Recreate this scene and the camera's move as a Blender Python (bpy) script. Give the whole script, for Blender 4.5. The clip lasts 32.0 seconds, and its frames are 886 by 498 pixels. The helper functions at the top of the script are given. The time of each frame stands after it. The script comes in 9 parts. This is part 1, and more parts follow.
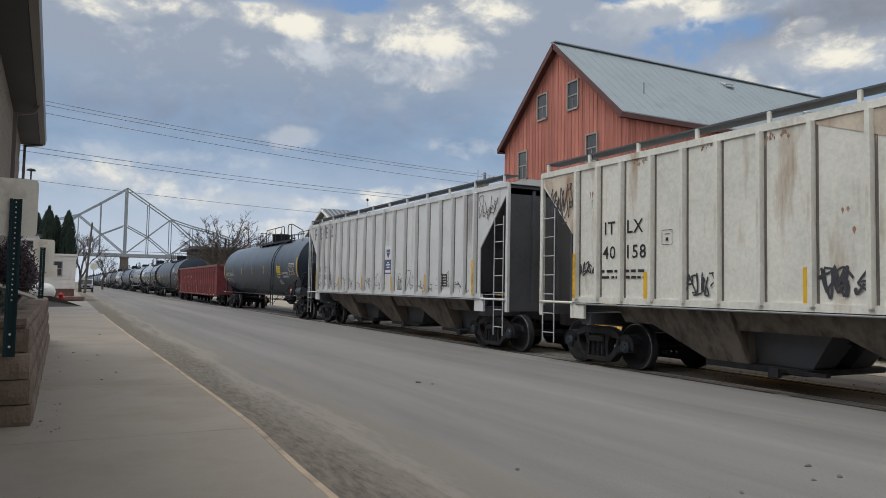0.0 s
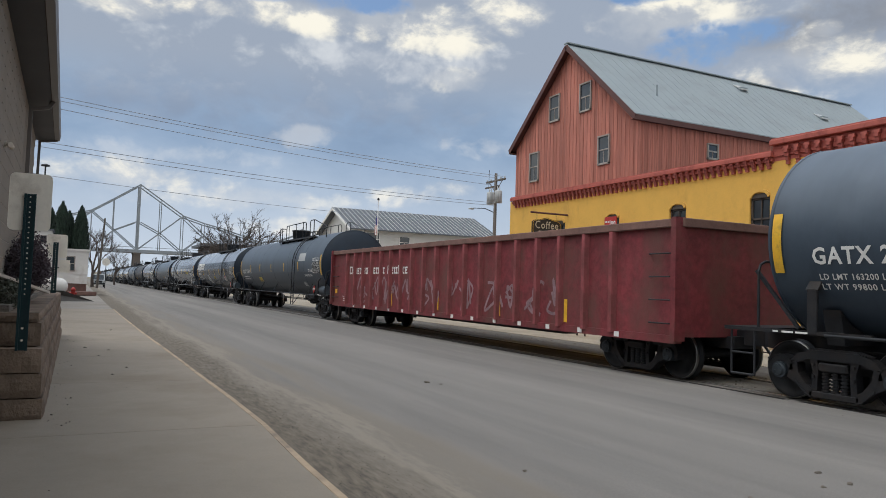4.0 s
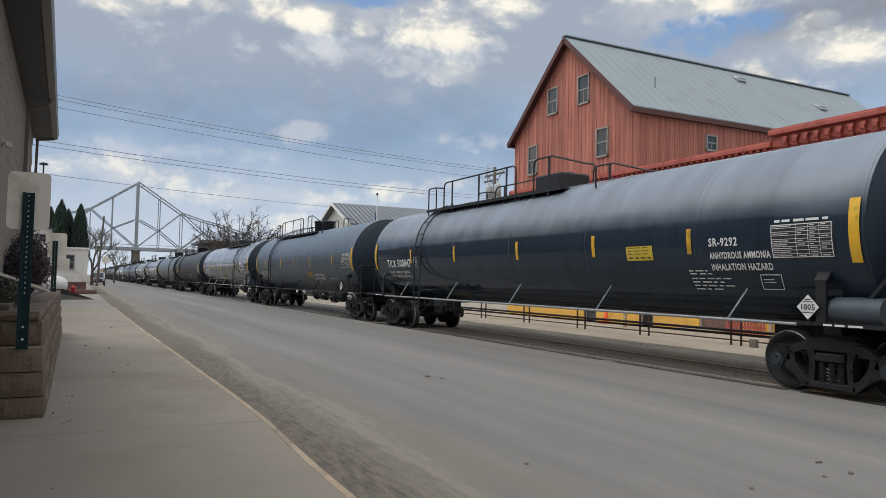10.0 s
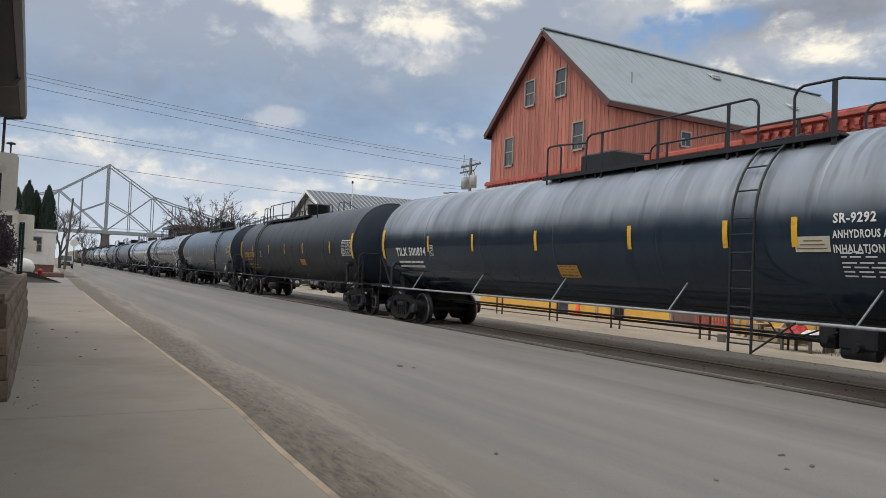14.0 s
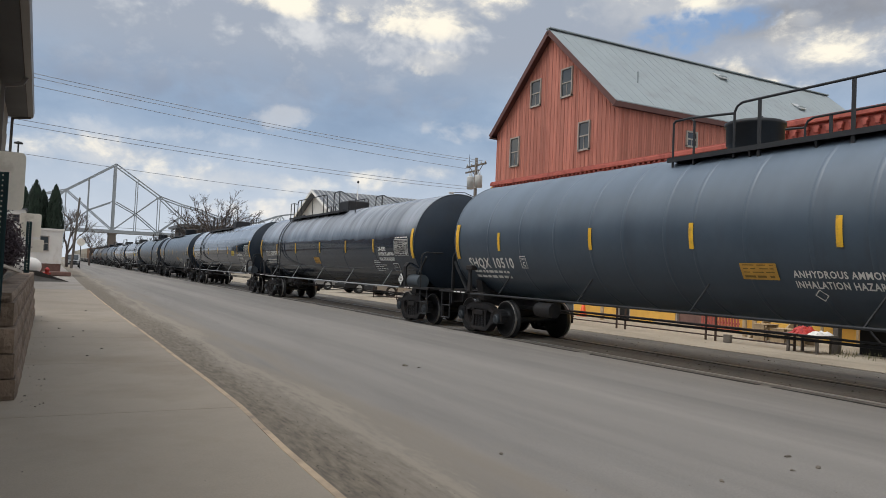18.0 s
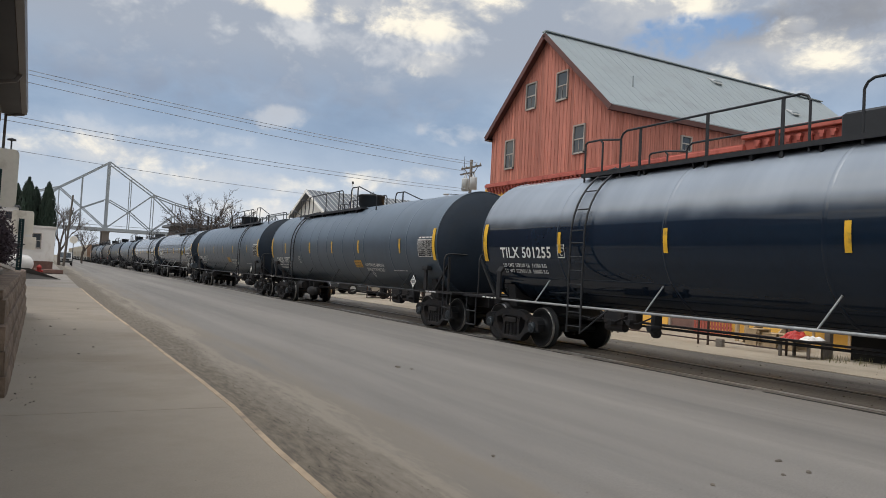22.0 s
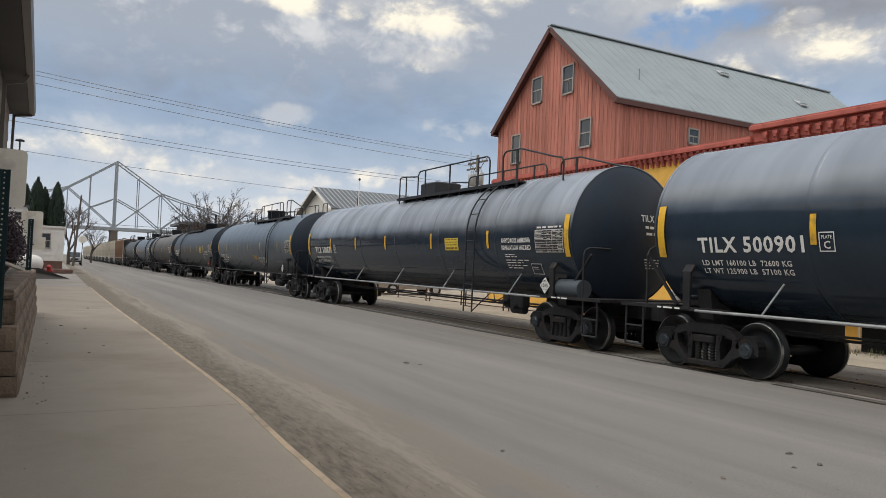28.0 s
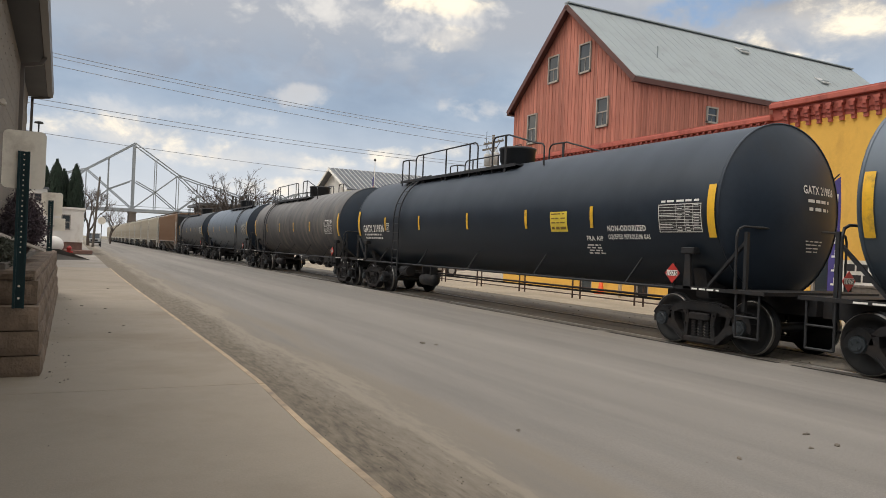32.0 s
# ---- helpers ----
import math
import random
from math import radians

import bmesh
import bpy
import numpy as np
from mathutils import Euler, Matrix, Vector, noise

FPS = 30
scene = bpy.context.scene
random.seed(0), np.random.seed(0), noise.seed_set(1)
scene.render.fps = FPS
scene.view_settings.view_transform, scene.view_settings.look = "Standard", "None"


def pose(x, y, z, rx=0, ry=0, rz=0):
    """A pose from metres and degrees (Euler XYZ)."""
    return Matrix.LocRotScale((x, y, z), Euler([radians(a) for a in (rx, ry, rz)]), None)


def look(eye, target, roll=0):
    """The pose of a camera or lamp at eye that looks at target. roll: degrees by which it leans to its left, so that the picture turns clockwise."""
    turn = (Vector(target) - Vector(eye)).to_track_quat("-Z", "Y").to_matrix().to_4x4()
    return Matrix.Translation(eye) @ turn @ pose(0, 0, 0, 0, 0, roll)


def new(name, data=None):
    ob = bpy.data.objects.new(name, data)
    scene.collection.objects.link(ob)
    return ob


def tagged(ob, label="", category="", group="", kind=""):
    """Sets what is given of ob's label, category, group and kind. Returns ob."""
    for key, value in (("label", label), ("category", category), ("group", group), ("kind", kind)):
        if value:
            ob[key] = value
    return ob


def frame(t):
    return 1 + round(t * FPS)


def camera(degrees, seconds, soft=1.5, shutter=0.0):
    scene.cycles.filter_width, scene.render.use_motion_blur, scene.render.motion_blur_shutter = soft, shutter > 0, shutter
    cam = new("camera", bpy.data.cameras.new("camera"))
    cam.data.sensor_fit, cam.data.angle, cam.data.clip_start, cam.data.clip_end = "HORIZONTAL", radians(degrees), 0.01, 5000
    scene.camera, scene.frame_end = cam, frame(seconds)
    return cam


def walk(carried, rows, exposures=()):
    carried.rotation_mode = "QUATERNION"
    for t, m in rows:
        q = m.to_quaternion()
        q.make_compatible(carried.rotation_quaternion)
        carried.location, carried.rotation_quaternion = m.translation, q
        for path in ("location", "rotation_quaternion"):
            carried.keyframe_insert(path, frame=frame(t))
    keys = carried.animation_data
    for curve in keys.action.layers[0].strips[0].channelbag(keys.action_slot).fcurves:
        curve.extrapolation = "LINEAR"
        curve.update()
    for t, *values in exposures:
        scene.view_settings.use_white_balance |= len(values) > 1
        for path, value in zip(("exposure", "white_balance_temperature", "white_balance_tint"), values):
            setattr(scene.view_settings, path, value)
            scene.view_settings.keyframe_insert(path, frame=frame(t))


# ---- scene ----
EYE = Vector((0.0, 0.0, 1.55))
cam = camera(62.58, 32.0, soft=0.75)


def turned(yaw, pitch, roll):
    """Camera pose: degrees to the right of the street's line, degrees up, lean."""
    y, p = radians(yaw), radians(pitch)
    return look(EYE, EYE + Vector((math.sin(y) * math.cos(p), math.cos(y) * math.cos(p), math.sin(p))), roll)


walk(cam, [
    (0, turned(27.32, 3.08, 1.08)),
    (0.5, turned(27.22, 3.12, 1.03)),
    (1, turned(27.12, 3.16, 1.00)),
    (1.5, turned(27.10, 3.22, 1.25)),
    (2, turned(27.03, 3.28, 1.47)),
    (2.5, turned(26.94, 3.29, 1.73)),
    (3, turned(26.80, 3.22, 1.82)),
    (3.5, turned(26.65, 3.15, 1.88)),
    (5.5, turned(26.17, 2.95, 1.97)),
    (6, turned(26.07, 3.05, 2.06)),
    (6.5, turned(25.97, 3.11, 1.85)),
    (7, turned(25.96, 3.15, 1.67)),
    (7.5, turned(26.06, 3.13, 1.50)),
    (8, turned(26.17, 3.15, 1.41)),
    (8.5, turned(26.27, 3.10, 1.31)),
    (9, turned(26.35, 2.98, 1.30)),
    (9.5, turned(26.43, 2.83, 1.28)),
    (10, turned(26.57, 2.63, 1.27)),
    (10.5, turned(26.83, 2.43, 1.33)),
    (11, turned(27.23, 2.28, 1.58)),
    (11.5, turned(27.67, 2.13, 1.92)),
    (12, turned(28.00, 1.98, 2.19)),
    (12.5, turned(28.23, 1.86, 2.42)),
    (13, turned(28.37, 1.79, 2.42)),
    (13.5, turned(28.49, 1.80, 2.37)),
    (14, turned(28.60, 1.91, 2.36)),
    (14.5, turned(28.65, 2.03, 2.35)),
    (16.5, turned(28.30, 2.09, 2.54)),
    (17, turned(28.24, 1.98, 2.48)),
    (17.5, turned(28.19, 1.90, 2.46)),
    (18, turned(28.18, 1.88, 2.48)),
    (18.5, turned(28.20, 1.90, 2.60)),
    (19, turned(28.23, 1.96, 2.68)),
    (19.5, turned(28.33, 1.99, 2.83)),
    (20, turned(28.45, 1.99, 2.89)),
    (20.5, turned(28.56, 1.99, 3.00)),
    (21, turned(28.66, 2.02, 3.12)),
    (21.5, turned(28.68, 2.03, 3.12)),
    (22, turned(28.64, 2.03, 3.06)),
    (22.5, turned(28.54, 2.01, 3.01)),
    (23, turned(28.46, 1.97, 2.91)),
    (23.5, turned(28.43, 1.96, 2.89)),
    (24, turned(28.41, 1.99, 2.89)),
    (24.5, turned(28.42, 2.07, 2.96)),
    (25, turned(28.38, 2.15, 2.98)),
    (25.5, turned(28.38, 2.21, 3.02)),
    (27.5, turned(28.29, 1.79, 2.53)),
    (28, turned(28.08, 1.66, 2.46)),
    (28.5, turned(27.87, 1.47, 2.40)),
    (29, turned(27.67, 1.12, 2.42)),
    (29.5, turned(27.49, 0.70, 2.44)),
    (30, turned(27.33, 0.35, 2.43)),
    (30.5, turned(27.18, 0.14, 2.43)),
    (31, turned(27.01, 0.09, 2.39)),
    (31.5, turned(26.90, 0.10, 2.36)),
    (32, turned(26.91, 0.08, 2.39)),
], exposures=[(0.0, 0.10, 6150, 8), (3.5, 0.19, 6150, 8), (9.0, 0.24, 6200, 8), (13.0, 0.25, 6300, 9), (17.0, 0.27, 6400, 9), (28.0, 0.3, 6550, 9), (30.0, 0.4, 6850, 10), (32.0, 0.45, 7000, 10)])

# ---- light ----
SUN_FROM = Vector((-0.37, 0.04, 0.925)).normalized()
world = bpy.data.worlds.new("sky")
scene.world = world
world.use_nodes = True


def build_sky():
    nt = world.node_tree
    nt.nodes.clear()
    N, L = nt.nodes.new, nt.links.new
    out, back = N("ShaderNodeOutputWorld"), N("ShaderNodeBackground")
    sky = N("ShaderNodeTexSky")
    sky.sky_type, sky.sun_disc = "NISHITA", False
    sky.sun_elevation = math.asin(SUN_FROM.z)
    sky.sun_rotation = math.atan2(SUN_FROM.x, SUN_FROM.y)
    sky.air_density, sky.dust_density = 1.0, 1.5
    dim = N("ShaderNodeVectorMath")
    dim.operation = "SCALE"
    dim.inputs["Scale"].default_value = 0.12
    L(sky.outputs["Color"], dim.inputs[0])
    tc = N("ShaderNodeTexCoord")
    sep = N("ShaderNodeSeparateXYZ")
    L(tc.outputs["Generated"], sep.inputs[0])

    def calc(op, a, b=None, clamp=False):
        n = N("ShaderNodeMath")
        n.operation, n.use_clamp = op, clamp
        for i, q in enumerate((a, b)):
            if q is None:
                continue
            if isinstance(q, (int, float)):
                n.inputs[i].default_value = q
            else:
                L(q, n.inputs[i])
        return n.outputs[0]

    def fbm(scale, detail, rough, shift, squash=1.7):
        mp = N("ShaderNodeMapping")
        mp.inputs["Location"].default_value = shift
        mp.inputs["Scale"].default_value = (1, 1, squash)
        L(tc.outputs["Generated"], mp.inputs["Vector"])
        n = N("ShaderNodeTexNoise")
        n.inputs["Scale"].default_value = scale
        n.inputs["Detail"].default_value = detail
        n.inputs["Roughness"].default_value = rough
        n.inputs["Distortion"].default_value = 0.25
        L(mp.outputs[0], n.inputs["Vector"])
        return n.outputs["Fac"]

    def ramp(fac, stops):
        r = N("ShaderNodeValToRGB")
        e = r.color_ramp.elements
        while len(e) < len(stops):
            e.new(0.5)
        for el, (p, c) in zip(e, stops):
            el.position, el.color = p, (*(c if isinstance(c, tuple) else (c, c, c)), 1)
        L(fac, r.inputs[0])
        return r.outputs["Color"]

    def step(fac, lo, hi):
        m = N("ShaderNodeMapRange")
        m.interpolation_type = "SMOOTHSTEP"
        m.inputs["From Min"].default_value, m.inputs["From Max"].default_value = lo, hi
        L(fac, m.inputs["Value"])
        return m.outputs[0]

    def mix(fac, a, b):
        m = N("ShaderNodeMix")
        m.data_type = "RGBA"
        L(fac, m.inputs["Factor"])
        for s, q in ((m.inputs[6], a), (m.inputs[7], b)):
            if isinstance(q, tuple):
                s.default_value = (*q, 1)
            else:
                L(q, s)
        return m.outputs[2]

    # a grey-blue deck of cumulus with lit cream tops and a few breaks of blue
    height = sep.outputs["Z"]
    az = calc("ARCTAN2", sep.outputs["X"], sep.outputs["Y"])
    lump = fbm(9.0, 9, 0.58, CLOUD_A, 1.6)
    lump_up = fbm(9.0, 9, 0.58, (CLOUD_A[0], CLOUD_A[1], CLOUD_A[2] + 0.05), 1.6)
    fine = fbm(26.0, 7, 0.60, CLOUD_B, 1.3)
    tone = fbm(3.4, 8, 0.54, CLOUD_B, 2.2)
    rim = step(calc("SUBTRACT", lump, lump_up), -0.09, 0.11)

    def billows(scale):
        """Rounded heads: soft cells on coordinates that a finer noise has stirred."""
        stir, mv, vo = N("ShaderNodeTexNoise"), N("ShaderNodeVectorMath"), N("ShaderNodeTexVoronoi")
        stir.inputs["Scale"].default_value, stir.inputs["Detail"].default_value = 11.0, 4
        L(tc.outputs["Generated"], stir.inputs["Vector"])
        mv.operation = "MULTIPLY_ADD"
        mv.inputs[1].default_value = (0.10, 0.10, 0.07)
        L(stir.outputs["Color"], mv.inputs[0])
        L(tc.outputs["Generated"], mv.inputs[2])
        mp = N("ShaderNodeMapping")
        mp.inputs["Scale"].default_value = (1, 1, 1.4)
        L(mv.outputs[0], mp.inputs["Vector"])
        vo.feature = "SMOOTH_F1"
        vo.inputs["Scale"].default_value, vo.inputs["Detail"].default_value = scale, 3
        vo.inputs["Roughness"].default_value, vo.inputs["Smoothness"].default_value = 0.55, 0.7
        L(mp.outputs[0], vo.inputs["Vector"])
        return calc("SUBTRACT", 0.5, vo.outputs["Distance"])

    puff = billows(17.0)
    rough_ = calc("ADD", calc("MULTIPLY", calc("SUBTRACT", lump, 0.5), 2.6), calc("ADD", calc("MULTIPLY", calc("SUBTRACT", fine, 0.5), 1.5), calc("MULTIPLY", puff, 0.9)))

    def field(spots):
        """Largest of several soft ovals: azimuth, height, half width, half height."""
        total = None
        for a0, h0, w, h in spots:
            u = calc("MULTIPLY", calc("SUBTRACT", az, a0), 1.0 / (1.7 * w))
            v = calc("MULTIPLY", calc("SUBTRACT", height, h0), 1.0 / (1.7 * h))
            f = calc("SUBTRACT", 1.0, calc("ADD", calc("MULTIPLY", u, u), calc("MULTIPLY", v, v)))
            total = f if total is None else calc("MAXIMUM", total, f)
        return calc("MAXIMUM", total, -1.5)

    def ragged(f, lo, hi, k):
        return step(calc("ADD", f, calc("MULTIPLY", rough_, k)), lo, hi)

    body = calc("ADD", calc("MULTIPLY", tone, 0.72), calc("MULTIPLY", lump, 0.28))
    grey = ramp(body, [(0.34, (0.200, 0.268, 0.38)), (0.50, (0.258, 0.338, 0.458)), (0.66, (0.355, 0.43, 0.54))])
    # away from the street the same broken deck goes on
    rest = calc("MULTIPLY", step(calc("ABSOLUTE", calc("SUBTRACT", az, 0.45)), 0.75, 1.0), step(tone, 0.40, 0.58), True)
    tops = calc("MULTIPLY", ragged(field(CLOUD_TOPS), 0.0, 0.75, 0.62), calc("ADD", 0.42, calc("MULTIPLY", rim, 0.58)), True)
    band = calc("MULTIPLY", ragged(field(CLOUD_BAND), 0.05, 1.1, 0.8), calc("ADD", 0.45, calc("MULTIPLY", rim, 0.45)), True)
    pale = calc("MULTIPLY", ragged(field(CLOUD_PALE), 0.15, 1.0, 0.9), 0.5, True)
    tops = calc("MAXIMUM", calc("MAXIMUM", tops, band), calc("MULTIPLY", rest, 0.9))
    dusk = calc("MULTIPLY", ragged(field(CLOUD_DARK), 0.0, 1.1, 0.6), 0.6, True)
    cloud = mix(dusk, grey, (0.225, 0.255, 0.325))
    high = mix(step(height, 0.21, 0.30), cloud, mix(step(calc("ADD", lump, calc("MULTIPLY", puff, 0.3)), 0.36, 0.66), (0.31, 0.345, 0.41), (0.56, 0.57, 0.585)))
    shade = calc("MULTIPLY", ragged(field(CLOUD_SHADE), 0.0, 0.9, 0.6), 0.85, True)
    high = mix(shade, high, (0.225, 0.235, 0.265))
    high = mix(pale, high, (0.60, 0.60, 0.61))
    cloud = mix(tops, high, mix(rim, (0.56, 0.55, 0.54), (0.87, 0.80, 0.67)))
    blue = ragged(field(CLOUD_BREAKS), 0.10, 0.75, 0.7)
    # pale haze along the horizon
    haze = ramp(height, [(0.0, 0.95), (0.08, 0.62), (0.18, 0.0)])
    cloud = mix(haze, cloud, mix(tops, (0.56, 0.60, 0.655), (0.84, 0.78, 0.70)))
    L(mix(blue, cloud, dim.outputs[0]), back.inputs["Color"])
    # the cloud deck is brightest overhead, round the hidden sun
    dot = N("ShaderNodeVectorMath")
    dot.operation = "DOT_PRODUCT"
    dot.inputs[1].default_value = SUN_FROM
    L(tc.outputs["Generated"], dot.inputs[0])
    glow = N("ShaderNodeMapRange")
    glow.interpolation_type = "SMOOTHSTEP"
    for key, value in (("From Min", 0.45), ("From Max", 1.0), ("To Min", 1.0), ("To Max", 2.7)):
        glow.inputs[key].default_value = value
    L(dot.outputs["Value"], glow.inputs["Value"])
    L(glow.outputs[0], back.inputs["Strength"])
    L(back.outputs[0], out.inputs["Surface"])


CLOUD_A, CLOUD_B = (2.2, 7.4, 0.3), (0.4, 5.1, 0.0)
CLOUD_TOPS = [(0.043, 0.330, 0.050, 0.012), (0.121, 0.341, 0.045, 0.010), (0.254, 0.343, 0.075, 0.017), (0.355, 0.340, 0.025, 0.018), (0.440, 0.338, 0.072, 0.024), (0.762, 0.346, 0.095, 0.026), (0.930, 0.277, 0.085, 0.034),
              (0.946, 0.318, 0.018, 0.009), (0.558, 0.363, 0.062, 0.024), (0.473, 0.277, 0.036, 0.012)]
CLOUD_BAND = [(0.02, 0.128, 0.12, 0.018), (0.19, 0.108, 0.14, 0.014), (0.413, 0.122, 0.05, 0.012), (0.475, 0.137, 0.035, 0.010), (0.27, 0.075, 0.08, 0.012)]
CLOUD_PALE = [(0.271, 0.196, 0.040, 0.014), (0.398, 0.276, 0.022, 0.008), (0.10, 0.16, 0.12, 0.012), (0.53, 0.19, 0.06, 0.012), (0.40, 0.30, 0.12, 0.03)]
CLOUD_BREAKS = [(0.322, 0.366, 0.08, 0.012), (0.149, 0.362, 0.10, 0.007), (0.80, 0.312, 0.065, 0.022), (0.860, 0.322, 0.045, 0.018), (0.700, 0.376, 0.05, 0.009)]
CLOUD_SHADE = [(0.905, 0.316, 0.066, 0.020), (0.985, 0.328, 0.06, 0.030), (0.86, 0.262, 0.05, 0.010)]
CLOUD_DARK = [(0.20, 0.245, 0.25, 0.045), (0.583, 0.323, 0.09, 0.03)]
build_sky()
sun = new("sun", bpy.data.lights.new("sun", "SUN"))
sun.data.energy, sun.data.angle, sun.data.color = 1.0, radians(40), (1.0, 0.96, 0.91)
sun.matrix_world = look(SUN_FROM * 50, (0, 0, 0))

# ---- mesh tools ----
class Shape:
    """Collects faces of solid pieces for one mesh."""

    def __init__(self):
        self.v, self.f, self.s = [], [], []

    def add(self, verts, faces, smooth=False):
        n = len(self.v)
        self.v += [tuple(p) for p in verts]
        self.f += [tuple(n + i for i in q) for q in faces]
        self.s += [smooth] * len(faces)
        return self

    def box(self, x0, x1, y0, y1, z0, z1, bevel=0.0):
        if bevel <= 0:
            return self.add([(x, y, z) for z in (z0, z1) for y in (y0, y1) for x in (x0, x1)],
                            [(0, 2, 3, 1), (4, 5, 7, 6), (0, 1, 5, 4), (2, 6, 7, 3), (0, 4, 6, 2), (1, 3, 7, 5)])
        b, v = bevel, []
        for z, i in ((z0, 0), (z0 + b, 1), (z1 - b, 1), (z1, 0)):
            k = 0 if i else b
            for x, y in ((x0, y0), (x1, y0), (x1, y1), (x0, y1)):
                sx, sy = (1 if x == x0 else -1), (1 if y == y0 else -1)
                v += [(x + sx * (b + k), y + sy * k, z), (x + sx * k, y + sy * (b + k), z)]
        order = [1, 0, 2, 3, 5, 4, 6, 7]
        rows = [[v[8 * r + i] for i in order] for r in range(4)]
        order2 = [0, 1, 2, 3, 4, 5, 6, 7]
        n, flat = 8, [p for r in rows for p in r]
        fs = [tuple(reversed(order2)), tuple(24 + i for i in order2)]
        for r in range(3):
            for i in range(n):
                j = (i + 1) % n
                fs.append((8 * r + i, 8 * r + j, 8 * r + 8 + j, 8 * r + 8 + i))
        return self.add(flat, fs)

    def rod(self, p, q, r, n=8, r2=None, caps=True, smooth=True):
        p, q = Vector(p), Vector(q)
        d = (q - p).normalized()
        a = d.orthogonal().normalized()
        b = d.cross(a)
        r2 = r if r2 is None else r2
        vs = []
        for c, rr in ((p, r), (q, r2)):
            vs += [c + (a * math.cos(2 * math.pi * i / n) + b * math.sin(2 * math.pi * i / n)) * rr for i in range(n)]
        self.add(vs, [(i, (i + 1) % n, n + (i + 1) % n, n + i) for i in range(n)], smooth)
        if caps:
            self.add(vs[:n], [tuple(reversed(range(n)))])
            self.add(vs[n:], [tuple(range(n))])
        return self

    def pipe(self, pts, r, n=7):
        for p, q in zip(pts, pts[1:]):
            self.rod(p, q, r, n)
        return self

    def beam(self, p, q, w, h):
        """A rectangular bar from p to q, w wide sideways, h high."""
        p, q = Vector(p), Vector(q)
        d = (q - p).normalized()
        side = d.cross(Vector((0, 0, 1)))
        side = Vector((1, 0, 0)) if side.length < 1e-4 else side.normalized()
        top = side.cross(d)
        vs = [c + side * (sx * w / 2) + top * (sz * h / 2) for c in (p, q) for sz in (-1, 1) for sx in (-1, 1)]
        return self.add(vs, [(0, 1, 3, 2), (4, 6, 7, 5), (0, 4, 5, 1), (2, 3, 7, 6), (0, 2, 6, 4), (1, 5, 7, 3)])

    def prism(self, poly, axis, a0, a1):
        """A polygon of (u, v) drawn out along an axis: x uses (y, z), y uses (x, z), z uses (x, y)."""
        def put(u, v, a):
            return {"x": (a, u, v), "y": (u, a, v), "z": (u, v, a)}[axis]
        n = len(poly)
        vs = [put(u, v, a0) for u, v in poly] + [put(u, v, a1) for u, v in poly]
        return self.add(vs, [tuple(reversed(range(n))), tuple(range(n, 2 * n))] + [(i, (i + 1) % n, n + (i + 1) % n, n + i) for i in range(n)])

    def turned_y(self, profile, cz, n=40, smooth=True):
        """A profile of (y, radius) turned about the line x = 0, z = cz."""
        vs, m = [], len(profile)
        for y, r in profile:
            vs += [(r * math.cos(2 * math.pi * i / n), y, cz + r * math.sin(2 * math.pi * i / n)) for i in range(n)]
        fs = [(k * n + i, k * n + (i + 1) % n, (k + 1) * n + (i + 1) % n, (k + 1) * n + i) for k in range(m - 1) for i in range(n)]
        return self.add(vs, fs, smooth)

    def turned_z(self, profile, cx, cy, n=20, smooth=True):
        vs, m = [], len(profile)
        for z, r in profile:
            vs += [(cx + r * math.cos(2 * math.pi * i / n), cy + r * math.sin(2 * math.pi * i / n), z) for i in range(n)]
        fs = [(k * n + i, k * n + (i + 1) % n, (k + 1) * n + (i + 1) % n, (k + 1) * n + i) for k in range(m - 1) for i in range(n)]
        return self.add(vs, fs, smooth)

    def mesh(self, name, material):
        me = bpy.data.meshes.new(name)
        me.from_pydata(self.v, [], self.f)
        me.polygons.foreach_set("use_smooth", self.s)
        if material:
            me.materials.append(material)
        bm = bmesh.new()
        bm.from_mesh(me)
        bmesh.ops.recalc_face_normals(bm, faces=bm.faces)
        bm.to_mesh(me)
        bm.free()
        return me


def empty(name, at=(0, 0, 0), label="", category="", group="", kind=""):
    ob = new(name)
    ob.location = at
    ob.empty_display_size = 0.3
    return tagged(ob, label, category, group, kind)


def part(name, shape, material, parent, label="", at=None, kind=""):
    """One mesh object under a thing or a part; shape is a Shape or a ready mesh."""
    me = shape.mesh(name, material) if isinstance(shape, Shape) else shape
    ob = new(name, me)
    if parent is not None:
        ob.parent = parent
    if at is not None:
        ob.location = at
    return tagged(ob, label, kind=kind)


def thing(name, shape, material, label, category, group="", kind="", at=None):
    ob = part(name, shape, material, None, at=at)
    return tagged(ob, label, category, group, kind)


MESHES = {}


def shared(key, build, material):
    """The mesh of that key, built once."""
    if key not in MESHES:
        MESHES[key] = build().mesh(key, material)
    return MESHES[key]


def letter_points(text, size, bold=0.022):
    """Flat outline fill of a line of writing, centred on its middle, foot on 0."""
    key = ("text", text, size, bold)
    if key not in MESHES:
        cu = bpy.data.curves.new("writing", "FONT")
        cu.body, cu.size, cu.align_x, cu.resolution_u = text, size, "CENTER", 2
        cu.offset, cu.space_character = size * bold, 1.12
        ob = new("writing", cu)
        me = bpy.data.meshes.new_from_object(ob)
        MESHES[key] = ([tuple(v.co) for v in me.vertices], [tuple(p.vertices) for p in me.polygons])
        bpy.data.objects.remove(ob)
        bpy.data.curves.remove(cu)
        bpy.data.meshes.remove(me)
    return MESHES[key]


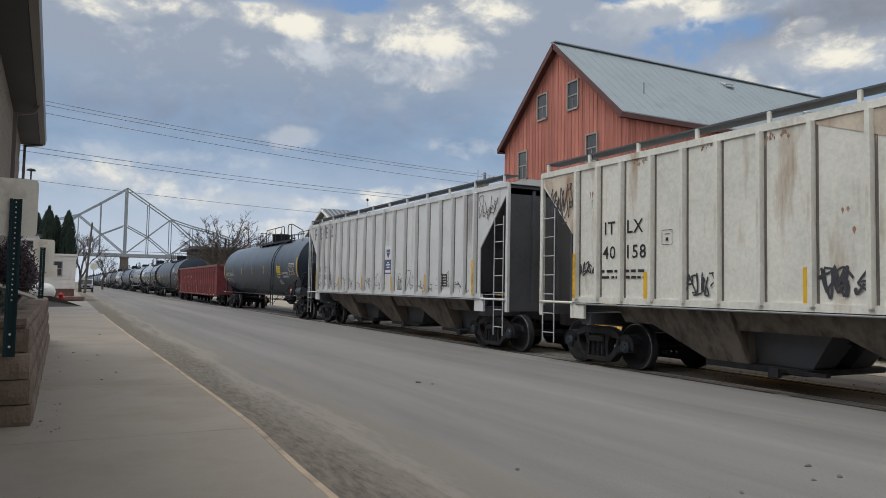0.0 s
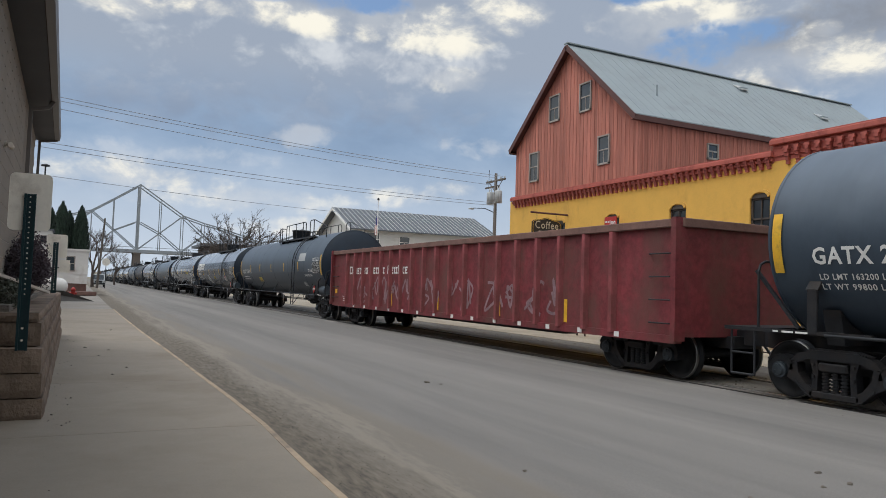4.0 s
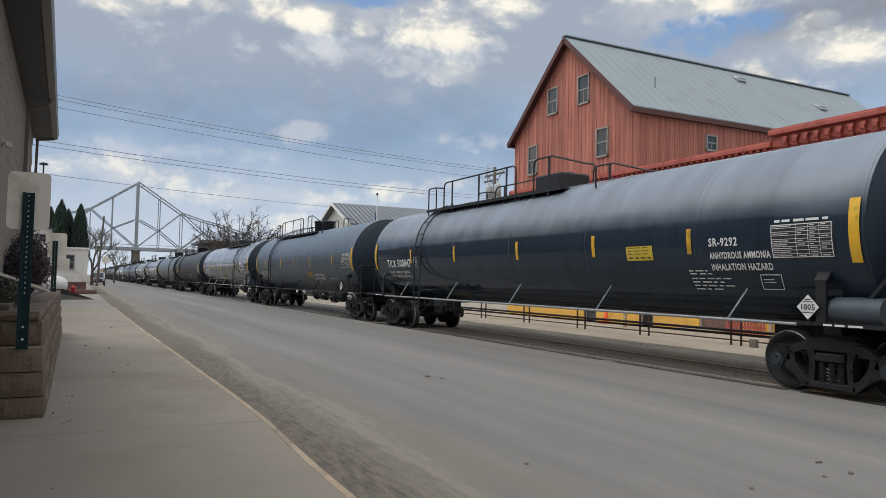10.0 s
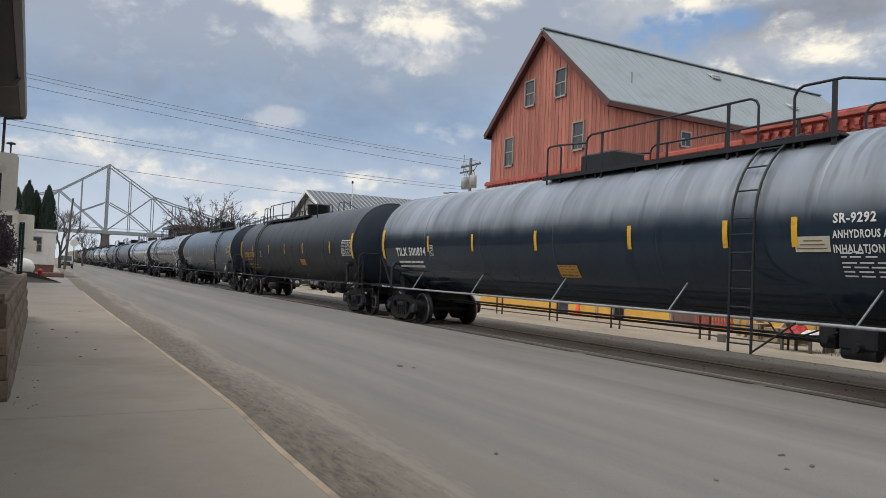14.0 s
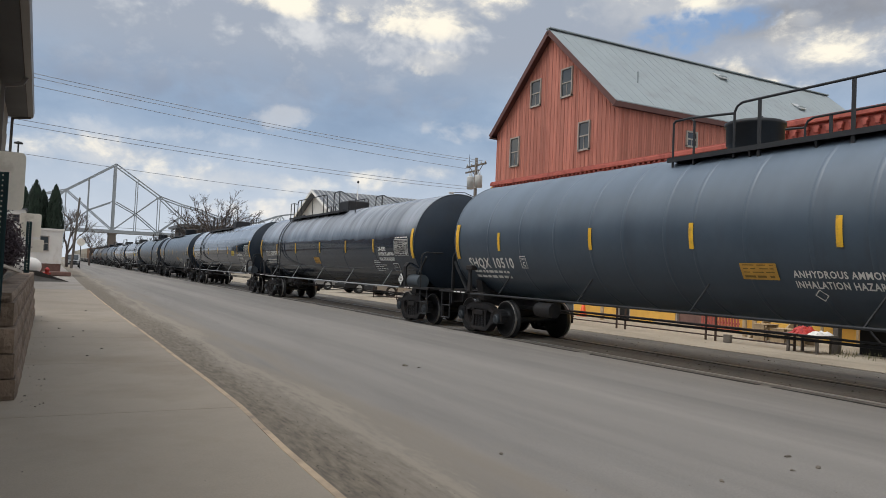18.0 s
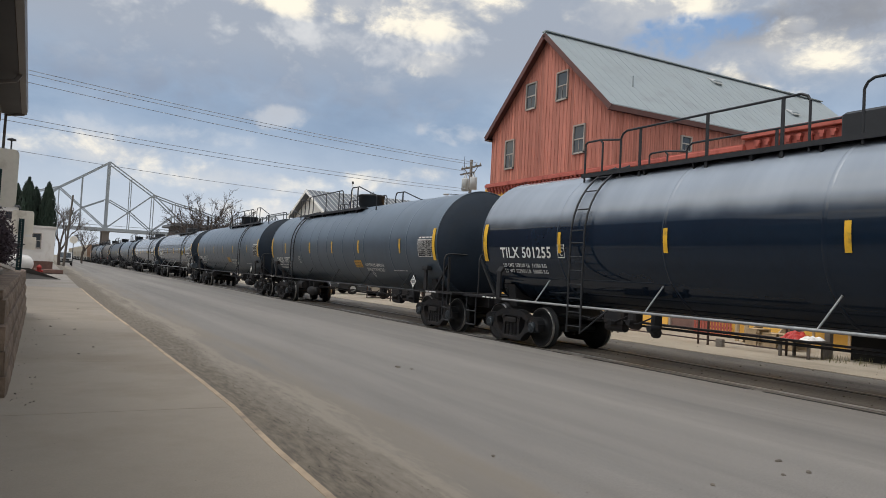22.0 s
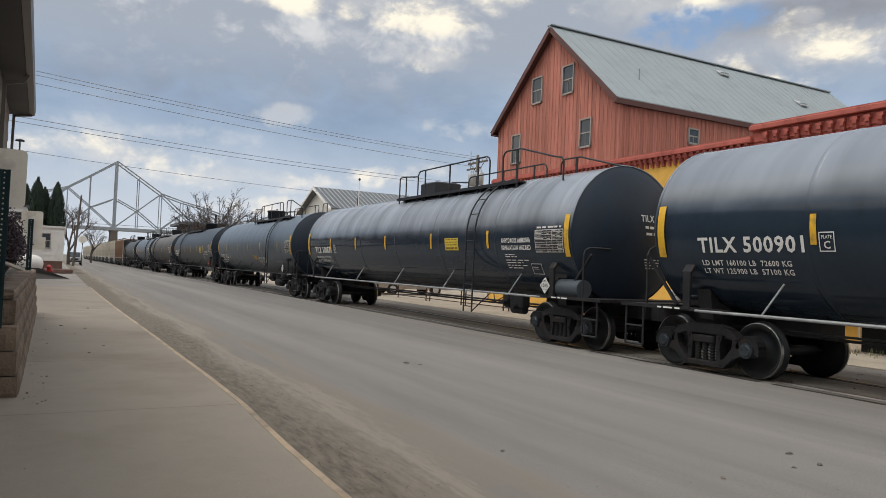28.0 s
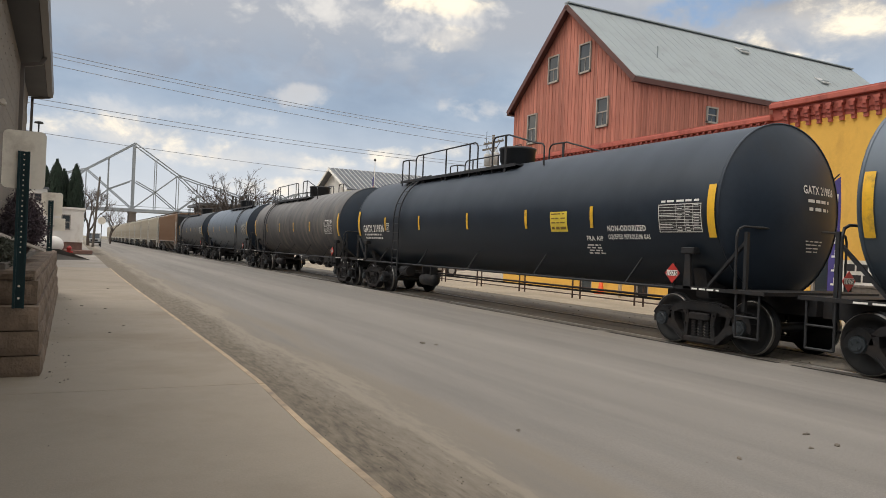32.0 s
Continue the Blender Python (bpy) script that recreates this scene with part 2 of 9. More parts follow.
def written(text, size, place, bold=0.022, width=0.0):
    """Writing whose points are laid by place(u, v); width: the length that the line is drawn to."""
    vs, fs = letter_points(text, size, bold)
    us = [v[0] for v in vs]
    k, mid = (width / (max(us) - min(us)), 0.5 * (max(us) + min(us))) if width else (1.0, 0.0)
    return Shape().add([place((v[0] - mid) * k, v[1]) for v in vs], fs)


def bars(rects, place, n=6):
    """Rectangles (u0, u1, v0, v1) laid by place."""
    s = Shape()
    for m, (u0, u1, v0, v1) in enumerate(rects):
        off = Vector((-0.0007 * (m * 5 % 9), 0, 0))
        k = max(1, min(n, int((v1 - v0) / 0.08)))
        for i in range(k):
            a, b = v0 + (v1 - v0) * i / k, v0 + (v1 - v0) * (i + 1) / k
            s.add([Vector(p) + off for p in (place(u0, a), place(u1, a), place(u1, b), place(u0, b))], [(0, 1, 2, 3)])
    return s


def line_of_bars(w, h, seed, v=0.0):
    """A line of unreadable small writing as short bars."""
    q = random.Random(seed)
    out, u = [], -w / 2
    while u < w / 2 - 0.03:
        k = min(q.uniform(0.08, 0.22), w / 2 - u)
        out.append((u, u + k, v, v + h))
        u += k + q.uniform(0.03, 0.07)
    return out


# ---- materials ----
def tc_plain(tc, N, L):
    """Unstretched object coordinates."""
    mp = N("ShaderNodeMapping")
    L(tc.outputs["Object"], mp.inputs["Vector"])
    return mp


def mat(name, color, rough=0.6, metal=0.0, var=0.18, scale=2.0, bump=0.0, bscale=60.0, stretch=(1, 1, 1), stain=None, coat=0.0, spec=0.5, tint=0.0, speck=0.0, sscale=60.0):
    """A painted, mineral or metal surface with variation at two scales. stain: (colour, amount, scale, stretch). tint: change from piece to piece."""
    m = bpy.data.materials.new(name)
    m.use_nodes = True
    nt = m.node_tree
    N, L = nt.nodes.new, nt.links.new
    bs = nt.nodes["Principled BSDF"]
    tc = N("ShaderNodeTexCoord")
    mp = N("ShaderNodeMapping")
    mp.inputs["Scale"].default_value = stretch
    L(tc.outputs["Object"], mp.inputs["Vector"])

    def noise_tex(s, detail=4, src=mp, rough_=0.55):
        n = N("ShaderNodeTexNoise")
        n.inputs["Scale"].default_value, n.inputs["Detail"].default_value = s, detail
        n.inputs["Roughness"].default_value = rough_
        L(src.outputs[0], n.inputs["Vector"])
        return n.outputs["Fac"]

    def mixc(fac, a, b, blend="MIX"):
        x = N("ShaderNodeMix")
        x.data_type, x.blend_type = "RGBA", blend
        if isinstance(fac, float):
            x.inputs["Factor"].default_value = fac
        else:
            L(fac, x.inputs["Factor"])
        for s, q in ((x.inputs[6], a), (x.inputs[7], b)):
            if isinstance(q, tuple):
                s.default_value = (*q[:3], 1)
            else:
                L(q, s)
        return x.outputs[2]

    def between(fac, lo, hi):
        r = N("ShaderNodeMapRange")
        r.inputs["From Min"].default_value, r.inputs["From Max"].default_value = lo, hi
        L(fac, r.inputs["Value"])
        return r.outputs["Result"]

    a, b = noise_tex(scale), noise_tex(scale * 9, 3)
    dark = tuple(c * (1 - var) for c in color)
    light = tuple(min(1, c * (1 + var)) for c in color)
    col = mixc(between(a, 0.3, 0.7), dark, light)
    col = mixc(between(b, 0.35, 0.65), col, mixc(0.5, col, light), "MIX")
    if tint:
        oi = N("ShaderNodeObjectInfo")
        col = mixc(between(oi.outputs["Random"], 0, 1), col, mixc(1.0, col, (1 - tint, 1 - tint, 1 - tint), "MULTIPLY"))
    if speck:
        n3 = noise_tex(sscale, 3, tc_plain(tc, N, L), 0.7)
        col = mixc(between(n3, 0.38, 0.62), mixc(1.0, col, (1 - speck,) * 3, "MULTIPLY"), col)
    if stain:
        sc, amount, ss, st = stain
        mp2 = N("ShaderNodeMapping")
        mp2.inputs["Scale"].default_value = st
        mp2.inputs["Location"].default_value = (1.3, 4.1, 2.2)
        L(tc.outputs["Object"], mp2.inputs["Vector"])
        n2 = noise_tex(ss, 6, mp2, 0.62)
        col = mixc(between(n2, 0.62 - amount * 0.3, 0.78 - amount * 0.2), col, sc)
    L(col, bs.inputs["Base Color"])
    rr = N("ShaderNodeMapRange")
    rr.inputs["To Min"].default_value, rr.inputs["To Max"].default_value = max(0.02, rough - 0.08), min(1, rough + 0.08)
    L(a, rr.inputs["Value"])
    L(rr.outputs[0], bs.inputs["Roughness"])
    bs.inputs["Metallic"].default_value = metal
    bs.inputs["Coat Weight"].default_value = coat
    bs.inputs["Coat Roughness"].default_value = 0.12
    bs.inputs["Specular IOR Level"].default_value = spec
    if bump:
        bp = N("ShaderNodeBump")
        bp.inputs["Strength"].default_value = bump
        bp.inputs["Distance"].default_value = 0.02
        L(noise_tex(bscale, 5), bp.inputs["Height"])
        L(bp.outputs[0], bs.inputs["Normal"])
    return m


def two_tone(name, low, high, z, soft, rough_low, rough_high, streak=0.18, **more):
    """Tank paint of another colour above height z: a second coat, or sky sheen painted in."""
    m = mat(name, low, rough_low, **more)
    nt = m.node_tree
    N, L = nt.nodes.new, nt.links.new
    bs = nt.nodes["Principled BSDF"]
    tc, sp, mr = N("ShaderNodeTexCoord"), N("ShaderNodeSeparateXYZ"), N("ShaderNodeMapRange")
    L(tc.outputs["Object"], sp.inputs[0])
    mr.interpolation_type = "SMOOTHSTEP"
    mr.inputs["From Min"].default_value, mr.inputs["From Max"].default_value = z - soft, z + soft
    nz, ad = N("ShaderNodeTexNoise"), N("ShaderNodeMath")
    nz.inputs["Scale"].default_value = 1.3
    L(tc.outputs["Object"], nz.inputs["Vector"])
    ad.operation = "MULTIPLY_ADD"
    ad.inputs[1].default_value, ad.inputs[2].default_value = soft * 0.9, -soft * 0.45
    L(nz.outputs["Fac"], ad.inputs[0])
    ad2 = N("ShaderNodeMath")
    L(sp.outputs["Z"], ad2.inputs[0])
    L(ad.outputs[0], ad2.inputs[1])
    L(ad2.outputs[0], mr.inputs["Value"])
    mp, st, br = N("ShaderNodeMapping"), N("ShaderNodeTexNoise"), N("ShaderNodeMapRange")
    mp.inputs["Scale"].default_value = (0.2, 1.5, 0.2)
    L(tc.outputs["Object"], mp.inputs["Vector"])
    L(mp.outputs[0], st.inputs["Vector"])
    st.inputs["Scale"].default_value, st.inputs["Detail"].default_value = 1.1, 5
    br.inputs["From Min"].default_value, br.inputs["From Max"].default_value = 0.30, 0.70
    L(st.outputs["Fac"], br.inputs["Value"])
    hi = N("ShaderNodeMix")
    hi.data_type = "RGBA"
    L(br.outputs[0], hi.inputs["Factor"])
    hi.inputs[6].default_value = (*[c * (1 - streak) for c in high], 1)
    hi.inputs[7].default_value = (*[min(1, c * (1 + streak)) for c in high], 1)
    upper_tone = hi.outputs[2]
    if streak > 0.25:
        # narrow dark drips and pale runs washed down the upper part
        for scale_, lo, top_, tone in ((4.2, 0.60, 0.70, 0.42), (2.6, 0.64, 0.74, 1.55)):
            m2, n2, b2, d2 = N("ShaderNodeMapping"), N("ShaderNodeTexNoise"), N("ShaderNodeMapRange"), N("ShaderNodeMix")
            m2.inputs["Scale"].default_value = (0.10, 1.0, 0.16)
            m2.inputs["Location"].default_value = (tone, 3.0 * tone, 0)
            L(tc.outputs["Object"], m2.inputs["Vector"])
            L(m2.outputs[0], n2.inputs["Vector"])
            n2.inputs["Scale"].default_value, n2.inputs["Detail"].default_value = scale_, 2
            b2.inputs["From Min"].default_value, b2.inputs["From Max"].default_value, b2.inputs["To Max"].default_value = lo, top_, 0.5
            L(n2.outputs["Fac"], b2.inputs["Value"])
            d2.data_type = "RGBA"
            L(b2.outputs[0], d2.inputs["Factor"])
            L(upper_tone, d2.inputs[6])
            d2.inputs[7].default_value = (*[min(1, c * tone) for c in high], 1)
            upper_tone = d2.outputs[2]
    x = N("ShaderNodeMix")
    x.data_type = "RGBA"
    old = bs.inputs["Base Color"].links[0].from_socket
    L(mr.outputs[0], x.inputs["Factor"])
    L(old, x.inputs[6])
    L(upper_tone, x.inputs[7])
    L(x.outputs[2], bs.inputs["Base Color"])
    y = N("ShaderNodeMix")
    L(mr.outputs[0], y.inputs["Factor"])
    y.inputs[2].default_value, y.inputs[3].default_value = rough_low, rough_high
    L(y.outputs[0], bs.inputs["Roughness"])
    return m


def glass(name, color, rough=0.08):
    m = mat(name, color, rough, var=0.1)
    m.node_tree.nodes["Principled BSDF"].inputs["Specular IOR Level"].default_value = 0.8
    return m


M_ROAD = mat("worn_street_concrete", (0.218, 0.203, 0.187), 0.9, var=0.12, scale=0.35, bump=0.25, bscale=90, stretch=(1.6, 0.25, 1), speck=0.16, sscale=50, stain=((0.15, 0.144, 0.137), 0.42, 0.26, (2.6, 0.10, 1)))
M_TRACK = mat("track_paving", (0.185, 0.170, 0.150), 0.92, var=0.22, scale=0.8, bump=0.5, bscale=70, speck=0.3, sscale=30, stretch=(1.5, 0.4, 1), stain=((0.095, 0.086, 0.078), 0.5, 0.7, (3.2, 0.16, 1)))
M_APRON = mat("sandy_concrete_apron", (0.345, 0.298, 0.233), 0.93, var=0.2, scale=0.5, bump=0.3, bscale=60, speck=0.25, sscale=30, stain=((0.24, 0.20, 0.15), 0.4, 0.5, (1.5, 0.4, 1)))
M_WALK = mat("sidewalk_concrete", (0.288, 0.249, 0.203), 0.9, var=0.07, scale=0.7, bump=0.2, bscale=120, speck=0.10, sscale=60, stain=((0.225, 0.190, 0.150), 0.42, 0.55, (1, 1, 1)), tint=0.03)
M_LOT = mat("pale_lot_concrete", (0.262, 0.242, 0.218), 0.92, var=0.14, scale=0.3, bump=0.25, bscale=70, speck=0.15, sscale=40, stain=((0.20, 0.175, 0.145), 0.4, 0.25, (1, 1.4, 1)))
M_KERB = mat("kerb_concrete", (0.40, 0.31, 0.215), 0.9, var=0.2, scale=3, bump=0.3, bscale=90, stain=((0.22, 0.18, 0.14), 0.5, 2.0, (1, 1, 1)))
M_GUTTER = mat("gutter_grit", (0.15, 0.135, 0.12), 0.95, var=0.35, scale=1.6, bump=0.9, bscale=45, stain=((0.26, 0.22, 0.17), 0.55, 1.1, (3, 0.35, 1)))
M_GROUND = mat("dry_ground", (0.17, 0.15, 0.11), 0.95, var=0.3, scale=0.05, bump=0.3, bscale=8)
M_GRAVEL = mat("pebbles", (0.14, 0.12, 0.10), 0.9, var=0.4, scale=5, tint=0.6)
M_RAIL = mat("rail_steel", (0.34, 0.33, 0.32), 0.42, 1.0, var=0.2, scale=4)
M_BLOCK = mat("split_face_block", (0.205, 0.155, 0.118), 0.95, var=0.3, scale=3.5, bump=1.0, bscale=22, tint=0.35)
M_BRICKWALL = mat("dark_block_wall", (0.255, 0.225, 0.192), 0.9, var=0.14, scale=2, bump=0.3, bscale=60, tint=0.12)
M_MORTAR = mat("mortar", (0.44, 0.395, 0.34), 0.95, var=0.1)
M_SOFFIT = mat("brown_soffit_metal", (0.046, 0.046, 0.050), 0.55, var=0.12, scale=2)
M_GUTMETAL = mat("brown_gutter_metal", (0.135, 0.120, 0.110), 0.45, 0.1, var=0.1)
M_SHINGLE = mat("brown_shingles", (0.07, 0.055, 0.045), 0.9, var=0.3, scale=6, bump=0.4, bscale=30)
M_GREEN = mat("green_post_steel", (0.006, 0.031, 0.038), 0.5, 0.3, var=0.2, scale=6)
M_SIGNBACK = mat("sign_aluminium", (0.84, 0.80, 0.72), 0.6, 0.0, var=0.06, scale=3, stain=((0.58, 0.53, 0.46), 0.25, 3, (1, 1, 1)))
M_DRAIN = mat("aluminium_downspout", (0.50, 0.46, 0.41), 0.5, 0.15, var=0.1, scale=4, stain=((0.30, 0.27, 0.24), 0.3, 3, (1, 1, 1)))
M_HOLE = mat("dark_hole", (0.01, 0.01, 0.01), 0.9)
M_TWIG = mat("dark_twig", (0.05, 0.035, 0.03), 0.9, var=0.3, scale=8)
M_BARE = mat("bare_branch", (0.085, 0.068, 0.060), 0.9, var=0.25, scale=3)
M_BUSHLEAF = mat("dark_purple_leaf", (0.060, 0.044, 0.056), 0.8, var=0.4, scale=6, tint=0.5)
M_LOWLEAF = mat("grey_green_leaf", (0.085, 0.095, 0.075), 0.8, var=0.35, scale=8, tint=0.4)
M_CONIFER = mat("conifer_needles", (0.012, 0.024, 0.015), 0.9, var=0.5, scale=1.5)
M_BARN = mat("barn_red_stain", (0.52, 0.20, 0.148), 0.82, var=0.22, scale=0.8, bump=0.4, bscale=30, stretch=(4, 4, 0.35), stain=((0.34, 0.120, 0.086), 0.45, 2.2, (4, 4, 0.25)), tint=0.38)
M_BARNTRIM = mat("barn_trim_brown", (0.105, 0.045, 0.040), 0.7, var=0.15)
M_TINROOF = mat("galvanised_roof", (0.285, 0.325, 0.345), 0.55, 0.2, var=0.07, scale=0.5, stain=((0.255, 0.285, 0.30), 0.4, 0.7, (1, 1, 1)))
M_DARKGLASS = glass("window_glass", (0.035, 0.045, 0.055))
M_SASHDARK = mat("dark_brown_sash", (0.07, 0.055, 0.045), 0.6, var=0.12)
M_WINFRAME = mat("window_frame_grey", (0.33, 0.30, 0.27), 0.6, var=0.1)
M_YELLOW = mat("yellow_brick_paint", (0.72, 0.415, 0.082), 0.8, var=0.07, scale=1.2, bump=0.25, bscale=25, stain=((0.60, 0.335, 0.07), 0.25, 1.3, (1, 1, 0.5)))
M_CORNICE = mat("red_cornice_paint", (0.40, 0.10, 0.075), 0.75, var=0.15, scale=1.5, bump=0.25, bscale=30, stain=((0.24, 0.05, 0.04), 0.35, 2, (1, 1, 0.6)))
M_BROWNBRICK = mat("brown_brick", (0.17, 0.10, 0.085), 0.9, var=0.25, scale=4, bump=0.3, bscale=30)
M_WHITE = mat("white_siding", (0.80, 0.785, 0.76), 0.75, var=0.05, scale=1.0, stain=((0.62, 0.59, 0.54), 0.25, 1.0, (1, 1, 0.4)))
M_OFFWHITE = mat("off_white_siding", (0.62, 0.61, 0.585), 0.8, var=0.06, scale=1.2)
M_DULLWALL = mat("dull_brown_siding", (0.125, 0.108, 0.102), 0.9, var=0.15, scale=0.6)
M_GREYROOF = mat("metal_roof_grey", (0.115, 0.125, 0.14), 0.65, 0.2, var=0.12)
M_BRIDGE = mat("bridge_steel_paint", (0.245, 0.272, 0.300), 0.7, var=0.12, scale=0.1)
M_PIER = mat("bridge_pier_stone", (0.115, 0.098, 0.088), 0.9, var=0.15, scale=0.3)
M_WOODPOLE = mat("weathered_pole", (0.115, 0.100, 0.088), 0.9, var=0.25, scale=2, stretch=(5, 5, 0.4))
M_TRANSF = mat("transformer_grey", (0.42, 0.43, 0.43), 0.5, var=0.08)
M_CABLE = mat("cable", (0.30, 0.33, 0.38), 0.7)
M_REDPAINT = mat("red_paint", (0.42, 0.03, 0.025), 0.5, var=0.15)
M_ORANGE = mat("orange_plastic", (0.75, 0.10, 0.02), 0.5, var=0.08)
M_TAN = mat("tan_wood", (0.36, 0.27, 0.17), 0.8, var=0.25, scale=4, stretch=(1, 4, 1))
M_PURPLE = mat("purple_banner_cloth", (0.055, 0.045, 0.20), 0.8, var=0.15)
M_TEXTW = mat("white_lettering", (0.70, 0.70, 0.68), 0.6, var=0.08, scale=6)
M_TEXTY = mat("yellow_lettering", (0.72, 0.42, 0.05), 0.6, var=0.1, scale=6)
M_TEXTK = mat("black_lettering", (0.02, 0.02, 0.022), 0.6, var=0.1)
M_STRIPE = mat("yellow_reflector", (0.72, 0.42, 0.03), 0.45, var=0.12, scale=5, stain=((0.30, 0.19, 0.05), 0.35, 4, (1, 1, 1)))
M_CAUTION = mat("yellow_sticker", (0.66, 0.50, 0.06), 0.5, var=0.1, scale=5)
M_ORANGESTK = mat("orange_sticker", (0.52, 0.29, 0.05), 0.5, var=0.2, scale=5)
M_STEEL = mat("black_running_gear", (0.019, 0.020, 0.023), 0.6, 0.2, var=0.4, scale=5, bump=0.2, bscale=60, spec=0.3, stain=((0.036, 0.030, 0.028), 0.5, 3, (1, 1, 1)))
M_WHEEL = mat("wheel_steel", (0.013, 0.015, 0.018), 0.6, 0.3, var=0.3, scale=6, stain=((0.026, 0.024, 0.024), 0.4, 4, (1, 1, 1)))
M_TREAD = mat("polished_tread", (0.34, 0.335, 0.33), 0.3, 1.0, var=0.15)
M_PIPE = mat("black_pipe", (0.020, 0.022, 0.026), 0.5, 0.2, var=0.2, scale=8)
M_BEARING = mat("bearing_cap", (0.040, 0.050, 0.060), 0.45, 0.3, var=0.3, scale=10)
# paler tops of the gloss cars: sky reflection painted into the base colour
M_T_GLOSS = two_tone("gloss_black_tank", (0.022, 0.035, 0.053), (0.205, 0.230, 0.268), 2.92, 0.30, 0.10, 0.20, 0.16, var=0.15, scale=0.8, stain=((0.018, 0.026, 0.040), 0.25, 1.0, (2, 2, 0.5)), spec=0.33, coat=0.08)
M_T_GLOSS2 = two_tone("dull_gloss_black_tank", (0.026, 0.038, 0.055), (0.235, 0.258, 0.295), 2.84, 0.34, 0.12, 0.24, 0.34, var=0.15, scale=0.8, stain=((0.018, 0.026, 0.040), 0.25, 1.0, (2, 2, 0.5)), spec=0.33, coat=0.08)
M_T_GLOSS3 = two_tone("gloss_black_tank_low_sheen", (0.022, 0.035, 0.053), (0.230, 0.255, 0.292), 2.74, 0.30, 0.10, 0.20, 0.28, var=0.15, scale=0.8, stain=((0.018, 0.026, 0.040), 0.25, 1.0, (2, 2, 0.5)), spec=0.33, coat=0.08)
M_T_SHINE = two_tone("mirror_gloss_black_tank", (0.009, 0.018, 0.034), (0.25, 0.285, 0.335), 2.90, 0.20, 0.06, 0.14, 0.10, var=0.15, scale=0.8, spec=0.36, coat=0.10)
# grey, matte, brown and ink flanks: paler upward, sky sheen painted in
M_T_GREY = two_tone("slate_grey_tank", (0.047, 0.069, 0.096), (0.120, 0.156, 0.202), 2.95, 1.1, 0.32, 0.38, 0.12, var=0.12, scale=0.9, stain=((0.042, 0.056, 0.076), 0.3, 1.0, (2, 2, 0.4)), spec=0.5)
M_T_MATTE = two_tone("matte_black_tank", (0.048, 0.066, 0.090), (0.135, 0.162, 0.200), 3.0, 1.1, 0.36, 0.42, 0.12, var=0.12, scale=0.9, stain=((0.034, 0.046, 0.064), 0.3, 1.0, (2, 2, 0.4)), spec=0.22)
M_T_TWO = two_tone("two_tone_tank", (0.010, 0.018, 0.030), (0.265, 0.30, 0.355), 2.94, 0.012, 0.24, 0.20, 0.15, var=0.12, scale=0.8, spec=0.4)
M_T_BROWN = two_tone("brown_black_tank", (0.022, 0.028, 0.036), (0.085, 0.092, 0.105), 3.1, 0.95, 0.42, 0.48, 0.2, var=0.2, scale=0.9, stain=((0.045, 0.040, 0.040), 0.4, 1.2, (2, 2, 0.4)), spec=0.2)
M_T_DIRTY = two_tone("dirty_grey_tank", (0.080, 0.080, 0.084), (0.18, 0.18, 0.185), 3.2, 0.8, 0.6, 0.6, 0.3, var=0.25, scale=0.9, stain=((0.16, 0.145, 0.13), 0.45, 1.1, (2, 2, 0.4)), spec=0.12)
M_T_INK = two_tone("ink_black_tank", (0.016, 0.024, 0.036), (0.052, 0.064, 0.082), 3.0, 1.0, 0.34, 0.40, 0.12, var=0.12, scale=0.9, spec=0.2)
M_BARRIER = mat("rusty_brown_pipe", (0.050, 0.030, 0.025), 0.7, 0.1, var=0.35, scale=7)
M_ASPHALT = mat("dark_asphalt", (0.075, 0.070, 0.066), 0.92, var=0.2, scale=1.5, bump=0.4, bscale=60, speck=0.3, sscale=40)
M_WEED = mat("dry_weed", (0.16, 0.15, 0.075), 0.9, var=0.4, scale=8)
# one darker tone below z, sharp edge
M_T_DARKLOW = two_tone("charcoal_tank_darker_low", (0.036, 0.050, 0.070), (0.082, 0.104, 0.132), 2.10, 0.015, 0.34, 0.40, 0.10, var=0.10, scale=0.9, spec=0.22)
M_DRUM = mat("grey_reservoir_paint", (0.055, 0.070, 0.085), 0.5, 0.1, var=0.2, scale=4)
# one darker tone for the heads of every car, whatever the shell
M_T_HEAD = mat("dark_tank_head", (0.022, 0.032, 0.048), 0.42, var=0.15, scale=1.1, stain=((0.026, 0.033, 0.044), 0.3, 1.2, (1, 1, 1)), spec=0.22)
M_H_WHITE = mat("weathered_hopper_white", (0.70, 0.685, 0.62), 0.6, var=0.12, scale=0.9, speck=0.10, sscale=14, stain=((0.40, 0.31, 0.22), 0.22, 1.5, (1.6, 1.6, 0.30)))
M_H_RUSTY = mat("rust_stained_hopper_panel", (0.56, 0.48, 0.39), 0.75, var=0.2, scale=1.4, stain=((0.30, 0.18, 0.11), 0.5, 1.8, (1, 1, 0.6)))
M_PALESTRIP = mat("faded_reflector", (0.52, 0.48, 0.40), 0.5, var=0.15, scale=5)
M_STKINK = mat("sticker_ink", (0.16, 0.10, 0.02), 0.6)
M_H_GREY = mat("hopper_light_grey", (0.61, 0.615, 0.615), 0.7, var=0.10, scale=0.9, stain=((0.27, 0.25, 0.23), 0.22, 1.2, (1.2, 1.2, 0.25)))
# grey for the painted-in rib shade and for some graffiti
M_SHADE_TAG = mat("rib_shade_and_tag_grey", (0.13, 0.115, 0.10), 0.8, var=0.3, scale=3)
M_H_RUST = mat("flaking_rust", (0.29, 0.155, 0.09), 0.85, var=0.3, scale=6, stain=((0.42, 0.34, 0.27), 0.5, 5, (1, 1, 0.6)))
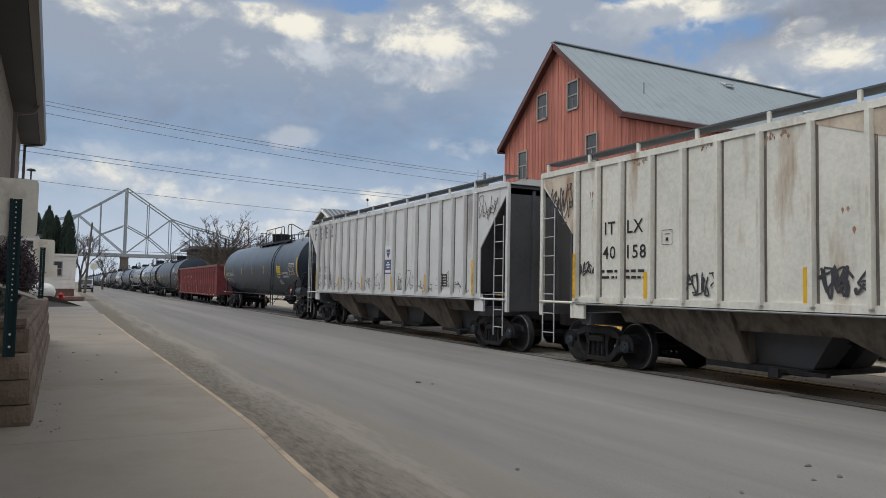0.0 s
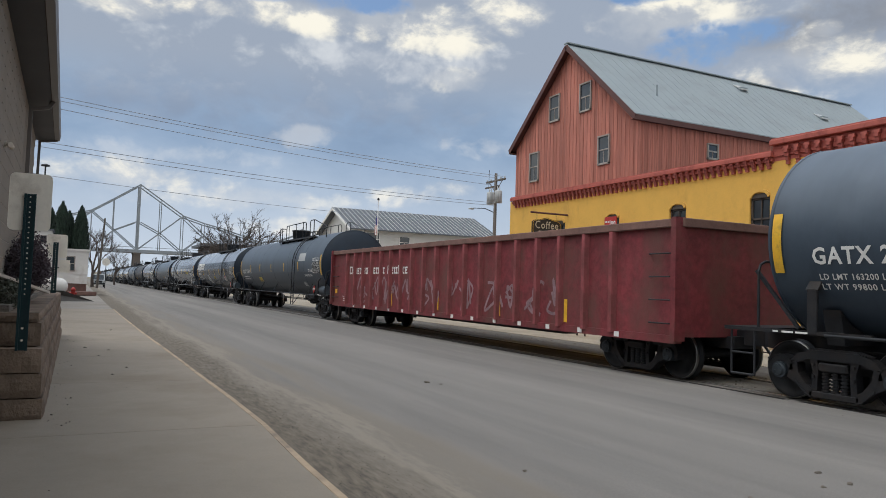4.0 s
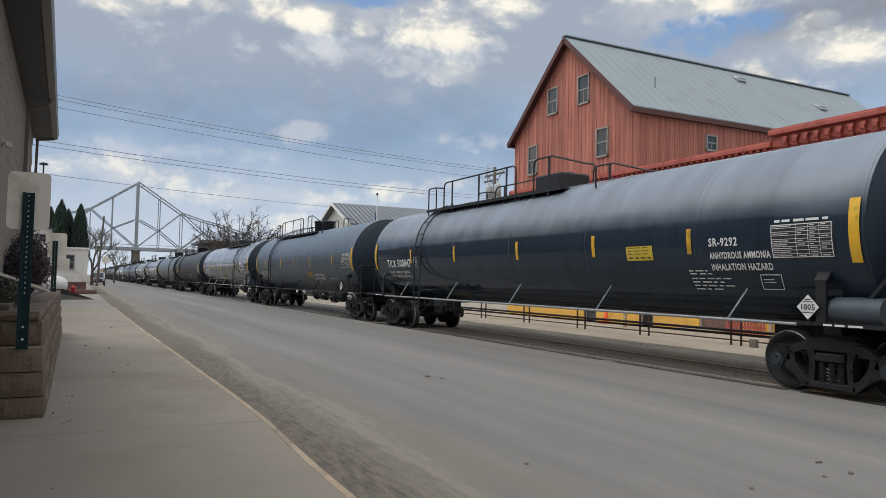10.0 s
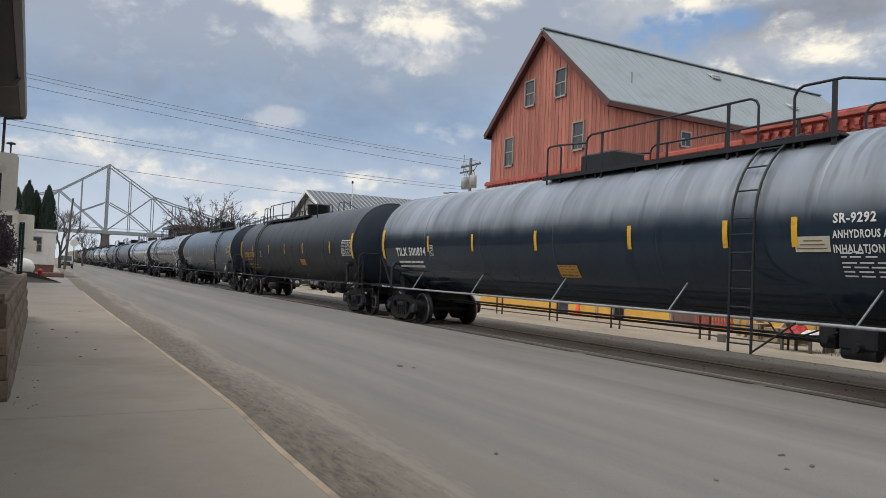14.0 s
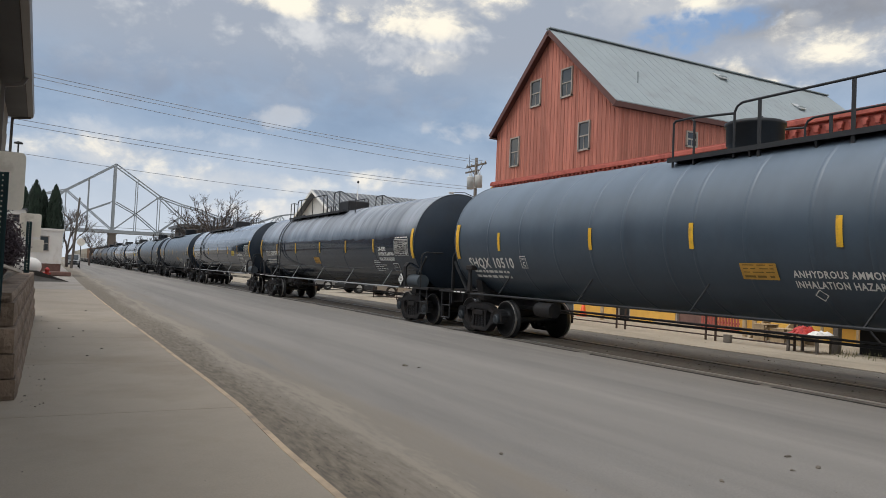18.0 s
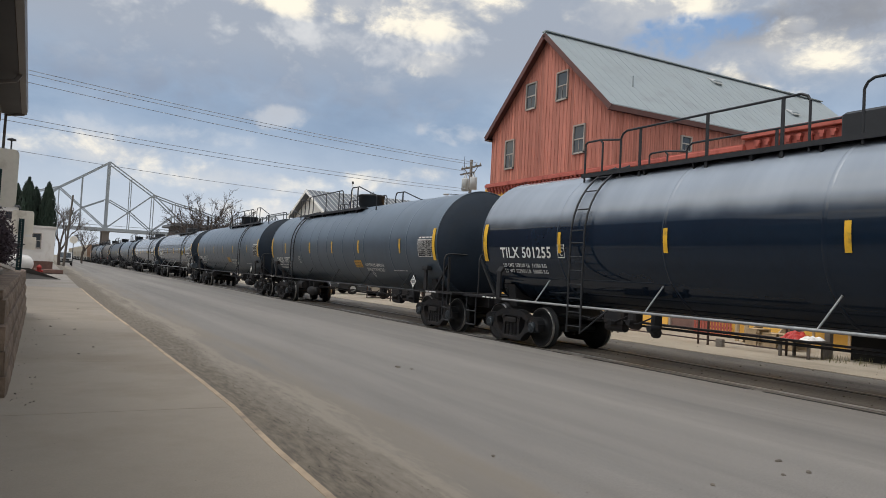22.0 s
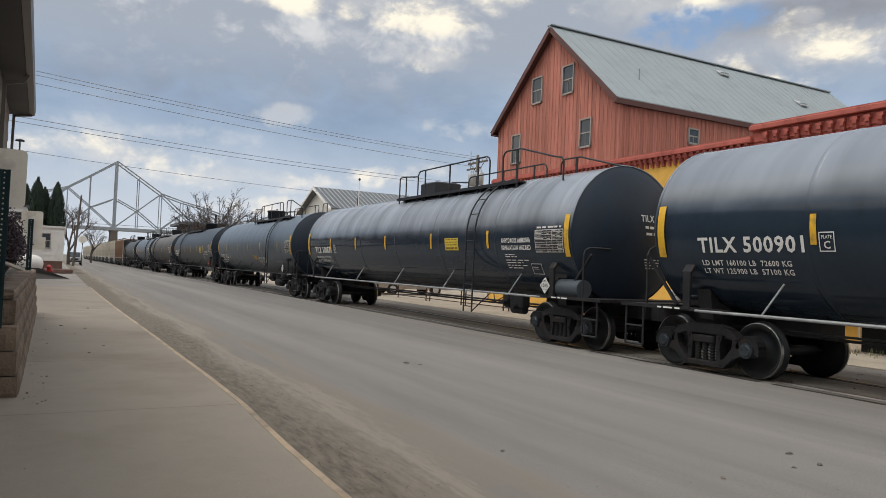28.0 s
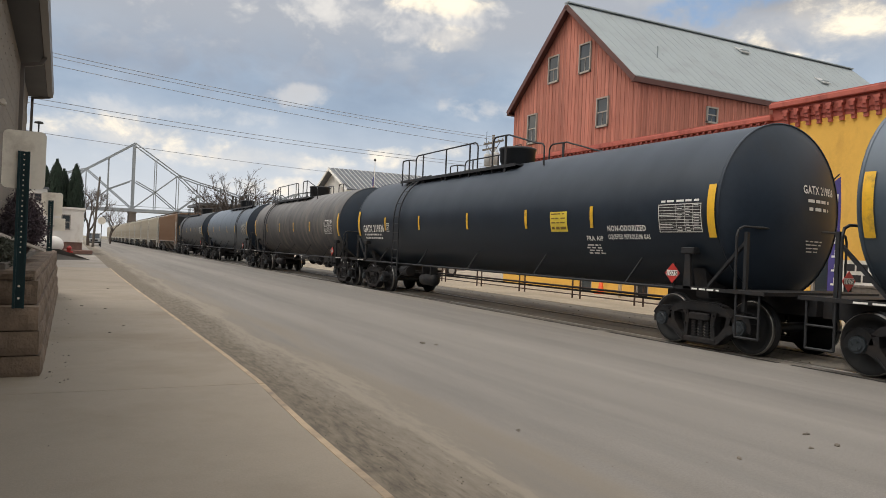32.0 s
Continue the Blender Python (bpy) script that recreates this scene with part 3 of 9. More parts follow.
# pale tone paints in the whitish highlight along the gloss cars' sill pipes
M_SILLPIPE = mat("pale_grey_pipe", (0.30, 0.31, 0.32), 0.4, 0.2, var=0.3, scale=5)
M_H_BEIGE = mat("hopper_beige", (0.46, 0.43, 0.37), 0.75, var=0.12, scale=0.9, stain=((0.22, 0.18, 0.14), 0.3, 1.0, (1, 1, 0.3)))
M_H_ORANGE = mat("hopper_rusty_orange", (0.25, 0.165, 0.115), 0.8, var=0.15, scale=0.9, stain=((0.17, 0.09, 0.05), 0.35, 1.0, (1, 1, 0.3)))
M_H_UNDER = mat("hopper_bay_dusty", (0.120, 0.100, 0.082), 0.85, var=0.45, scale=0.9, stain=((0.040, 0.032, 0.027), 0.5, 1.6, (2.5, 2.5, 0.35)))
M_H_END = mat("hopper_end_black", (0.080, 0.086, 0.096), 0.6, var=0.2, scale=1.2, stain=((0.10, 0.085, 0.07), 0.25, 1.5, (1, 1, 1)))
M_GON = mat("oxide_red_gondola", (0.185, 0.029, 0.036), 0.66, var=0.3, scale=1.0, bump=0.2, bscale=30, speck=0.3, sscale=7, stain=((0.13, 0.050, 0.042), 0.50, 1.3, (1, 1, 0.6)))
# posts paler than the sheets: wear plus caught light put into the colour
M_GONPOST = mat("lit_worn_red_post", (0.29, 0.068, 0.074), 0.7, var=0.35, scale=1.4, bump=0.2, bscale=30, stain=((0.13, 0.040, 0.036), 0.45, 1.6, (1, 1, 0.5)))
M_GONRIM = mat("rusted_gondola_rim", (0.17, 0.095, 0.078), 0.85, var=0.3, scale=2.5, bump=0.3, bscale=40)
M_GRAFF = mat("dark_spray_paint", (0.045, 0.045, 0.055), 0.7)
M_CHALK = mat("grey_chalk", (0.26, 0.27, 0.28), 0.8, var=0.3, scale=6)
M_INK = mat("faded_black_stencil", (0.075, 0.075, 0.078), 0.7, var=0.35, scale=5)
M_GRAFFP = mat("pale_spray_paint", (0.25, 0.16, 0.175), 0.7, var=0.4, scale=3)
M_CAR1 = mat("silver_car_paint", (0.35, 0.36, 0.37), 0.3, 0.5, var=0.05)
M_CAR2 = mat("dark_car_paint", (0.03, 0.032, 0.036), 0.3, 0.3, var=0.05)
M_TYRE = mat("tyre_rubber", (0.015, 0.015, 0.015), 0.85)
M_LAMPGLASS = mat("lamp_lens", (0.5, 0.5, 0.48), 0.2)
M_EMBLEM = mat("faded_blue_emblem", (0.085, 0.115, 0.235), 0.7, var=0.2, scale=4)
M_FLAGRED, M_FLAGBLUE = mat("flag_red", (0.40, 0.03, 0.04), 0.8), mat("flag_blue", (0.03, 0.04, 0.16), 0.8)


# the kerb line: distance along the street, distance across it
KERB_LINE = ((-10.0, 1.70), (4.4, 1.73), (5.6, 1.745), (6.8, 1.79), (7.6, 1.825), (9.5, 1.82), (12.0, 1.785), (15.0, 1.76), (21.0, 1.665), (30.0, 1.59), (40.0, 1.57))
KERB_CURVE = [(0.0, 0.857), (1.0, 0.785)] + [(y / 40.0, x / 2.0) for y, x in KERB_LINE[1:-1]]


def kerb_x(y):
    """Outer edge of the kerb at a distance along the street."""
    return float(np.interp(y, [p[0] for p in KERB_LINE], [p[1] for p in KERB_LINE]))


def gritty_edge(m):
    """Grit washed up along the kerb side of the street: darker, rougher, with a ragged outline."""
    nt = m.node_tree
    N, L = nt.nodes.new, nt.links.new
    bs = nt.nodes["Principled BSDF"]
    tc, sp = N("ShaderNodeTexCoord"), N("ShaderNodeSeparateXYZ")
    L(tc.outputs["Object"], sp.inputs[0])
    mp = N("ShaderNodeMapping")
    mp.inputs["Scale"].default_value = (2.6, 0.22, 1)
    L(tc.outputs["Object"], mp.inputs["Vector"])
    long_, fine = N("ShaderNodeTexNoise"), N("ShaderNodeTexNoise")
    long_.inputs["Scale"].default_value, long_.inputs["Detail"].default_value = 0.9, 8
    L(mp.outputs[0], long_.inputs["Vector"])
    fine.inputs["Scale"].default_value, fine.inputs["Detail"].default_value = 2.4, 12
    fine.inputs["Roughness"].default_value = 0.72
    mp3 = N("ShaderNodeMapping")
    mp3.inputs["Scale"].default_value = (7.0, 1.3, 1)
    L(tc.outputs["Object"], mp3.inputs["Vector"])
    L(mp3.outputs[0], fine.inputs["Vector"])

    def calc(op, a, b):
        n = N("ShaderNodeMath")
        n.operation = op
        for i, q in enumerate((a, b)):
            if isinstance(q, (int, float)):
                n.inputs[i].default_value = q
            else:
                L(q, n.inputs[i])
        return n.outputs[0]

    def fade(value, lo, hi, most):
        mr = N("ShaderNodeMapRange")
        mr.interpolation_type = "SMOOTHSTEP"
        for key, v in (("From Min", lo), ("From Max", hi), ("To Min", most), ("To Max", 0.0)):
            mr.inputs[key].default_value = v
        L(value, mr.inputs["Value"])
        return mr.outputs[0]

    def over(fac, a, b):
        x = N("ShaderNodeMix")
        x.data_type = "RGBA"
        L(fac, x.inputs["Factor"])
        for s_, q in ((x.inputs[6], a), (x.inputs[7], b)):
            if isinstance(q, tuple):
                s_.default_value = (*q, 1)
            else:
                L(q, s_)
        return x.outputs[2]

    def step_(value):
        mr = N("ShaderNodeMapRange")
        mr.inputs["From Min"].default_value, mr.inputs["From Max"].default_value = 0.36, 0.64
        L(value, mr.inputs["Value"])
        return mr.outputs[0]

    base = bs.inputs["Base Color"].links[0].from_socket
    # broad lighter and darker wheel paths along the street
    lane = N("ShaderNodeMapping")
    lane.inputs["Scale"].default_value = (0.85, 0.012, 1)
    L(tc.outputs["Object"], lane.inputs["Vector"])
    path = N("ShaderNodeTexNoise")
    path.inputs["Scale"].default_value, path.inputs["Detail"].default_value = 1.0, 3
    L(lane.outputs[0], path.inputs["Vector"])
    worn = over(step_(path.outputs["Fac"]), (0.74, 0.74, 0.75), (1.0, 1.0, 1.0))
    mul = N("ShaderNodeMix")
    mul.data_type, mul.blend_type = "RGBA", "MULTIPLY"
    mul.inputs["Factor"].default_value = 1.0
    L(base, mul.inputs[6])
    L(worn, mul.inputs[7])
    base = mul.outputs[2]
    # sandy streaks out to the wheel path, then dark grit beside the kerb
    reach = calc("ADD", sp.outputs["X"], calc("MULTIPLY", long_.outputs["Fac"], 3.4))
    sandy = over(long_.outputs["Fac"], (0.14, 0.122, 0.100), (0.275, 0.232, 0.180))
    col = over(fade(reach, 4.2, 5.6, 0.75), base, sandy)
    near = calc("ADD", sp.outputs["X"], calc("MULTIPLY", long_.outputs["Fac"], 1.3))
    near = calc("ADD", near, calc("MULTIPLY", fine.outputs["Fac"], 0.7))
    dark = over(step_(fine.outputs["Fac"]), (0.070, 0.058, 0.044), (0.200, 0.168, 0.128))
    # a pale line of washed sand lies between the grit and the wheel path
    bank = calc("ABSOLUTE", calc("SUBTRACT", near, 3.72), 0.0)
    col = over(fade(bank, 0.02, 0.20, 0.55), col, (0.265, 0.235, 0.190))
    col = over(fade(near, 3.10, 3.70, 0.92), col, dark)
    # open crack between street and kerb, packed with black dirt
    bow = N("ShaderNodeFloatCurve")
    for k, (u, v) in enumerate(KERB_CURVE):
        if k < 2:
            bow.mapping.curves[0].points[k if k == 0 else -1].location = (u, v)
        else:
            bow.mapping.curves[0].points.new(u, v)
    bow.mapping.update()
    L(calc("MULTIPLY", sp.outputs["Y"], 1 / 40.0), bow.inputs["Value"])
    crack = calc("ADD", calc("SUBTRACT", sp.outputs["X"], calc("MULTIPLY", bow.outputs[0], 2.0)), calc("MULTIPLY", fine.outputs["Fac"], 0.10))
    L(over(fade(crack, 0.055, 0.085, 0.9), col, (0.030, 0.027, 0.023)), bs.inputs["Base Color"])


gritty_edge(M_ROAD)

# ---- ground, street, track ----
tagged(part("ground", Shape().box(-1500, 1500, -600, 2500, -0.60, -0.05), M_GROUND, None), "dry bare ground reaching the horizon", "ground", kind="structure")
tagged(part("road", Shape().box(1.05, 9.95, -40, 420, -0.30, 0.0), M_ROAD, None), "worn pale grey street with long tyre marks", "road", kind="structure")
tagged(part("track_bed", Shape().box(9.95, 14.2, -40, 420, -0.30, -0.012), M_TRACK, None), "dark patched asphalt round embedded rails", "track bed", kind="structure")
tagged(part("apron_pavement", Shape().box(14.2, 60.0, -40, 420, -0.30, 0.0), M_APRON, None), "sandy concrete apron beyond the track", "pavement", kind="structure")
tagged(part("left_pavement", Shape().box(-60, 1.578, 36.48, 420, -0.30, 0.012), M_LOT, None), "pale concrete lot beside the street", "pavement", kind="structure")

TRACK_X = 11.05
for side in (-1, 1):
    s = Shape()
    x = TRACK_X + side * 0.752
    s.prism([(x - 0.035, -0.2), (x + 0.035, -0.2), (x + 0.035, -0.004), (x + 0.028, 0.004), (x - 0.028, 0.004), (x - 0.035, -0.004)], "y", -40, 420)
    tagged(part("rail", s, M_RAIL, None), "polished steel rail sunk in the street", "rail", "rails of the street track", "structure")
    s = Shape().box(x - side * 0.105 - 0.035, x - side * 0.105 + 0.03, -40, 420, -0.2, -0.008)
    tagged(part("flangeway", s, M_HOLE, None), "dark flange groove beside the rail", "groove", kind="structure")
# broken dark seam between street slab and track
rng = random.Random(4)
s, y = Shape(), -10.0
while y < 120:
    n = rng.uniform(0.6, 2.2)
    w = rng.uniform(0.02, 0.06)
    s.box(9.93 - w, 9.97 + w * 0.4, y, y + n, -0.02, 0.004)
    y += n * rng.uniform(0.95, 1.2)
tagged(part("pavement_seam", s, M_HOLE, None), "dark cracked seam along the track bed", "crack", kind="stuff")

# sidewalk slabs and kerb stones
sidewalk = empty("sidewalk", label="tan concrete sidewalk with shallow joints", category="sidewalk", kind="structure")
y = 7.52 - 4 * 3.62
for i in range(12):
    # the kerb bows a little towards the street
    y0, y1 = y + 3.62 * i, y + 3.62 * (i + 1)
    for piece in ("slab", "kerb_stone"):
        n, t_ = 4, 0.10 if piece == "slab" else 0.098
        edge = [(v, kerb_x(v)) for v in [y0 + 0.004 + (y1 - y0 - 0.008) * k / n for k in range(n + 1)]]
        poly = [(x - 0.064, v) for v, x in edge] + [(-1.60, y1 - 0.004), (-1.60, y0 + 0.004)] if piece == "slab" else [(x, v) for v, x in edge] + [(x - 0.062, v) for v, x in reversed(edge)]
        sh = Shape().prism(poly, "z", -0.26, t_ - 0.006)
        mid = (sum(p[0] for p in poly) / len(poly), sum(p[1] for p in poly) / len(poly))
        inner = [(mid[0] + (p[0] - mid[0]) * (0.997 if piece == "slab" else 0.90), mid[1] + (p[1] - mid[1]) * 0.997) for p in poly]
        m = len(poly)
        sh.add([(*p, t_ - 0.006) for p in poly] + [(*p, t_) for p in inner], [tuple(range(m, 2 * m))] + [(a, (a + 1) % m, m + (a + 1) % m, m + a) for a in range(m)])
        part(piece, sh, M_WALK if piece == "slab" else M_KERB, sidewalk)
part("joint_bed", Shape().box(-1.59, 1.30, y, y + 3.62 * 12, -0.29, 0.082), M_GUTTER, sidewalk)


def pebbles(name, count, x0, x1, y0, y1, z, r0, r1, seed, label):
    """Scattered stones and crumbs as one sheet of loose stuff."""
    r = random.Random(seed)
    s = Shape()
    for _ in range(count):
        x, y = r.uniform(x0, x1), y0 + (y1 - y0) * r.random() ** 1.7
        q = r0 + (r1 - r0) * r.random() ** 3
        pts = [(x + q * math.cos(a) * r.uniform(0.7, 1.3), y + q * math.sin(a) * r.uniform(0.7, 1.4)) for a in (0.3, 1.6, 2.9, 4.1, 5.3)]
        top = [(x + (u - x) * 0.5, y + (v - y) * 0.5, z + q * r.uniform(0.5, 0.9)) for u, v in pts]
        s.add([(u, v, z - 0.004) for u, v in pts] + top, [(5, 6, 7, 8, 9)] + [(i, (i + 1) % 5, 5 + (i + 1) % 5, 5 + i) for i in range(5)])
    return tagged(part(name, s, M_GRAVEL, None), label, "gravel", kind="stuff")


pebbles("gutter_grit", 1500, 1.86, 2.60, 2.5, 24, 0.0, 0.002, 0.008, 1, "loose grit and small stones in the gutter")
pebbles("sidewalk_crumbs", 45, -0.20, 1.5, 5.0, 22, 0.10, 0.002, 0.010, 2, "scattered leaf crumbs on the sidewalk")
pebbles("road_grit", 420, 3.0, 9.8, 3.5, 40, 0.0, 0.002, 0.010, 3, "sparse grit on the street")
pebbles("track_grit", 1600, 9.8, 15.5, 4.5, 40, -0.008, 0.004, 0.022, 5, "gravel crumbs along the track")
pebbles("wall_foot_crumbs", 60, -0.20, 0.02, 8.0, 20, 0.10, 0.004, 0.018, 6, "dead leaves along the foot of the wall")


def clod(x, y, z, r, seed, label):
    q = random.Random(seed)
    s = Shape()
    n = 7
    for k in range(3):
        cx, cy = x + q.uniform(-r, r) * 0.6, y + q.uniform(-r, r) * 0.6
        rr = r * q.uniform(0.4, 0.7)
        rings = [(z - 0.004, 1.0), (z + rr * 0.45, 0.9), (z + rr * 0.75, 0.4)]
        vs = [(cx + rr * w * math.cos(6.283 * i / n) * q.uniform(0.8, 1.3), cy + rr * w * math.sin(6.283 * i / n) * q.uniform(0.8, 1.2), zz) for zz, w in rings for i in range(n)]
        fs = [(a * n + i, a * n + (i + 1) % n, (a + 1) * n + (i + 1) % n, (a + 1) * n + i) for a in range(2) for i in range(n)] + [tuple(range(2 * n, 3 * n))]
        s.add(vs, fs)
    return thing("dirt_clod", s, M_GRAVEL, label, "dirt clod", "clods on the pavement")


for i, (x, y, r) in enumerate(((4.75, 4.05, 0.03), (6.04, 4.41, 0.035), (5.63, 4.07, 0.03), (5.95, 4.04, 0.035), (3.52, 5.35, 0.03), (5.2, 10.84, 0.05), (5.33, 10.61, 0.04))):
    clod(x, y, 0.0, r, 20 + i, "brown dirt clod lying on the street")
for i, (x, y, r) in enumerate(((0.78, 12.9, 0.03), (0.62, 16.0, 0.04), (0.22, 16.6, 0.035), (0.42, 14.9, 0.02), (0.9, 22.0, 0.04), (0.55, 12.0, 0.025))):
    clod(x, y, 0.1, r, 40 + i, "small dry dirt clod on the sidewalk")

# ---- retaining wall ----
retaining_wall = empty("retaining_wall", label="brown split-face block retaining wall with capped planter bed", category="retaining wall", kind="structure")
part("core", Shape().box(-1.30, -0.34, 8.68, 19.9, -0.1, 1.14), M_BLOCK, retaining_wall)
part("front_core", Shape().box(-1.30, -0.42, 8.50, 8.70, -0.1, 0.80), M_BLOCK, retaining_wall)
part("bed_soil", Shape().box(-1.25, -0.62, 8.85, 19.6, 1.10, 1.22), M_GUTTER, retaining_wall, "dark mulch in the bed")


def rough_block(lx, ly, lz, seed):
    """A split-face block with a lumpy outer face on its +x side."""
    q = random.Random(seed)
    s = Shape()
    ny, nz = 5, 3
    g = [[(lx + (0 if a in (0, ny) or b in (0, nz) else q.uniform(0.006, 0.03)), 0.012 + (ly - 0.024) * a / ny, 0.006 + (lz - 0.012) * b / nz) for b in range(nz + 1)] for a in range(ny + 1)]
    vs = [p for r in g for p in r]
    fs = [(a * (nz + 1) + b, (a + 1) * (nz + 1) + b, (a + 1) * (nz + 1) + b + 1, a * (nz + 1) + b + 1) for a in range(ny) for b in range(nz)]
    s.add(vs, fs)
    s.box(0, lx - 0.001, 0.012, ly - 0.012, 0.006, lz - 0.006)
    return s.mesh("block", M_BLOCK)


BLOCKS = [rough_block(0.22, 0.45, 0.25, i) for i in range(5)]
CAPS = [rough_block(0.30, 0.45, 0.10, 9), rough_block(0.30, 0.45, 0.10, 10)]
q = random.Random(3)
for c in range(4):
    for i in range(26):
        yy = 8.44 + 0.45 * i - (0.22 if c % 2 else 0.0) * (i > 0)
        z0 = 0.06 + 0.25 * c
        part("block", BLOCKS[q.randrange(5)], None, retaining_wall, at=(-0.44 - 0.004 * yy - 0.018 * c, yy + (0.18 if c == 3 and i == 0 else 0), z0))
for i in range(25):
    part("cap_block", CAPS[i % 2], None, retaining_wall, at=(-0.60 - 0.004 * (8.7 + 0.45 * i), 8.66 + 0.45 * i, 1.06))
# end face towards the viewer: blocks turned a quarter
for c in range(4):
    for i in range(3):
        ob = part("block", BLOCKS[(i + 2 * c) % 5], None, retaining_wall)
        ob.rotation_euler = (0, 0, radians(-90))
        back = 0.22 if c == 3 else 0.0
        ob.location = (-0.71 - 0.45 * i + (0.0 if c % 2 else 0.02) - 0.016 * c, 8.645 + back, 0.06 + 0.25 * c)
for i in range(3):
    ob = part("cap_block", CAPS[i % 2], None, retaining_wall)
    ob.rotation_euler = (0, 0, radians(-90))
    ob.location = (-0.78 - 0.45 * i, 8.93, 1.06)


def sign_post(x, y, z0, top, sx0, sx1, sz0, sz1, label):
    """U-channel post with punched holes and the plain back of a traffic sign."""
    t = empty("sign_post", (x, y, 0), label, "street sign", "street signs beside the sidewalk")
    w = 0.035
    half = [(0.0, 0.006), (w + 0.005, 0.006), (w + 0.005, -0.026), (w + 0.018, -0.026), (w + 0.018, -0.032), (w - 0.005, -0.032), (w - 0.005, 0.0)]
    s = Shape().prism(half[1:] + [(-u, v) for u, v in reversed(half[1:])], "z", z0, top)
    part("post", s, M_GREEN, t, "dark green steel channel post")
    hole = Shape().rod((0, -0.003, 0), (0, 0.0005, 0), 0.008, 8).mesh("hole", M_SIGNBACK)
    z = top - 0.03
    while z > top - 1.0:
        part("hole", hole, None, t, at=(0, 0, z))
        z -= 0.0508
    for z in (z0 + 0.1, z0 + 0.22):
        part("bolt", Shape().rod((0, -0.012, z), (0, 0, z), 0.013, 6), M_SIGNBACK, t)
    r, cx = 0.05, 0.5 * (sx0 + sx1) - x
    hw, pts = (sx1 - sx0) / 2, []
    for ux, uz, a0 in ((hw - r, sz1 - r, 0), (-hw + r, sz1 - r, 90), (-hw + r, sz0 + r, 180), (hw - r, sz0 + r, 270)):
        pts += [(cx + ux + r * math.cos(radians(a0 + 22.5 * k)), uz + r * math.sin(radians(a0 + 22.5 * k))) for k in range(5)]
    panel = part("panel", Shape().prism(pts, "y", 0.008, 0.011), M_SIGNBACK, t, "pale blank back of a rounded sign panel")
    for z in (sz1 - 0.12, sz0 + 0.12):
        part("rivet", Shape().rod((0, 0.003, z), (0, 0.0075, z), 0.012, 6), M_SIGNBACK, panel)
    return t


sign_post(-0.46, 8.30, 0.80, 2.35, -0.648, -0.272, 1.985, 2.555, "green channel post carrying a pale sign seen from behind")
post2 = sign_post(-0.47, 18.5, 1.14, 2.29, -0.66, -0.24, 1.95, 2.47, "shorter green channel post with a pale sign seen from behind")
part("lower_panel", Shape().box(-0.02, 0.30, 0.008, 0.012, 1.62, 1.90), M_SIGNBACK, post2)


def twig_bush(name, cx, cy, z0, rx, ry, h, count, seed, leafm, label):
    """A bush of many thin stems and small leaf blades."""
    t = empty(name, (cx, cy, z0), label, "bush")
    q = random.Random(seed)
    s, lf = Shape(), Shape()
    for _ in range(count):
        a, e = q.uniform(0, 6.283), q.uniform(0.15, 1.0)
        p0 = Vector((q.uniform(-0.15, 0.15) * rx, q.uniform(-0.15, 0.15) * ry, 0))
        p2 = Vector((math.cos(a) * rx * e * q.uniform(0.6, 1), math.sin(a) * ry * e * q.uniform(0.6, 1), h * (1.05 - 0.55 * e * e) * q.uniform(0.55, 1.08)))
        p1 = p0.lerp(p2, 0.55) + Vector((q.uniform(-0.06, 0.06), q.uniform(-0.1, 0.1), 0.08))
        s.rod(p0, p1, 0.008, 4, 0.005, False).rod(p1, p2, 0.005, 4, 0.002, False)
        for _ in range(44):
            c = p1.lerp(p2, q.uniform(0, 1.1)) + Vector((q.uniform(-0.1, 0.1), q.uniform(-0.1, 0.1), q.uniform(-0.1, 0.1)))
            u, w = Vector((q.uniform(-1, 1), q.uniform(-1, 1), q.uniform(-1, 1))).normalized() * q.uniform(0.012, 0.026), Vector((q.uniform(-1, 1), q.uniform(-1, 1), q.uniform(-1, 1))).normalized() * 0.012
            lf.add([c - u, c + w, c + u, c - w], [(0, 1, 2, 3)])
    part("branchwork", s, M_TWIG, t)
    part("leaves", lf, leafm, t)
    return t


twig_bush("bush", -0.66, 12.1, 1.20, 0.34, 1.5, 0.84, 480, 11, M_BUSHLEAF, "round dark purple-grey leafy bush in the planter bed")
twig_bush("bush", -0.71, 10.9, 1.20, 0.13, 0.7, 0.60, 170, 14, M_BUSHLEAF, "smaller dark purple-grey bush against the block wall")
twig_bush("ground_cover", -0.72, 10.0, 1.18, 0.16, 0.7, 0.22, 90, 12, M_LOWLEAF, "low grey-green plants in the planter bed beside the wall")
twig_bush("ground_cover", -0.74, 9.5, 1.18, 0.22, 0.45, 0.20, 70, 13, M_LOWLEAF, "low grey-green tangle in the planter bed by the sign post")
drain = thing("drain_pipe", Shape().beam((-0.79, 9.15, 1.545), (-0.37, 11.8, 1.305), 0.055, 0.035), M_DRAIN, "pale grey downspout extension sloping across the bed", "drain pipe")
part("end_strap", Shape().beam((-0.387, 11.70, 1.314), (-0.379, 11.75, 1.310), 0.062, 0.042), M_DRAIN, drain)

# ---- near block building ----
block_building = empty("block_building", (0, 0, 0), "dark brown block building with deep eaves", "building", kind="structure")
TW = 0.0148


def wall_x(y):
    return -0.93 + TW * (17.0 - y)


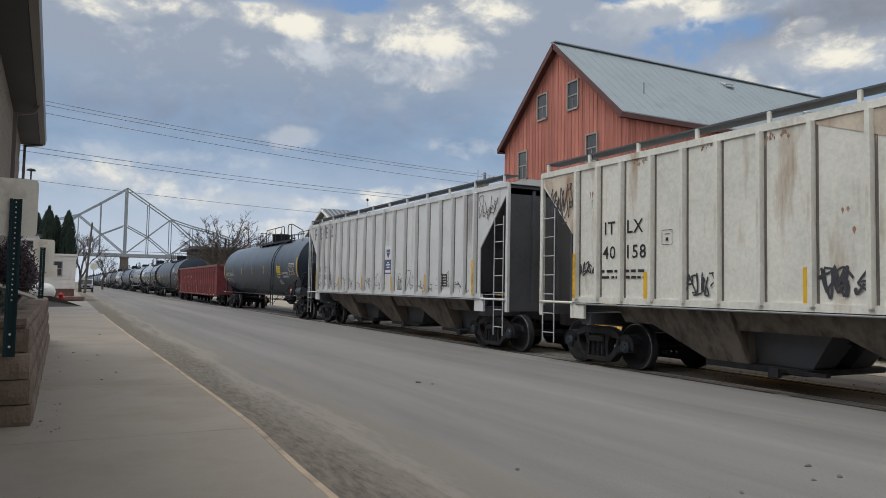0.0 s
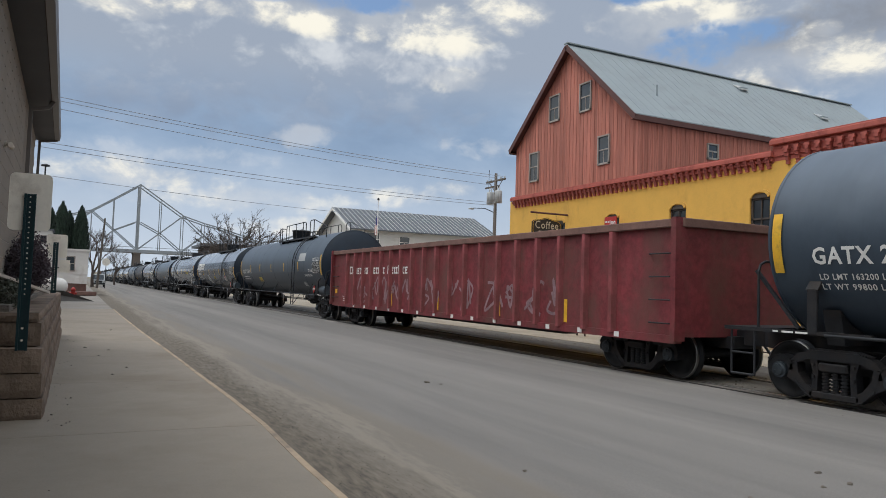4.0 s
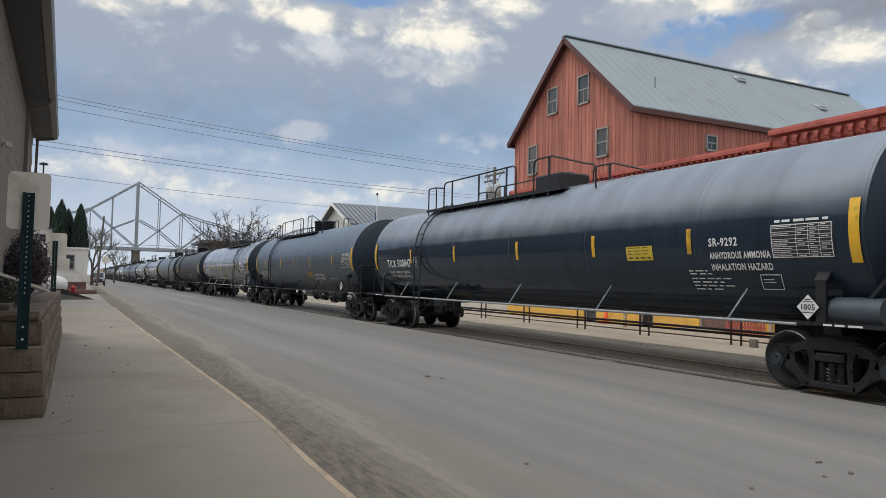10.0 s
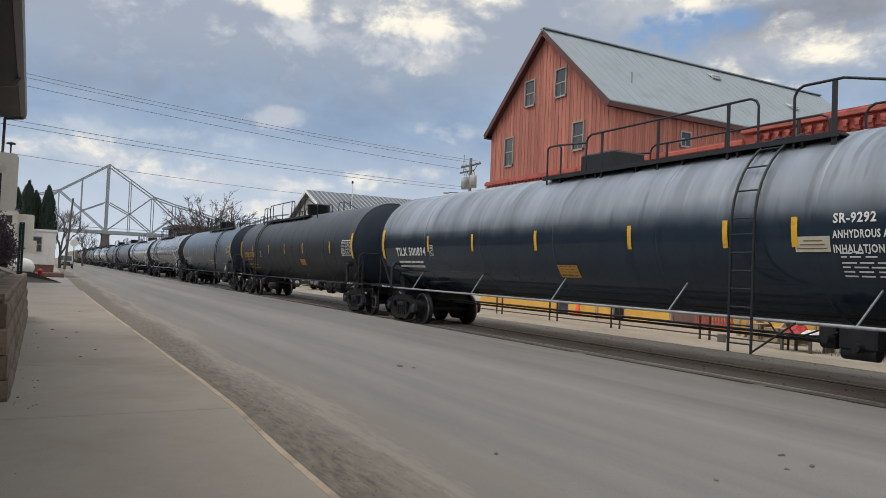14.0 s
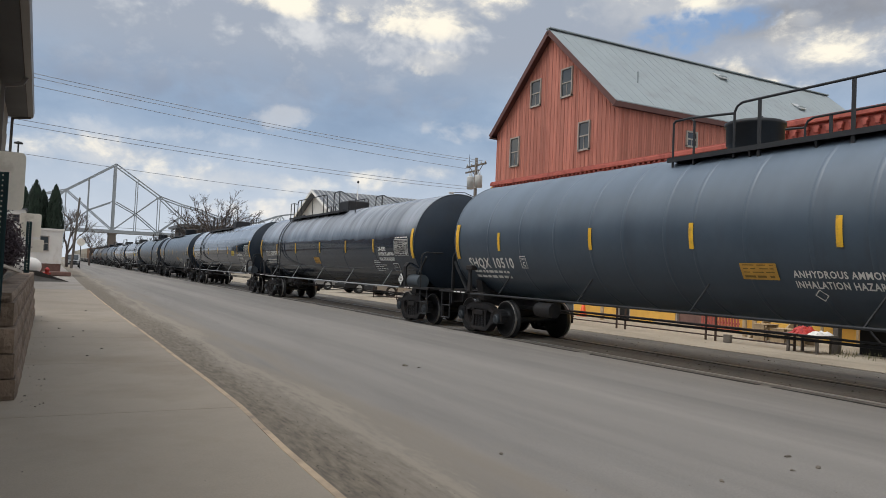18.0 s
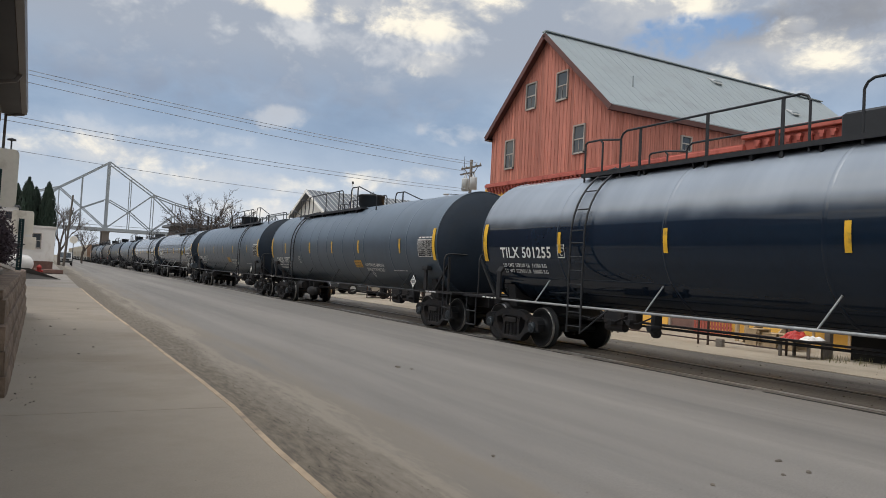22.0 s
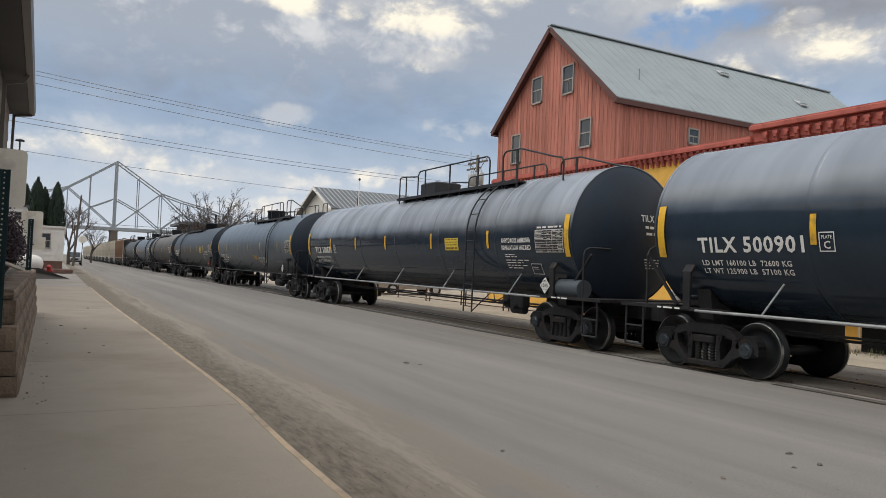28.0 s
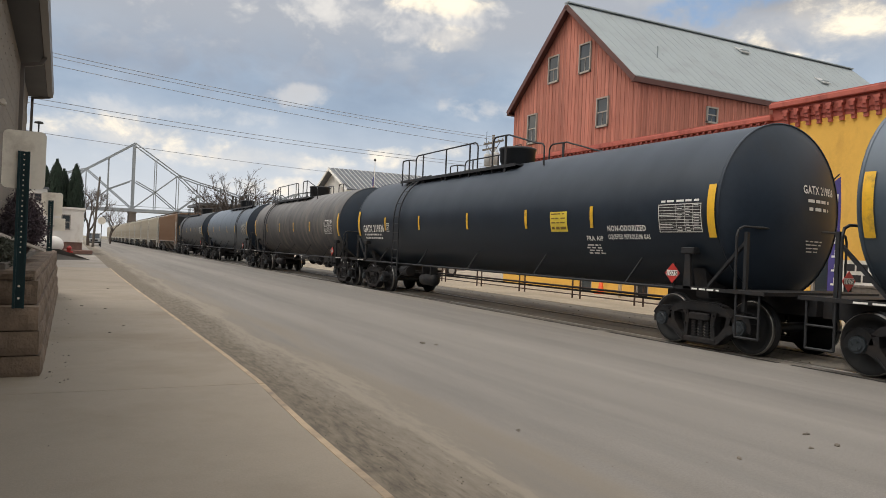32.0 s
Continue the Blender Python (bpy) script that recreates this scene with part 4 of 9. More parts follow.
s = Shape()
s.add([(wall_x(-25) + 0.0005, -25, -0.2), (wall_x(17) + 0.0005, 16.98, -0.2), (-14, 16.98, -0.2), (-14, -25, -0.2), (wall_x(-25) + 0.0005, -25, 4.4), (wall_x(17) + 0.0005, 16.98, 4.4), (-14, 16.98, 4.4), (-14, -25, 4.4)],
      [(0, 1, 5, 4), (1, 2, 6, 5), (2, 3, 7, 6), (3, 0, 4, 7), (4, 5, 6, 7), (0, 3, 2, 1)])
part("wall_core", s, M_MORTAR, block_building)
brick = Shape().box(-0.03, 0.008, 0.004, 0.396, 0.004, 0.196, 0.003).mesh("wall_block", M_BRICKWALL)
for r in range(21):
    for i in range(8):
        yy = 17.0 - 0.4 * (i + 1) - (0.2 if r % 2 else 0)
        part("wall_block", brick, None, block_building, at=(wall_x(yy) - 0.006, yy, 0.15 + 0.2 * r))
# the blocks further on stay joined
s = Shape()
for r in range(21):
    for i in range(8, 46):
        yy = 17.0 - 0.4 * (i + 1) - (0.2 if r % 2 else 0)
        x = wall_x(yy) - 0.006
        s.box(x - 0.02, x + 0.008, yy + 0.004, yy + 0.396, 0.154 + 0.2 * r, 0.346 + 0.2 * r)
part("far_blocks", s, M_BRICKWALL, block_building, kind="stuff")


def eave_x(y):
    return -0.575 + TW * (17.0 - y)


s = Shape()
s.add([(eave_x(y) + dx, y, z) for y in (17.35, -25) for dx, z in ((0.0, 4.38), (0.0, 4.56), (-7.5, 7.68), (-7.5, 4.44))], [(0, 1, 5, 4), (1, 2, 6, 5), (0, 4, 7, 3), (0, 3, 2, 1), (4, 5, 6, 7), (2, 3, 7, 6)])
roof = part("roof", s, M_SHINGLE, block_building, "brown roof with boxed eaves")
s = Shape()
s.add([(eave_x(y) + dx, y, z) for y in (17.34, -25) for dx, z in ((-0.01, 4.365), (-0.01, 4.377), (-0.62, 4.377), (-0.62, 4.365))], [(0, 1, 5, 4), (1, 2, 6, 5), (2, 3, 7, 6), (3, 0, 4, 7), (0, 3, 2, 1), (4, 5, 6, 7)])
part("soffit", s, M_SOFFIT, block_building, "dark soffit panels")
s = Shape()
prof = [(0.0, 4.37), (0.09, 4.39), (0.11, 4.50), (0.10, 4.51), (0.08, 4.41), (0.0, 4.39)]
s.add([(eave_x(y) + u, y, z) for y in (17.36, -25) for u, z in prof], [tuple(range(6)), tuple(range(6, 12))] + [(i, (i + 1) % 6, 6 + (i + 1) % 6, 6 + i) for i in range(6)])
part("gutter", s, M_GUTMETAL, block_building, "brown metal gutter")
xg, yg = eave_x(13.4), 13.4
s = Shape().beam((xg + 0.02, yg, 4.38), (xg - 0.04, yg, 4.27), 0.05, 0.06).beam((xg - 0.03, yg, 4.27), (wall_x(yg) + 0.07, yg, 4.21), 0.055, 0.055).beam((wall_x(yg) + 0.06, yg, 4.23), (wall_x(yg) + 0.06, yg, 1.35), 0.058, 0.05)
part("downspout", s, M_GUTMETAL, block_building, "brown downspout")
xg, yg = eave_x(17.2), 17.2
s = Shape().beam((xg + 0.05, yg, 4.365), (wall_x(yg) + 0.10, yg, 4.32), 0.05, 0.04).beam((wall_x(yg) + 0.08, yg, 4.34), (wall_x(yg) + 0.06, yg + 0.0, 1.3), 0.05, 0.05)
part("corner_downspout", s, M_GUTMETAL, block_building)
lampx = wall_x(9.45)
fl = part("wall_lamp", Shape().rod((lampx, 9.45, 3.0), (lampx + 0.03, 9.45, 3.0), 0.035, 12), M_DRAIN, block_building, "small twin floodlight")
for k in (-1, 1):
    part("floodlight_head", Shape().rod((lampx + 0.03, 9.45, 3.0), (lampx + 0.075, 9.45 + k * 0.10, 2.985), 0.016, 8, 0.03), M_DRAIN, fl)

# unseen plain building, added to keep bright sky out of the tanks' reflections
part_wall = empty("unseen_brick_block", label="unseen plain brick building added to darken reflections in the tank cars", category="building", kind="structure")
part("wall", Shape().box(-18.0, -4.6, 21.0, 58.0, -0.1, 8.6), M_BROWNBRICK, part_wall)
part("coping", Shape().box(-18.1, -4.5, 20.9, 58.1, 8.6, 8.8), M_KERB, part_wall)
part("rear_wing", Shape().box(-30.0, -10.0, 59.0, 130.0, -0.1, 9.5), M_BROWNBRICK, part_wall)

# ---- red barn-like building ----
BX, BY0, BY1, BZ, BA = 22.6, 25.68, 36.0, 9.85, 14.40
BYM = 0.5 * (BY0 + BY1)
BDEEP = 22.3
barn = empty("barn", (0, 0, 0), "tall red board-sided barn building with a grey metal gable roof", "building")
part("wall_core", Shape().prism([(BY0 + 0.03, 0), (BY1 - 0.03, 0), (BY1 - 0.03, BZ), (BYM, BA - 0.05), (BY0 + 0.03, BZ)], "x", BX + 0.03, BX + BDEEP), M_BARN, barn)


def gable_top(y):
    return BZ + (BA - BZ) * (1 - abs(y - BYM) / (BYM - BY0)) - 0.06


y, k = BY0, 0
q = random.Random(21)
while y < BY1 - 0.05:
    y1 = min(y + 0.29, BY1)
    s = Shape()
    a, b = gable_top(y), gable_top(y1 - 0.014)
    o = q.uniform(0, 0.008)
    s.prism([(y, 3.0), (y1 - 0.014, 3.0), (y1 - 0.014, b), (y, a)], "x", BX - 0.015 - o, BX + 0.03)
    part("board", s, M_BARN, barn)
    s = Shape().prism([(y1 - 0.045, 3.0), (y1 + 0.02, 3.0), (y1 + 0.02, gable_top(min(y1 + 0.02, BY1)) - 0.02), (y1 - 0.045, gable_top(y1 - 0.045) - 0.02)], "x", BX - 0.034, BX + 0.02)
    part("batten", s, M_BARN, barn)
    y = y1
bd = Shape().box(0.004, 0.286, -0.02, 0.03, 3.0, BZ - 0.05).mesh("board", M_BARN)
bt = Shape().box(-0.03, 0.03, -0.042, 0.02, 3.0, BZ - 0.05).mesh("batten", M_BARN)
for i in range(76):
    part("board", bd, None, barn, at=(BX + 0.02 + 0.29 * i, BY0, 0))
    part("batten", bt, None, barn, at=(BX + 0.02 + 0.29 * i, BY0, 0))
part("corner_board", Shape().box(BX - 0.045, BX + 0.12, BY0 - 0.05, BY0 + 0.10, 3.0, BZ), M_BARN, barn)
# roof: two pitched sheets with seams
OV = 0.22
rise = (BA - BZ) / (BYM - BY0)
roofs = []
for sgn, ye in ((-1, BY0), (1, BY1)):
    yo = ye + sgn * OV
    zo = BZ - rise * OV
    s = Shape()
    s.add([(x, yy, zz) for x in (BX - 0.42, BX + BDEEP + 0.3) for yy, zz in ((yo, zo + 0.06), (BYM, BA + 0.06), (BYM, BA + 0.14), (yo, zo + 0.14))],
          [(0, 1, 2, 3), (4, 7, 6, 5), (0, 4, 5, 1), (2, 6, 7, 3), (0, 3, 7, 4), (1, 5, 6, 2)])
    rp = part("roof_sheet", s, M_TINROOF, barn, "ribbed grey metal roofing")
    roofs.append(rp)
    for i in range(37):
        x = BX - 0.4 + 0.62 * i
        part("seam", Shape().beam((x, yo, zo + 0.15), (x, BYM, BA + 0.15), 0.010, 0.005), M_TINROOF, rp)
    # rake board and soffit on the gable, fascia on the eave
    part("rake_board", Shape().beam((BX - 0.40, yo, zo - 0.04), (BX - 0.40, BYM, BA - 0.04), 0.05, 0.26), M_BARNTRIM, barn)
    part("rake_soffit", Shape().beam((BX - 0.20, yo, zo + 0.02), (BX - 0.20, BYM, BA + 0.02), 0.42, 0.03), M_BARNTRIM, barn)
    part("fascia", Shape().box(BX - 0.42, BX + BDEEP + 0.3, yo - 0.02 + (0.04 if sgn > 0 else 0), yo + 0.02, zo - 0.16, zo + 0.08), M_BARNTRIM, barn)
    part("eave_soffit", Shape().box(BX - 0.40, BX + BDEEP + 0.3, min(yo, ye), max(yo, ye), zo - 0.14, zo - 0.11), M_BARNTRIM, barn)
part("ridge_cap", Shape().beam((BX - 0.43, BYM, BA + 0.15), (BX + BDEEP + 0.3, BYM, BA + 0.15), 0.35, 0.06), M_TINROOF, barn)


def sash_window(parent, axis, c, a0, a1, z0, z1, trim):
    """Double-hung window on a wall: axis x faces -x at x = c (a = y), axis y faces -y at y = c (a = x)."""
    def bx(u0, u1, w0, w1, d0, d1):
        s = Shape()
        return s.box(c - d1, c - d0, u0, u1, w0, w1) if axis == "x" else s.box(u0, u1, c - d1, c - d0, w0, w1)
    w = part("window", bx(a0, a1, z0, z1, -0.02, 0.012), M_DARKGLASS, parent)
    f = 0.07
    fr = Shape()
    for r in ((a0 - f, a0, z0 - f, z1 + f), (a1, a1 + f, z0 - f, z1 + f), (a0, a1, z1, z1 + f), (a0 - f, a1 + f, z0 - f - 0.02, z0)):
        q_ = bx(*r, -0.02, 0.075)
        fr.add(q_.v, q_.f)
    part("window_frame", fr, trim, w)
    zm = 0.5 * (z0 + z1)
    q_ = bx(a0, a1, zm - 0.03, zm + 0.03, 0.0, 0.045)
    part("meeting_rail", q_, trim, w)
    q_ = bx(0.5 * (a0 + a1) - 0.012, 0.5 * (a0 + a1) + 0.012, z0, zm, 0.0, 0.03)
    part("glazing_bar", q_, trim, w)
    return w


def scaled(v):
    return 1.55 + (v - 1.55) * BX / 22.0


for ya, yb, za, zb in ((32.80, 33.55, 7.58, 9.05), (26.92, 27.66, 7.72, 8.98), (30.98, 31.78, 10.55, 11.82), (28.38, 29.16, 10.56, 11.88)):
    kk = BX / 22.0
    sash_window(barn, "x", BX - 0.03, ya * kk, yb * kk, scaled(za), scaled(zb), M_WINFRAME)
sash_window(barn, "y", BY0 - 0.04, 26.95, 27.55, 8.28, 8.92, M_WINFRAME)
part("roof_box", Shape().box(29.0, 30.6, 24.9, 25.7, 6.0, 7.45), M_OFFWHITE, barn)


def on_roof(x, y):
    return BZ + rise * (y - BY0) + 0.14


for vx, vy, kind_ in ((33.95, 29.9, "box"), (25.2, 27.3, "pipe"), (39.0, 28.4, "box")):
    z = on_roof(vx, vy)
    if kind_ == "box":
        v = part("roof_vent", Shape().box(vx - 0.3, vx + 0.3, vy - 0.25, vy + 0.25, z - 0.25, z + 0.04), M_TINROOF, barn)
        part("vent_hood", Shape().prism([(vy - 0.34, z - 0.16), (vy + 0.30, z + 0.24), (vy + 0.30, z + 0.30), (vy - 0.34, z - 0.10)], "x", vx - 0.34, vx + 0.34), M_TRANSF, v)
    else:
        part("vent_pipe", Shape().rod((vx, vy, z - 0.1), (vx, vy, z + 0.55), 0.04, 8), M_TINROOF, barn)

# ---- yellow shop building with a red corbelled cornice ----
YX = 20.7
shop = empty("shop_building", (0, 0, 0), "yellow painted brick shop with a red corbelled cornice", "building")
SPANS = ((16.80, 33.2, 6.52, 5.80), (2.0, 16.80, 6.90, 5.86))
OPEN = [(20.75, 21.62, 3.55, 5.08), (16.95, 17.78, 3.55, 5.15), (12.3, 13.2, 2.3, 3.75), (24.6, 25.5, 3.55, 5.0), (28.5, 29.4, 3.55, 5.0)]


def wall_with_holes(x0, x1, y0, y1, z0, z1, holes):
    """A wall built up of masonry bays round its openings."""
    ys = sorted({y0, y1, *[max(y0, min(y1, h[i])) for h in holes for i in (0, 1)]})
    for a, b in zip(ys, ys[1:]):
        m = 0.5 * (a + b)
        cuts = sorted((h[2], h[3]) for h in holes if h[0] < m < h[1])
        z = z0
        for c0, c1 in cuts:
            part("wall_bay", Shape().box(x0, x1, a, b, z, c0), M_YELLOW, shop)
            z = c1
        part("wall_bay", Shape().box(x0, x1, a, b, z, z1), M_YELLOW, shop)


DOORS = [(18.15, 20.0, -0.1, 2.6), (22.4, 23.2, -0.1, 2.5), (26.0, 26.9, -0.1, 2.5), (14.4, 15.2, -0.1, 2.4), (8.0, 9.4, -0.1, 2.5), (5.0, 6.0, -0.1, 2.4)]
for n, (y0, y1, zt, zc) in enumerate(SPANS):
    hs = [h for h in OPEN + DOORS if y0 <= h[0] and h[1] <= y1]
    wall_with_holes(YX, YX + 0.35, y0, y1, -0.1, zc + 0.45, hs)
    part("frieze", Shape().box(YX - 0.05, YX + 0.35, y0, y1, zc + 0.45, zt - 0.22), M_CORNICE, shop, "red painted frieze")
    part("coping", Shape().box(YX - 0.22, YX + 0.42, y0 - 0.04, y1 + 0.04, zt - 0.22, zt - 0.05, 0.02).box(YX - 0.16, YX + 0.40, y0, y1, zt - 0.05, zt), M_CORNICE, shop, "red painted coping")
    if n == 0:
        part("dentil_band", Shape().box(YX - 0.10, YX + 0.01, y0, y1, zc + 0.36, zc + 0.46), M_CORNICE, shop)
    step, h = (0.30, 0.50) if n == 0 else (0.38, 0.62)
    cor = Shape()
    for k in range(4):
        cor.box(-0.05 - 0.035 * (k + 1), 0.02, 0.0, 0.125, h * (0.06 + 0.2 * k), h * (0.28 + 0.2 * k))
    cor.box(-0.19, 0.02, -0.035, 0.16, h * 0.84, h)
    cm = cor.mesh("corbel", M_CORNICE)
    for i in range(int((y1 - y0) / step)):
        part("corbel", cm, None, shop, at=(YX, y0 + 0.1 + step * i, zc + 0.10))
    part("cornice_shade", Shape().box(YX - 0.005, YX + 0.02, y0, y1, zc + 0.30, zc + 0.62), M_CORNICE, shop)
part("back_wall", Shape().box(YX + 0.35, BX - 0.15, 2.0, 33.2, -0.1, 5.6), M_BROWNBRICK, shop)
part("side_wall", Shape().box(YX, BX - 0.1, 33.2, 33.5, -0.1, 6.3), M_YELLOW, shop)
part("end_wall", Shape().box(YX, 40, 1.7, 2.0, -0.1, 6.6), M_YELLOW, shop)
part("flat_roof", Shape().box(YX + 0.3, 44, 2.0, 25.5, 5.55, 5.7), M_GREYROOF, shop)
for a, b, c, d in OPEN:
    w = part("window", Shape().box(YX + 0.14, YX + 0.16, a, b, c, d), M_DARKGLASS, shop)
    s = Shape()
    for r in ((a, a + 0.07, c, d), (b - 0.07, b, c, d), (a, b, c, c + 0.07), (a, b, d - 0.22, d), (a, b, 0.5 * (c + d) - 0.1, 0.5 * (c + d) - 0.04), (0.5 * (a + b) - 0.02, 0.5 * (a + b) + 0.02, c, d)):
        s.box(YX + 0.08, YX + 0.14, r[0], r[1], r[2], r[3])
    part("window_frame", s, M_SASHDARK, w)
    # shallow arched hood
    ym, hw = 0.5 * (a + b), 0.5 * (b - a) + 0.02
    arc = [(ym + hw * math.cos(math.pi * i / 8), d - 0.10 + 0.24 * math.sin(math.pi * i / 8)) for i in range(9)]
    arc += [(ym + (hw - 0.10) * math.cos(math.pi * i / 8), d - 0.16 + 0.20 * math.sin(math.pi * i / 8)) for i in range(8, -1, -1)]
    part("hood", Shape().prism(arc, "x", YX - 0.04, YX + 0.05), M_YELLOW, w)
    part("head_fill", Shape().prism([(ym + (hw - 0.08) * math.cos(math.pi * i / 8), d - 0.16 + 0.22 * math.sin(math.pi * i / 8)) for i in range(9)], "x", YX + 0.02, YX + 0.06), M_SASHDARK, w)
    part("sill", Shape().box(YX - 0.06, YX + 0.1, a - 0.05, b + 0.05, c - 0.10, c), M_CORNICE, w)
# the black fill stands in for the shade inside an open doorway
fills = (M_BROWNBRICK, M_HOLE, M_DARKGLASS, M_DARKGLASS, M_BROWNBRICK, M_DARKGLASS)
for (a, b, c, d), m in zip(DOORS, fills):
    dr = part("shop_door", Shape().box(YX + 0.12, YX + 0.17, a, b, 0.0, d), m, shop)
    part("door_frame", Shape().box(YX + 0.03, YX + 0.12, a, a + 0.08, 0, d).box(YX + 0.03, YX + 0.12, b - 0.08, b, 0, d).box(YX + 0.03, YX + 0.12, a, b, d - 0.1, d), M_WINFRAME, dr)
part("door_step", Shape().box(YX - 0.9, YX, 18.2, 20.2, 0.0, 0.12, 0.02), M_KERB, shop)


def flat_sign(name, x, y0, y1, z0, z1, panel_m, bar_m, label, rows):
    """A flat panel facing the street with bars for its writing."""
    t = empty(name, (x, 0.5 * (y0 + y1), z0), label, "sign")
    hw, h = 0.5 * (y1 - y0), z1 - z0
    part("panel", Shape().box(-0.02, 0.02, -hw, hw, 0, h), panel_m, t)
    s = Shape()
    for f0, f1, v0, v1 in rows:
        s.box(-0.026, -0.021, hw - 2 * hw * f1, hw - 2 * hw * f0, v0 * h, v1 * h)
    part("writing", s, bar_m, t)
    return t


shop_sign = flat_sign("shop_sign", 20.3, 12.55, 13.95, 0.62, 1.75, M_WHITE, M_TEXTK, "white painted shop sign with dark writing standing before the yellow wall",
          [(0.1, 0.34, 0.72, 0.9), (0.38, 0.62, 0.72, 0.9), (0.66, 0.9, 0.72, 0.9), (0.15, 0.48, 0.44, 0.62), (0.52, 0.85, 0.44, 0.62), (0.1, 0.9, 0.34, 0.37), (0.12, 0.4, 0.12, 0.24), (0.45, 0.88, 0.12, 0.24)])
for sgn_y in (-0.55, 0.55):
    part("leg", Shape().box(-0.03, 0.03, sgn_y - 0.03, sgn_y + 0.03, -0.62, 0.01), M_TAN, shop_sign)
flat_sign("red_sign", 20.55, 11.95, 12.5, 2.15, 2.45, M_REDPAINT, M_TEXTW, "small red sign with pale writing on the yellow wall", [(0.1, 0.9, 0.55, 0.85), (0.1, 0.9, 0.15, 0.4)])
coffee = empty("hanging_sign", (20.7, 28.3, 0), "dark scalloped coffee sign hanging from a brown bracket", "sign")
part("bracket", Shape().rod((0, 0, 5.21), (-2.1, 0, 5.21), 0.045, 8), M_BARNTRIM, coffee)
outline = [(-2.02, 4.30), (-1.92, 4.18), (-0.50, 4.18), (-0.40, 4.30), (-0.40, 4.78), (-0.52, 4.86), (-0.80, 4.90), (-1.21, 5.0), (-1.62, 4.90), (-1.90, 4.86), (-2.02, 4.78)]
board = part("board", Shape().prism(outline, "y", -0.03, 0.03), M_TEXTK, coffee, "black sign board")
part("border", Shape().pipe([(-1.21 + (u + 1.21) * 0.94, -0.034, 4.58 + (v - 4.58) * 0.92) for u, v in outline + outline[:1]], 0.012, 5), M_TEXTY, board, "thin gilded border")
part("word", written("Coffee", 0.50, lambda u, v: (-1.21 + u, -0.036, 4.48 + v), 0.01, 1.30), M_PALESTRIP, board, "cream lettering")
part("small_print", bars(line_of_bars(0.9, 0.06, 7, 4.31), lambda u, v: (-1.21 + u, -0.036, v), 1), M_PALESTRIP, board)
for u in (-1.75, -0.67):
    part("hanger", Shape().rod((u, 0, 4.85), (u, 0, 5.2), 0.012, 5), M_PIPE, coffee)
inn = empty("wall_sign", (20.3, 24.68, 4.40), "dark red wall sign with white lettering", "sign")
part("panel", Shape().box(-0.02, 0.02, -0.38, 0.38, 0, 0.44), M_REDPAINT, inn)
part("word", written("Inn", 0.30, lambda u, v: (-0.024, -0.16 - u, 0.10 + v), 0.02, 0.36), M_TEXTW, inn)
part("writing", bars(line_of_bars(0.3, 0.06, 12, 0.2), lambda u, v: (-0.024, 0.2 - u, v), 1), M_TEXTW, inn)
part("arm", Shape().rod((0.02, 0, 0.30), (0.42, 0, 0.30), 0.02, 6), M_PIPE, inn)
banner = empty("banner", (19.5, 13.72, 0), "tall purple feather banner with white marks", "banner")
part("pole", Shape().pipe([(0, 0.06, 0), (0, 0.06, 3.6), (0, -0.02, 4.05), (0, -0.2, 4.2)], 0.02), M_PIPE, banner)
part("cloth", Shape().prism([(0.04, 0.7), (-0.26, 0.8), (-0.28, 2.2), (-0.28, 3.4), (-0.24, 4.12), (-0.05, 4.0), (0.04, 3.6)], "x", -0.012, 0.0), M_PURPLE, banner)
s = Shape()
for i in range(7):
    s.box(-0.018, -0.013, -0.20, -0.06, 1.0 + 0.40 * i, 1.0 + 0.40 * i + 0.06).box(-0.018, -0.013, -0.20, -0.15, 1.0 + 0.40 * i, 1.22 + 0.40 * i)
part("marks", s, M_TEXTW, banner)

# ---- pipe barrier before the shops ----
barrier = empty("pipe_barrier", (0, 0, 0), "low dark pipe barrier along the apron", "railing")
bp_mesh = Shape().box(-0.022, 0.022, -0.022, 0.022, 0, 0.74).mesh("post", M_BARRIER)
BRX = 16.3
for y in (11.80, 14.24, 14.58, 17.85, 18.25, 21.1, 21.55, 24.7, 25.1, 28.2, 28.6, 31.7, 32.1, 35.4, 38.6):
    part("post", bp_mesh, None, barrier, at=(BRX, y, 0))
for z in (0.14, 0.42, 0.71):
    part("rail", Shape().rod((BRX, 11.80, z), (BRX, 38.6, z), 0.02, 8), M_BARRIER, barrier)
part("junction_box", Shape().box(BRX - 0.14, BRX - 0.022, 13.64, 13.86, 0.0, 0.22, 0.01), M_GUTTER, barrier)
picket = empty("picket_fence", (0, 0, 0), "short dark red picket fence before the shop", "fence")
pm = Shape().box(-0.012, 0.012, -0.04, 0.04, 0.05, 1.0).mesh("picket", M_CORNICE)
for i in range(13):
    part("picket", pm, None, picket, at=(20.1, 16.65 + 0.125 * i, 0))
for z in (0.25, 0.8):
    part("rail", Shape().box(20.112, 20.14, 16.6, 18.2, z, z + 0.06), M_CORNICE, picket)
cone = empty("traffic_cone", (19.6, 24.0, 0), "orange traffic cone on the apron", "traffic cone")
part("body", Shape().turned_z([(0.03, 0.15), (0.70, 0.03), (0.71, 0.0)], 0, 0, 14), M_ORANGE, cone)
part("base", Shape().box(-0.19, 0.19, -0.19, 0.19, 0, 0.035, 0.01), M_ORANGE, cone)
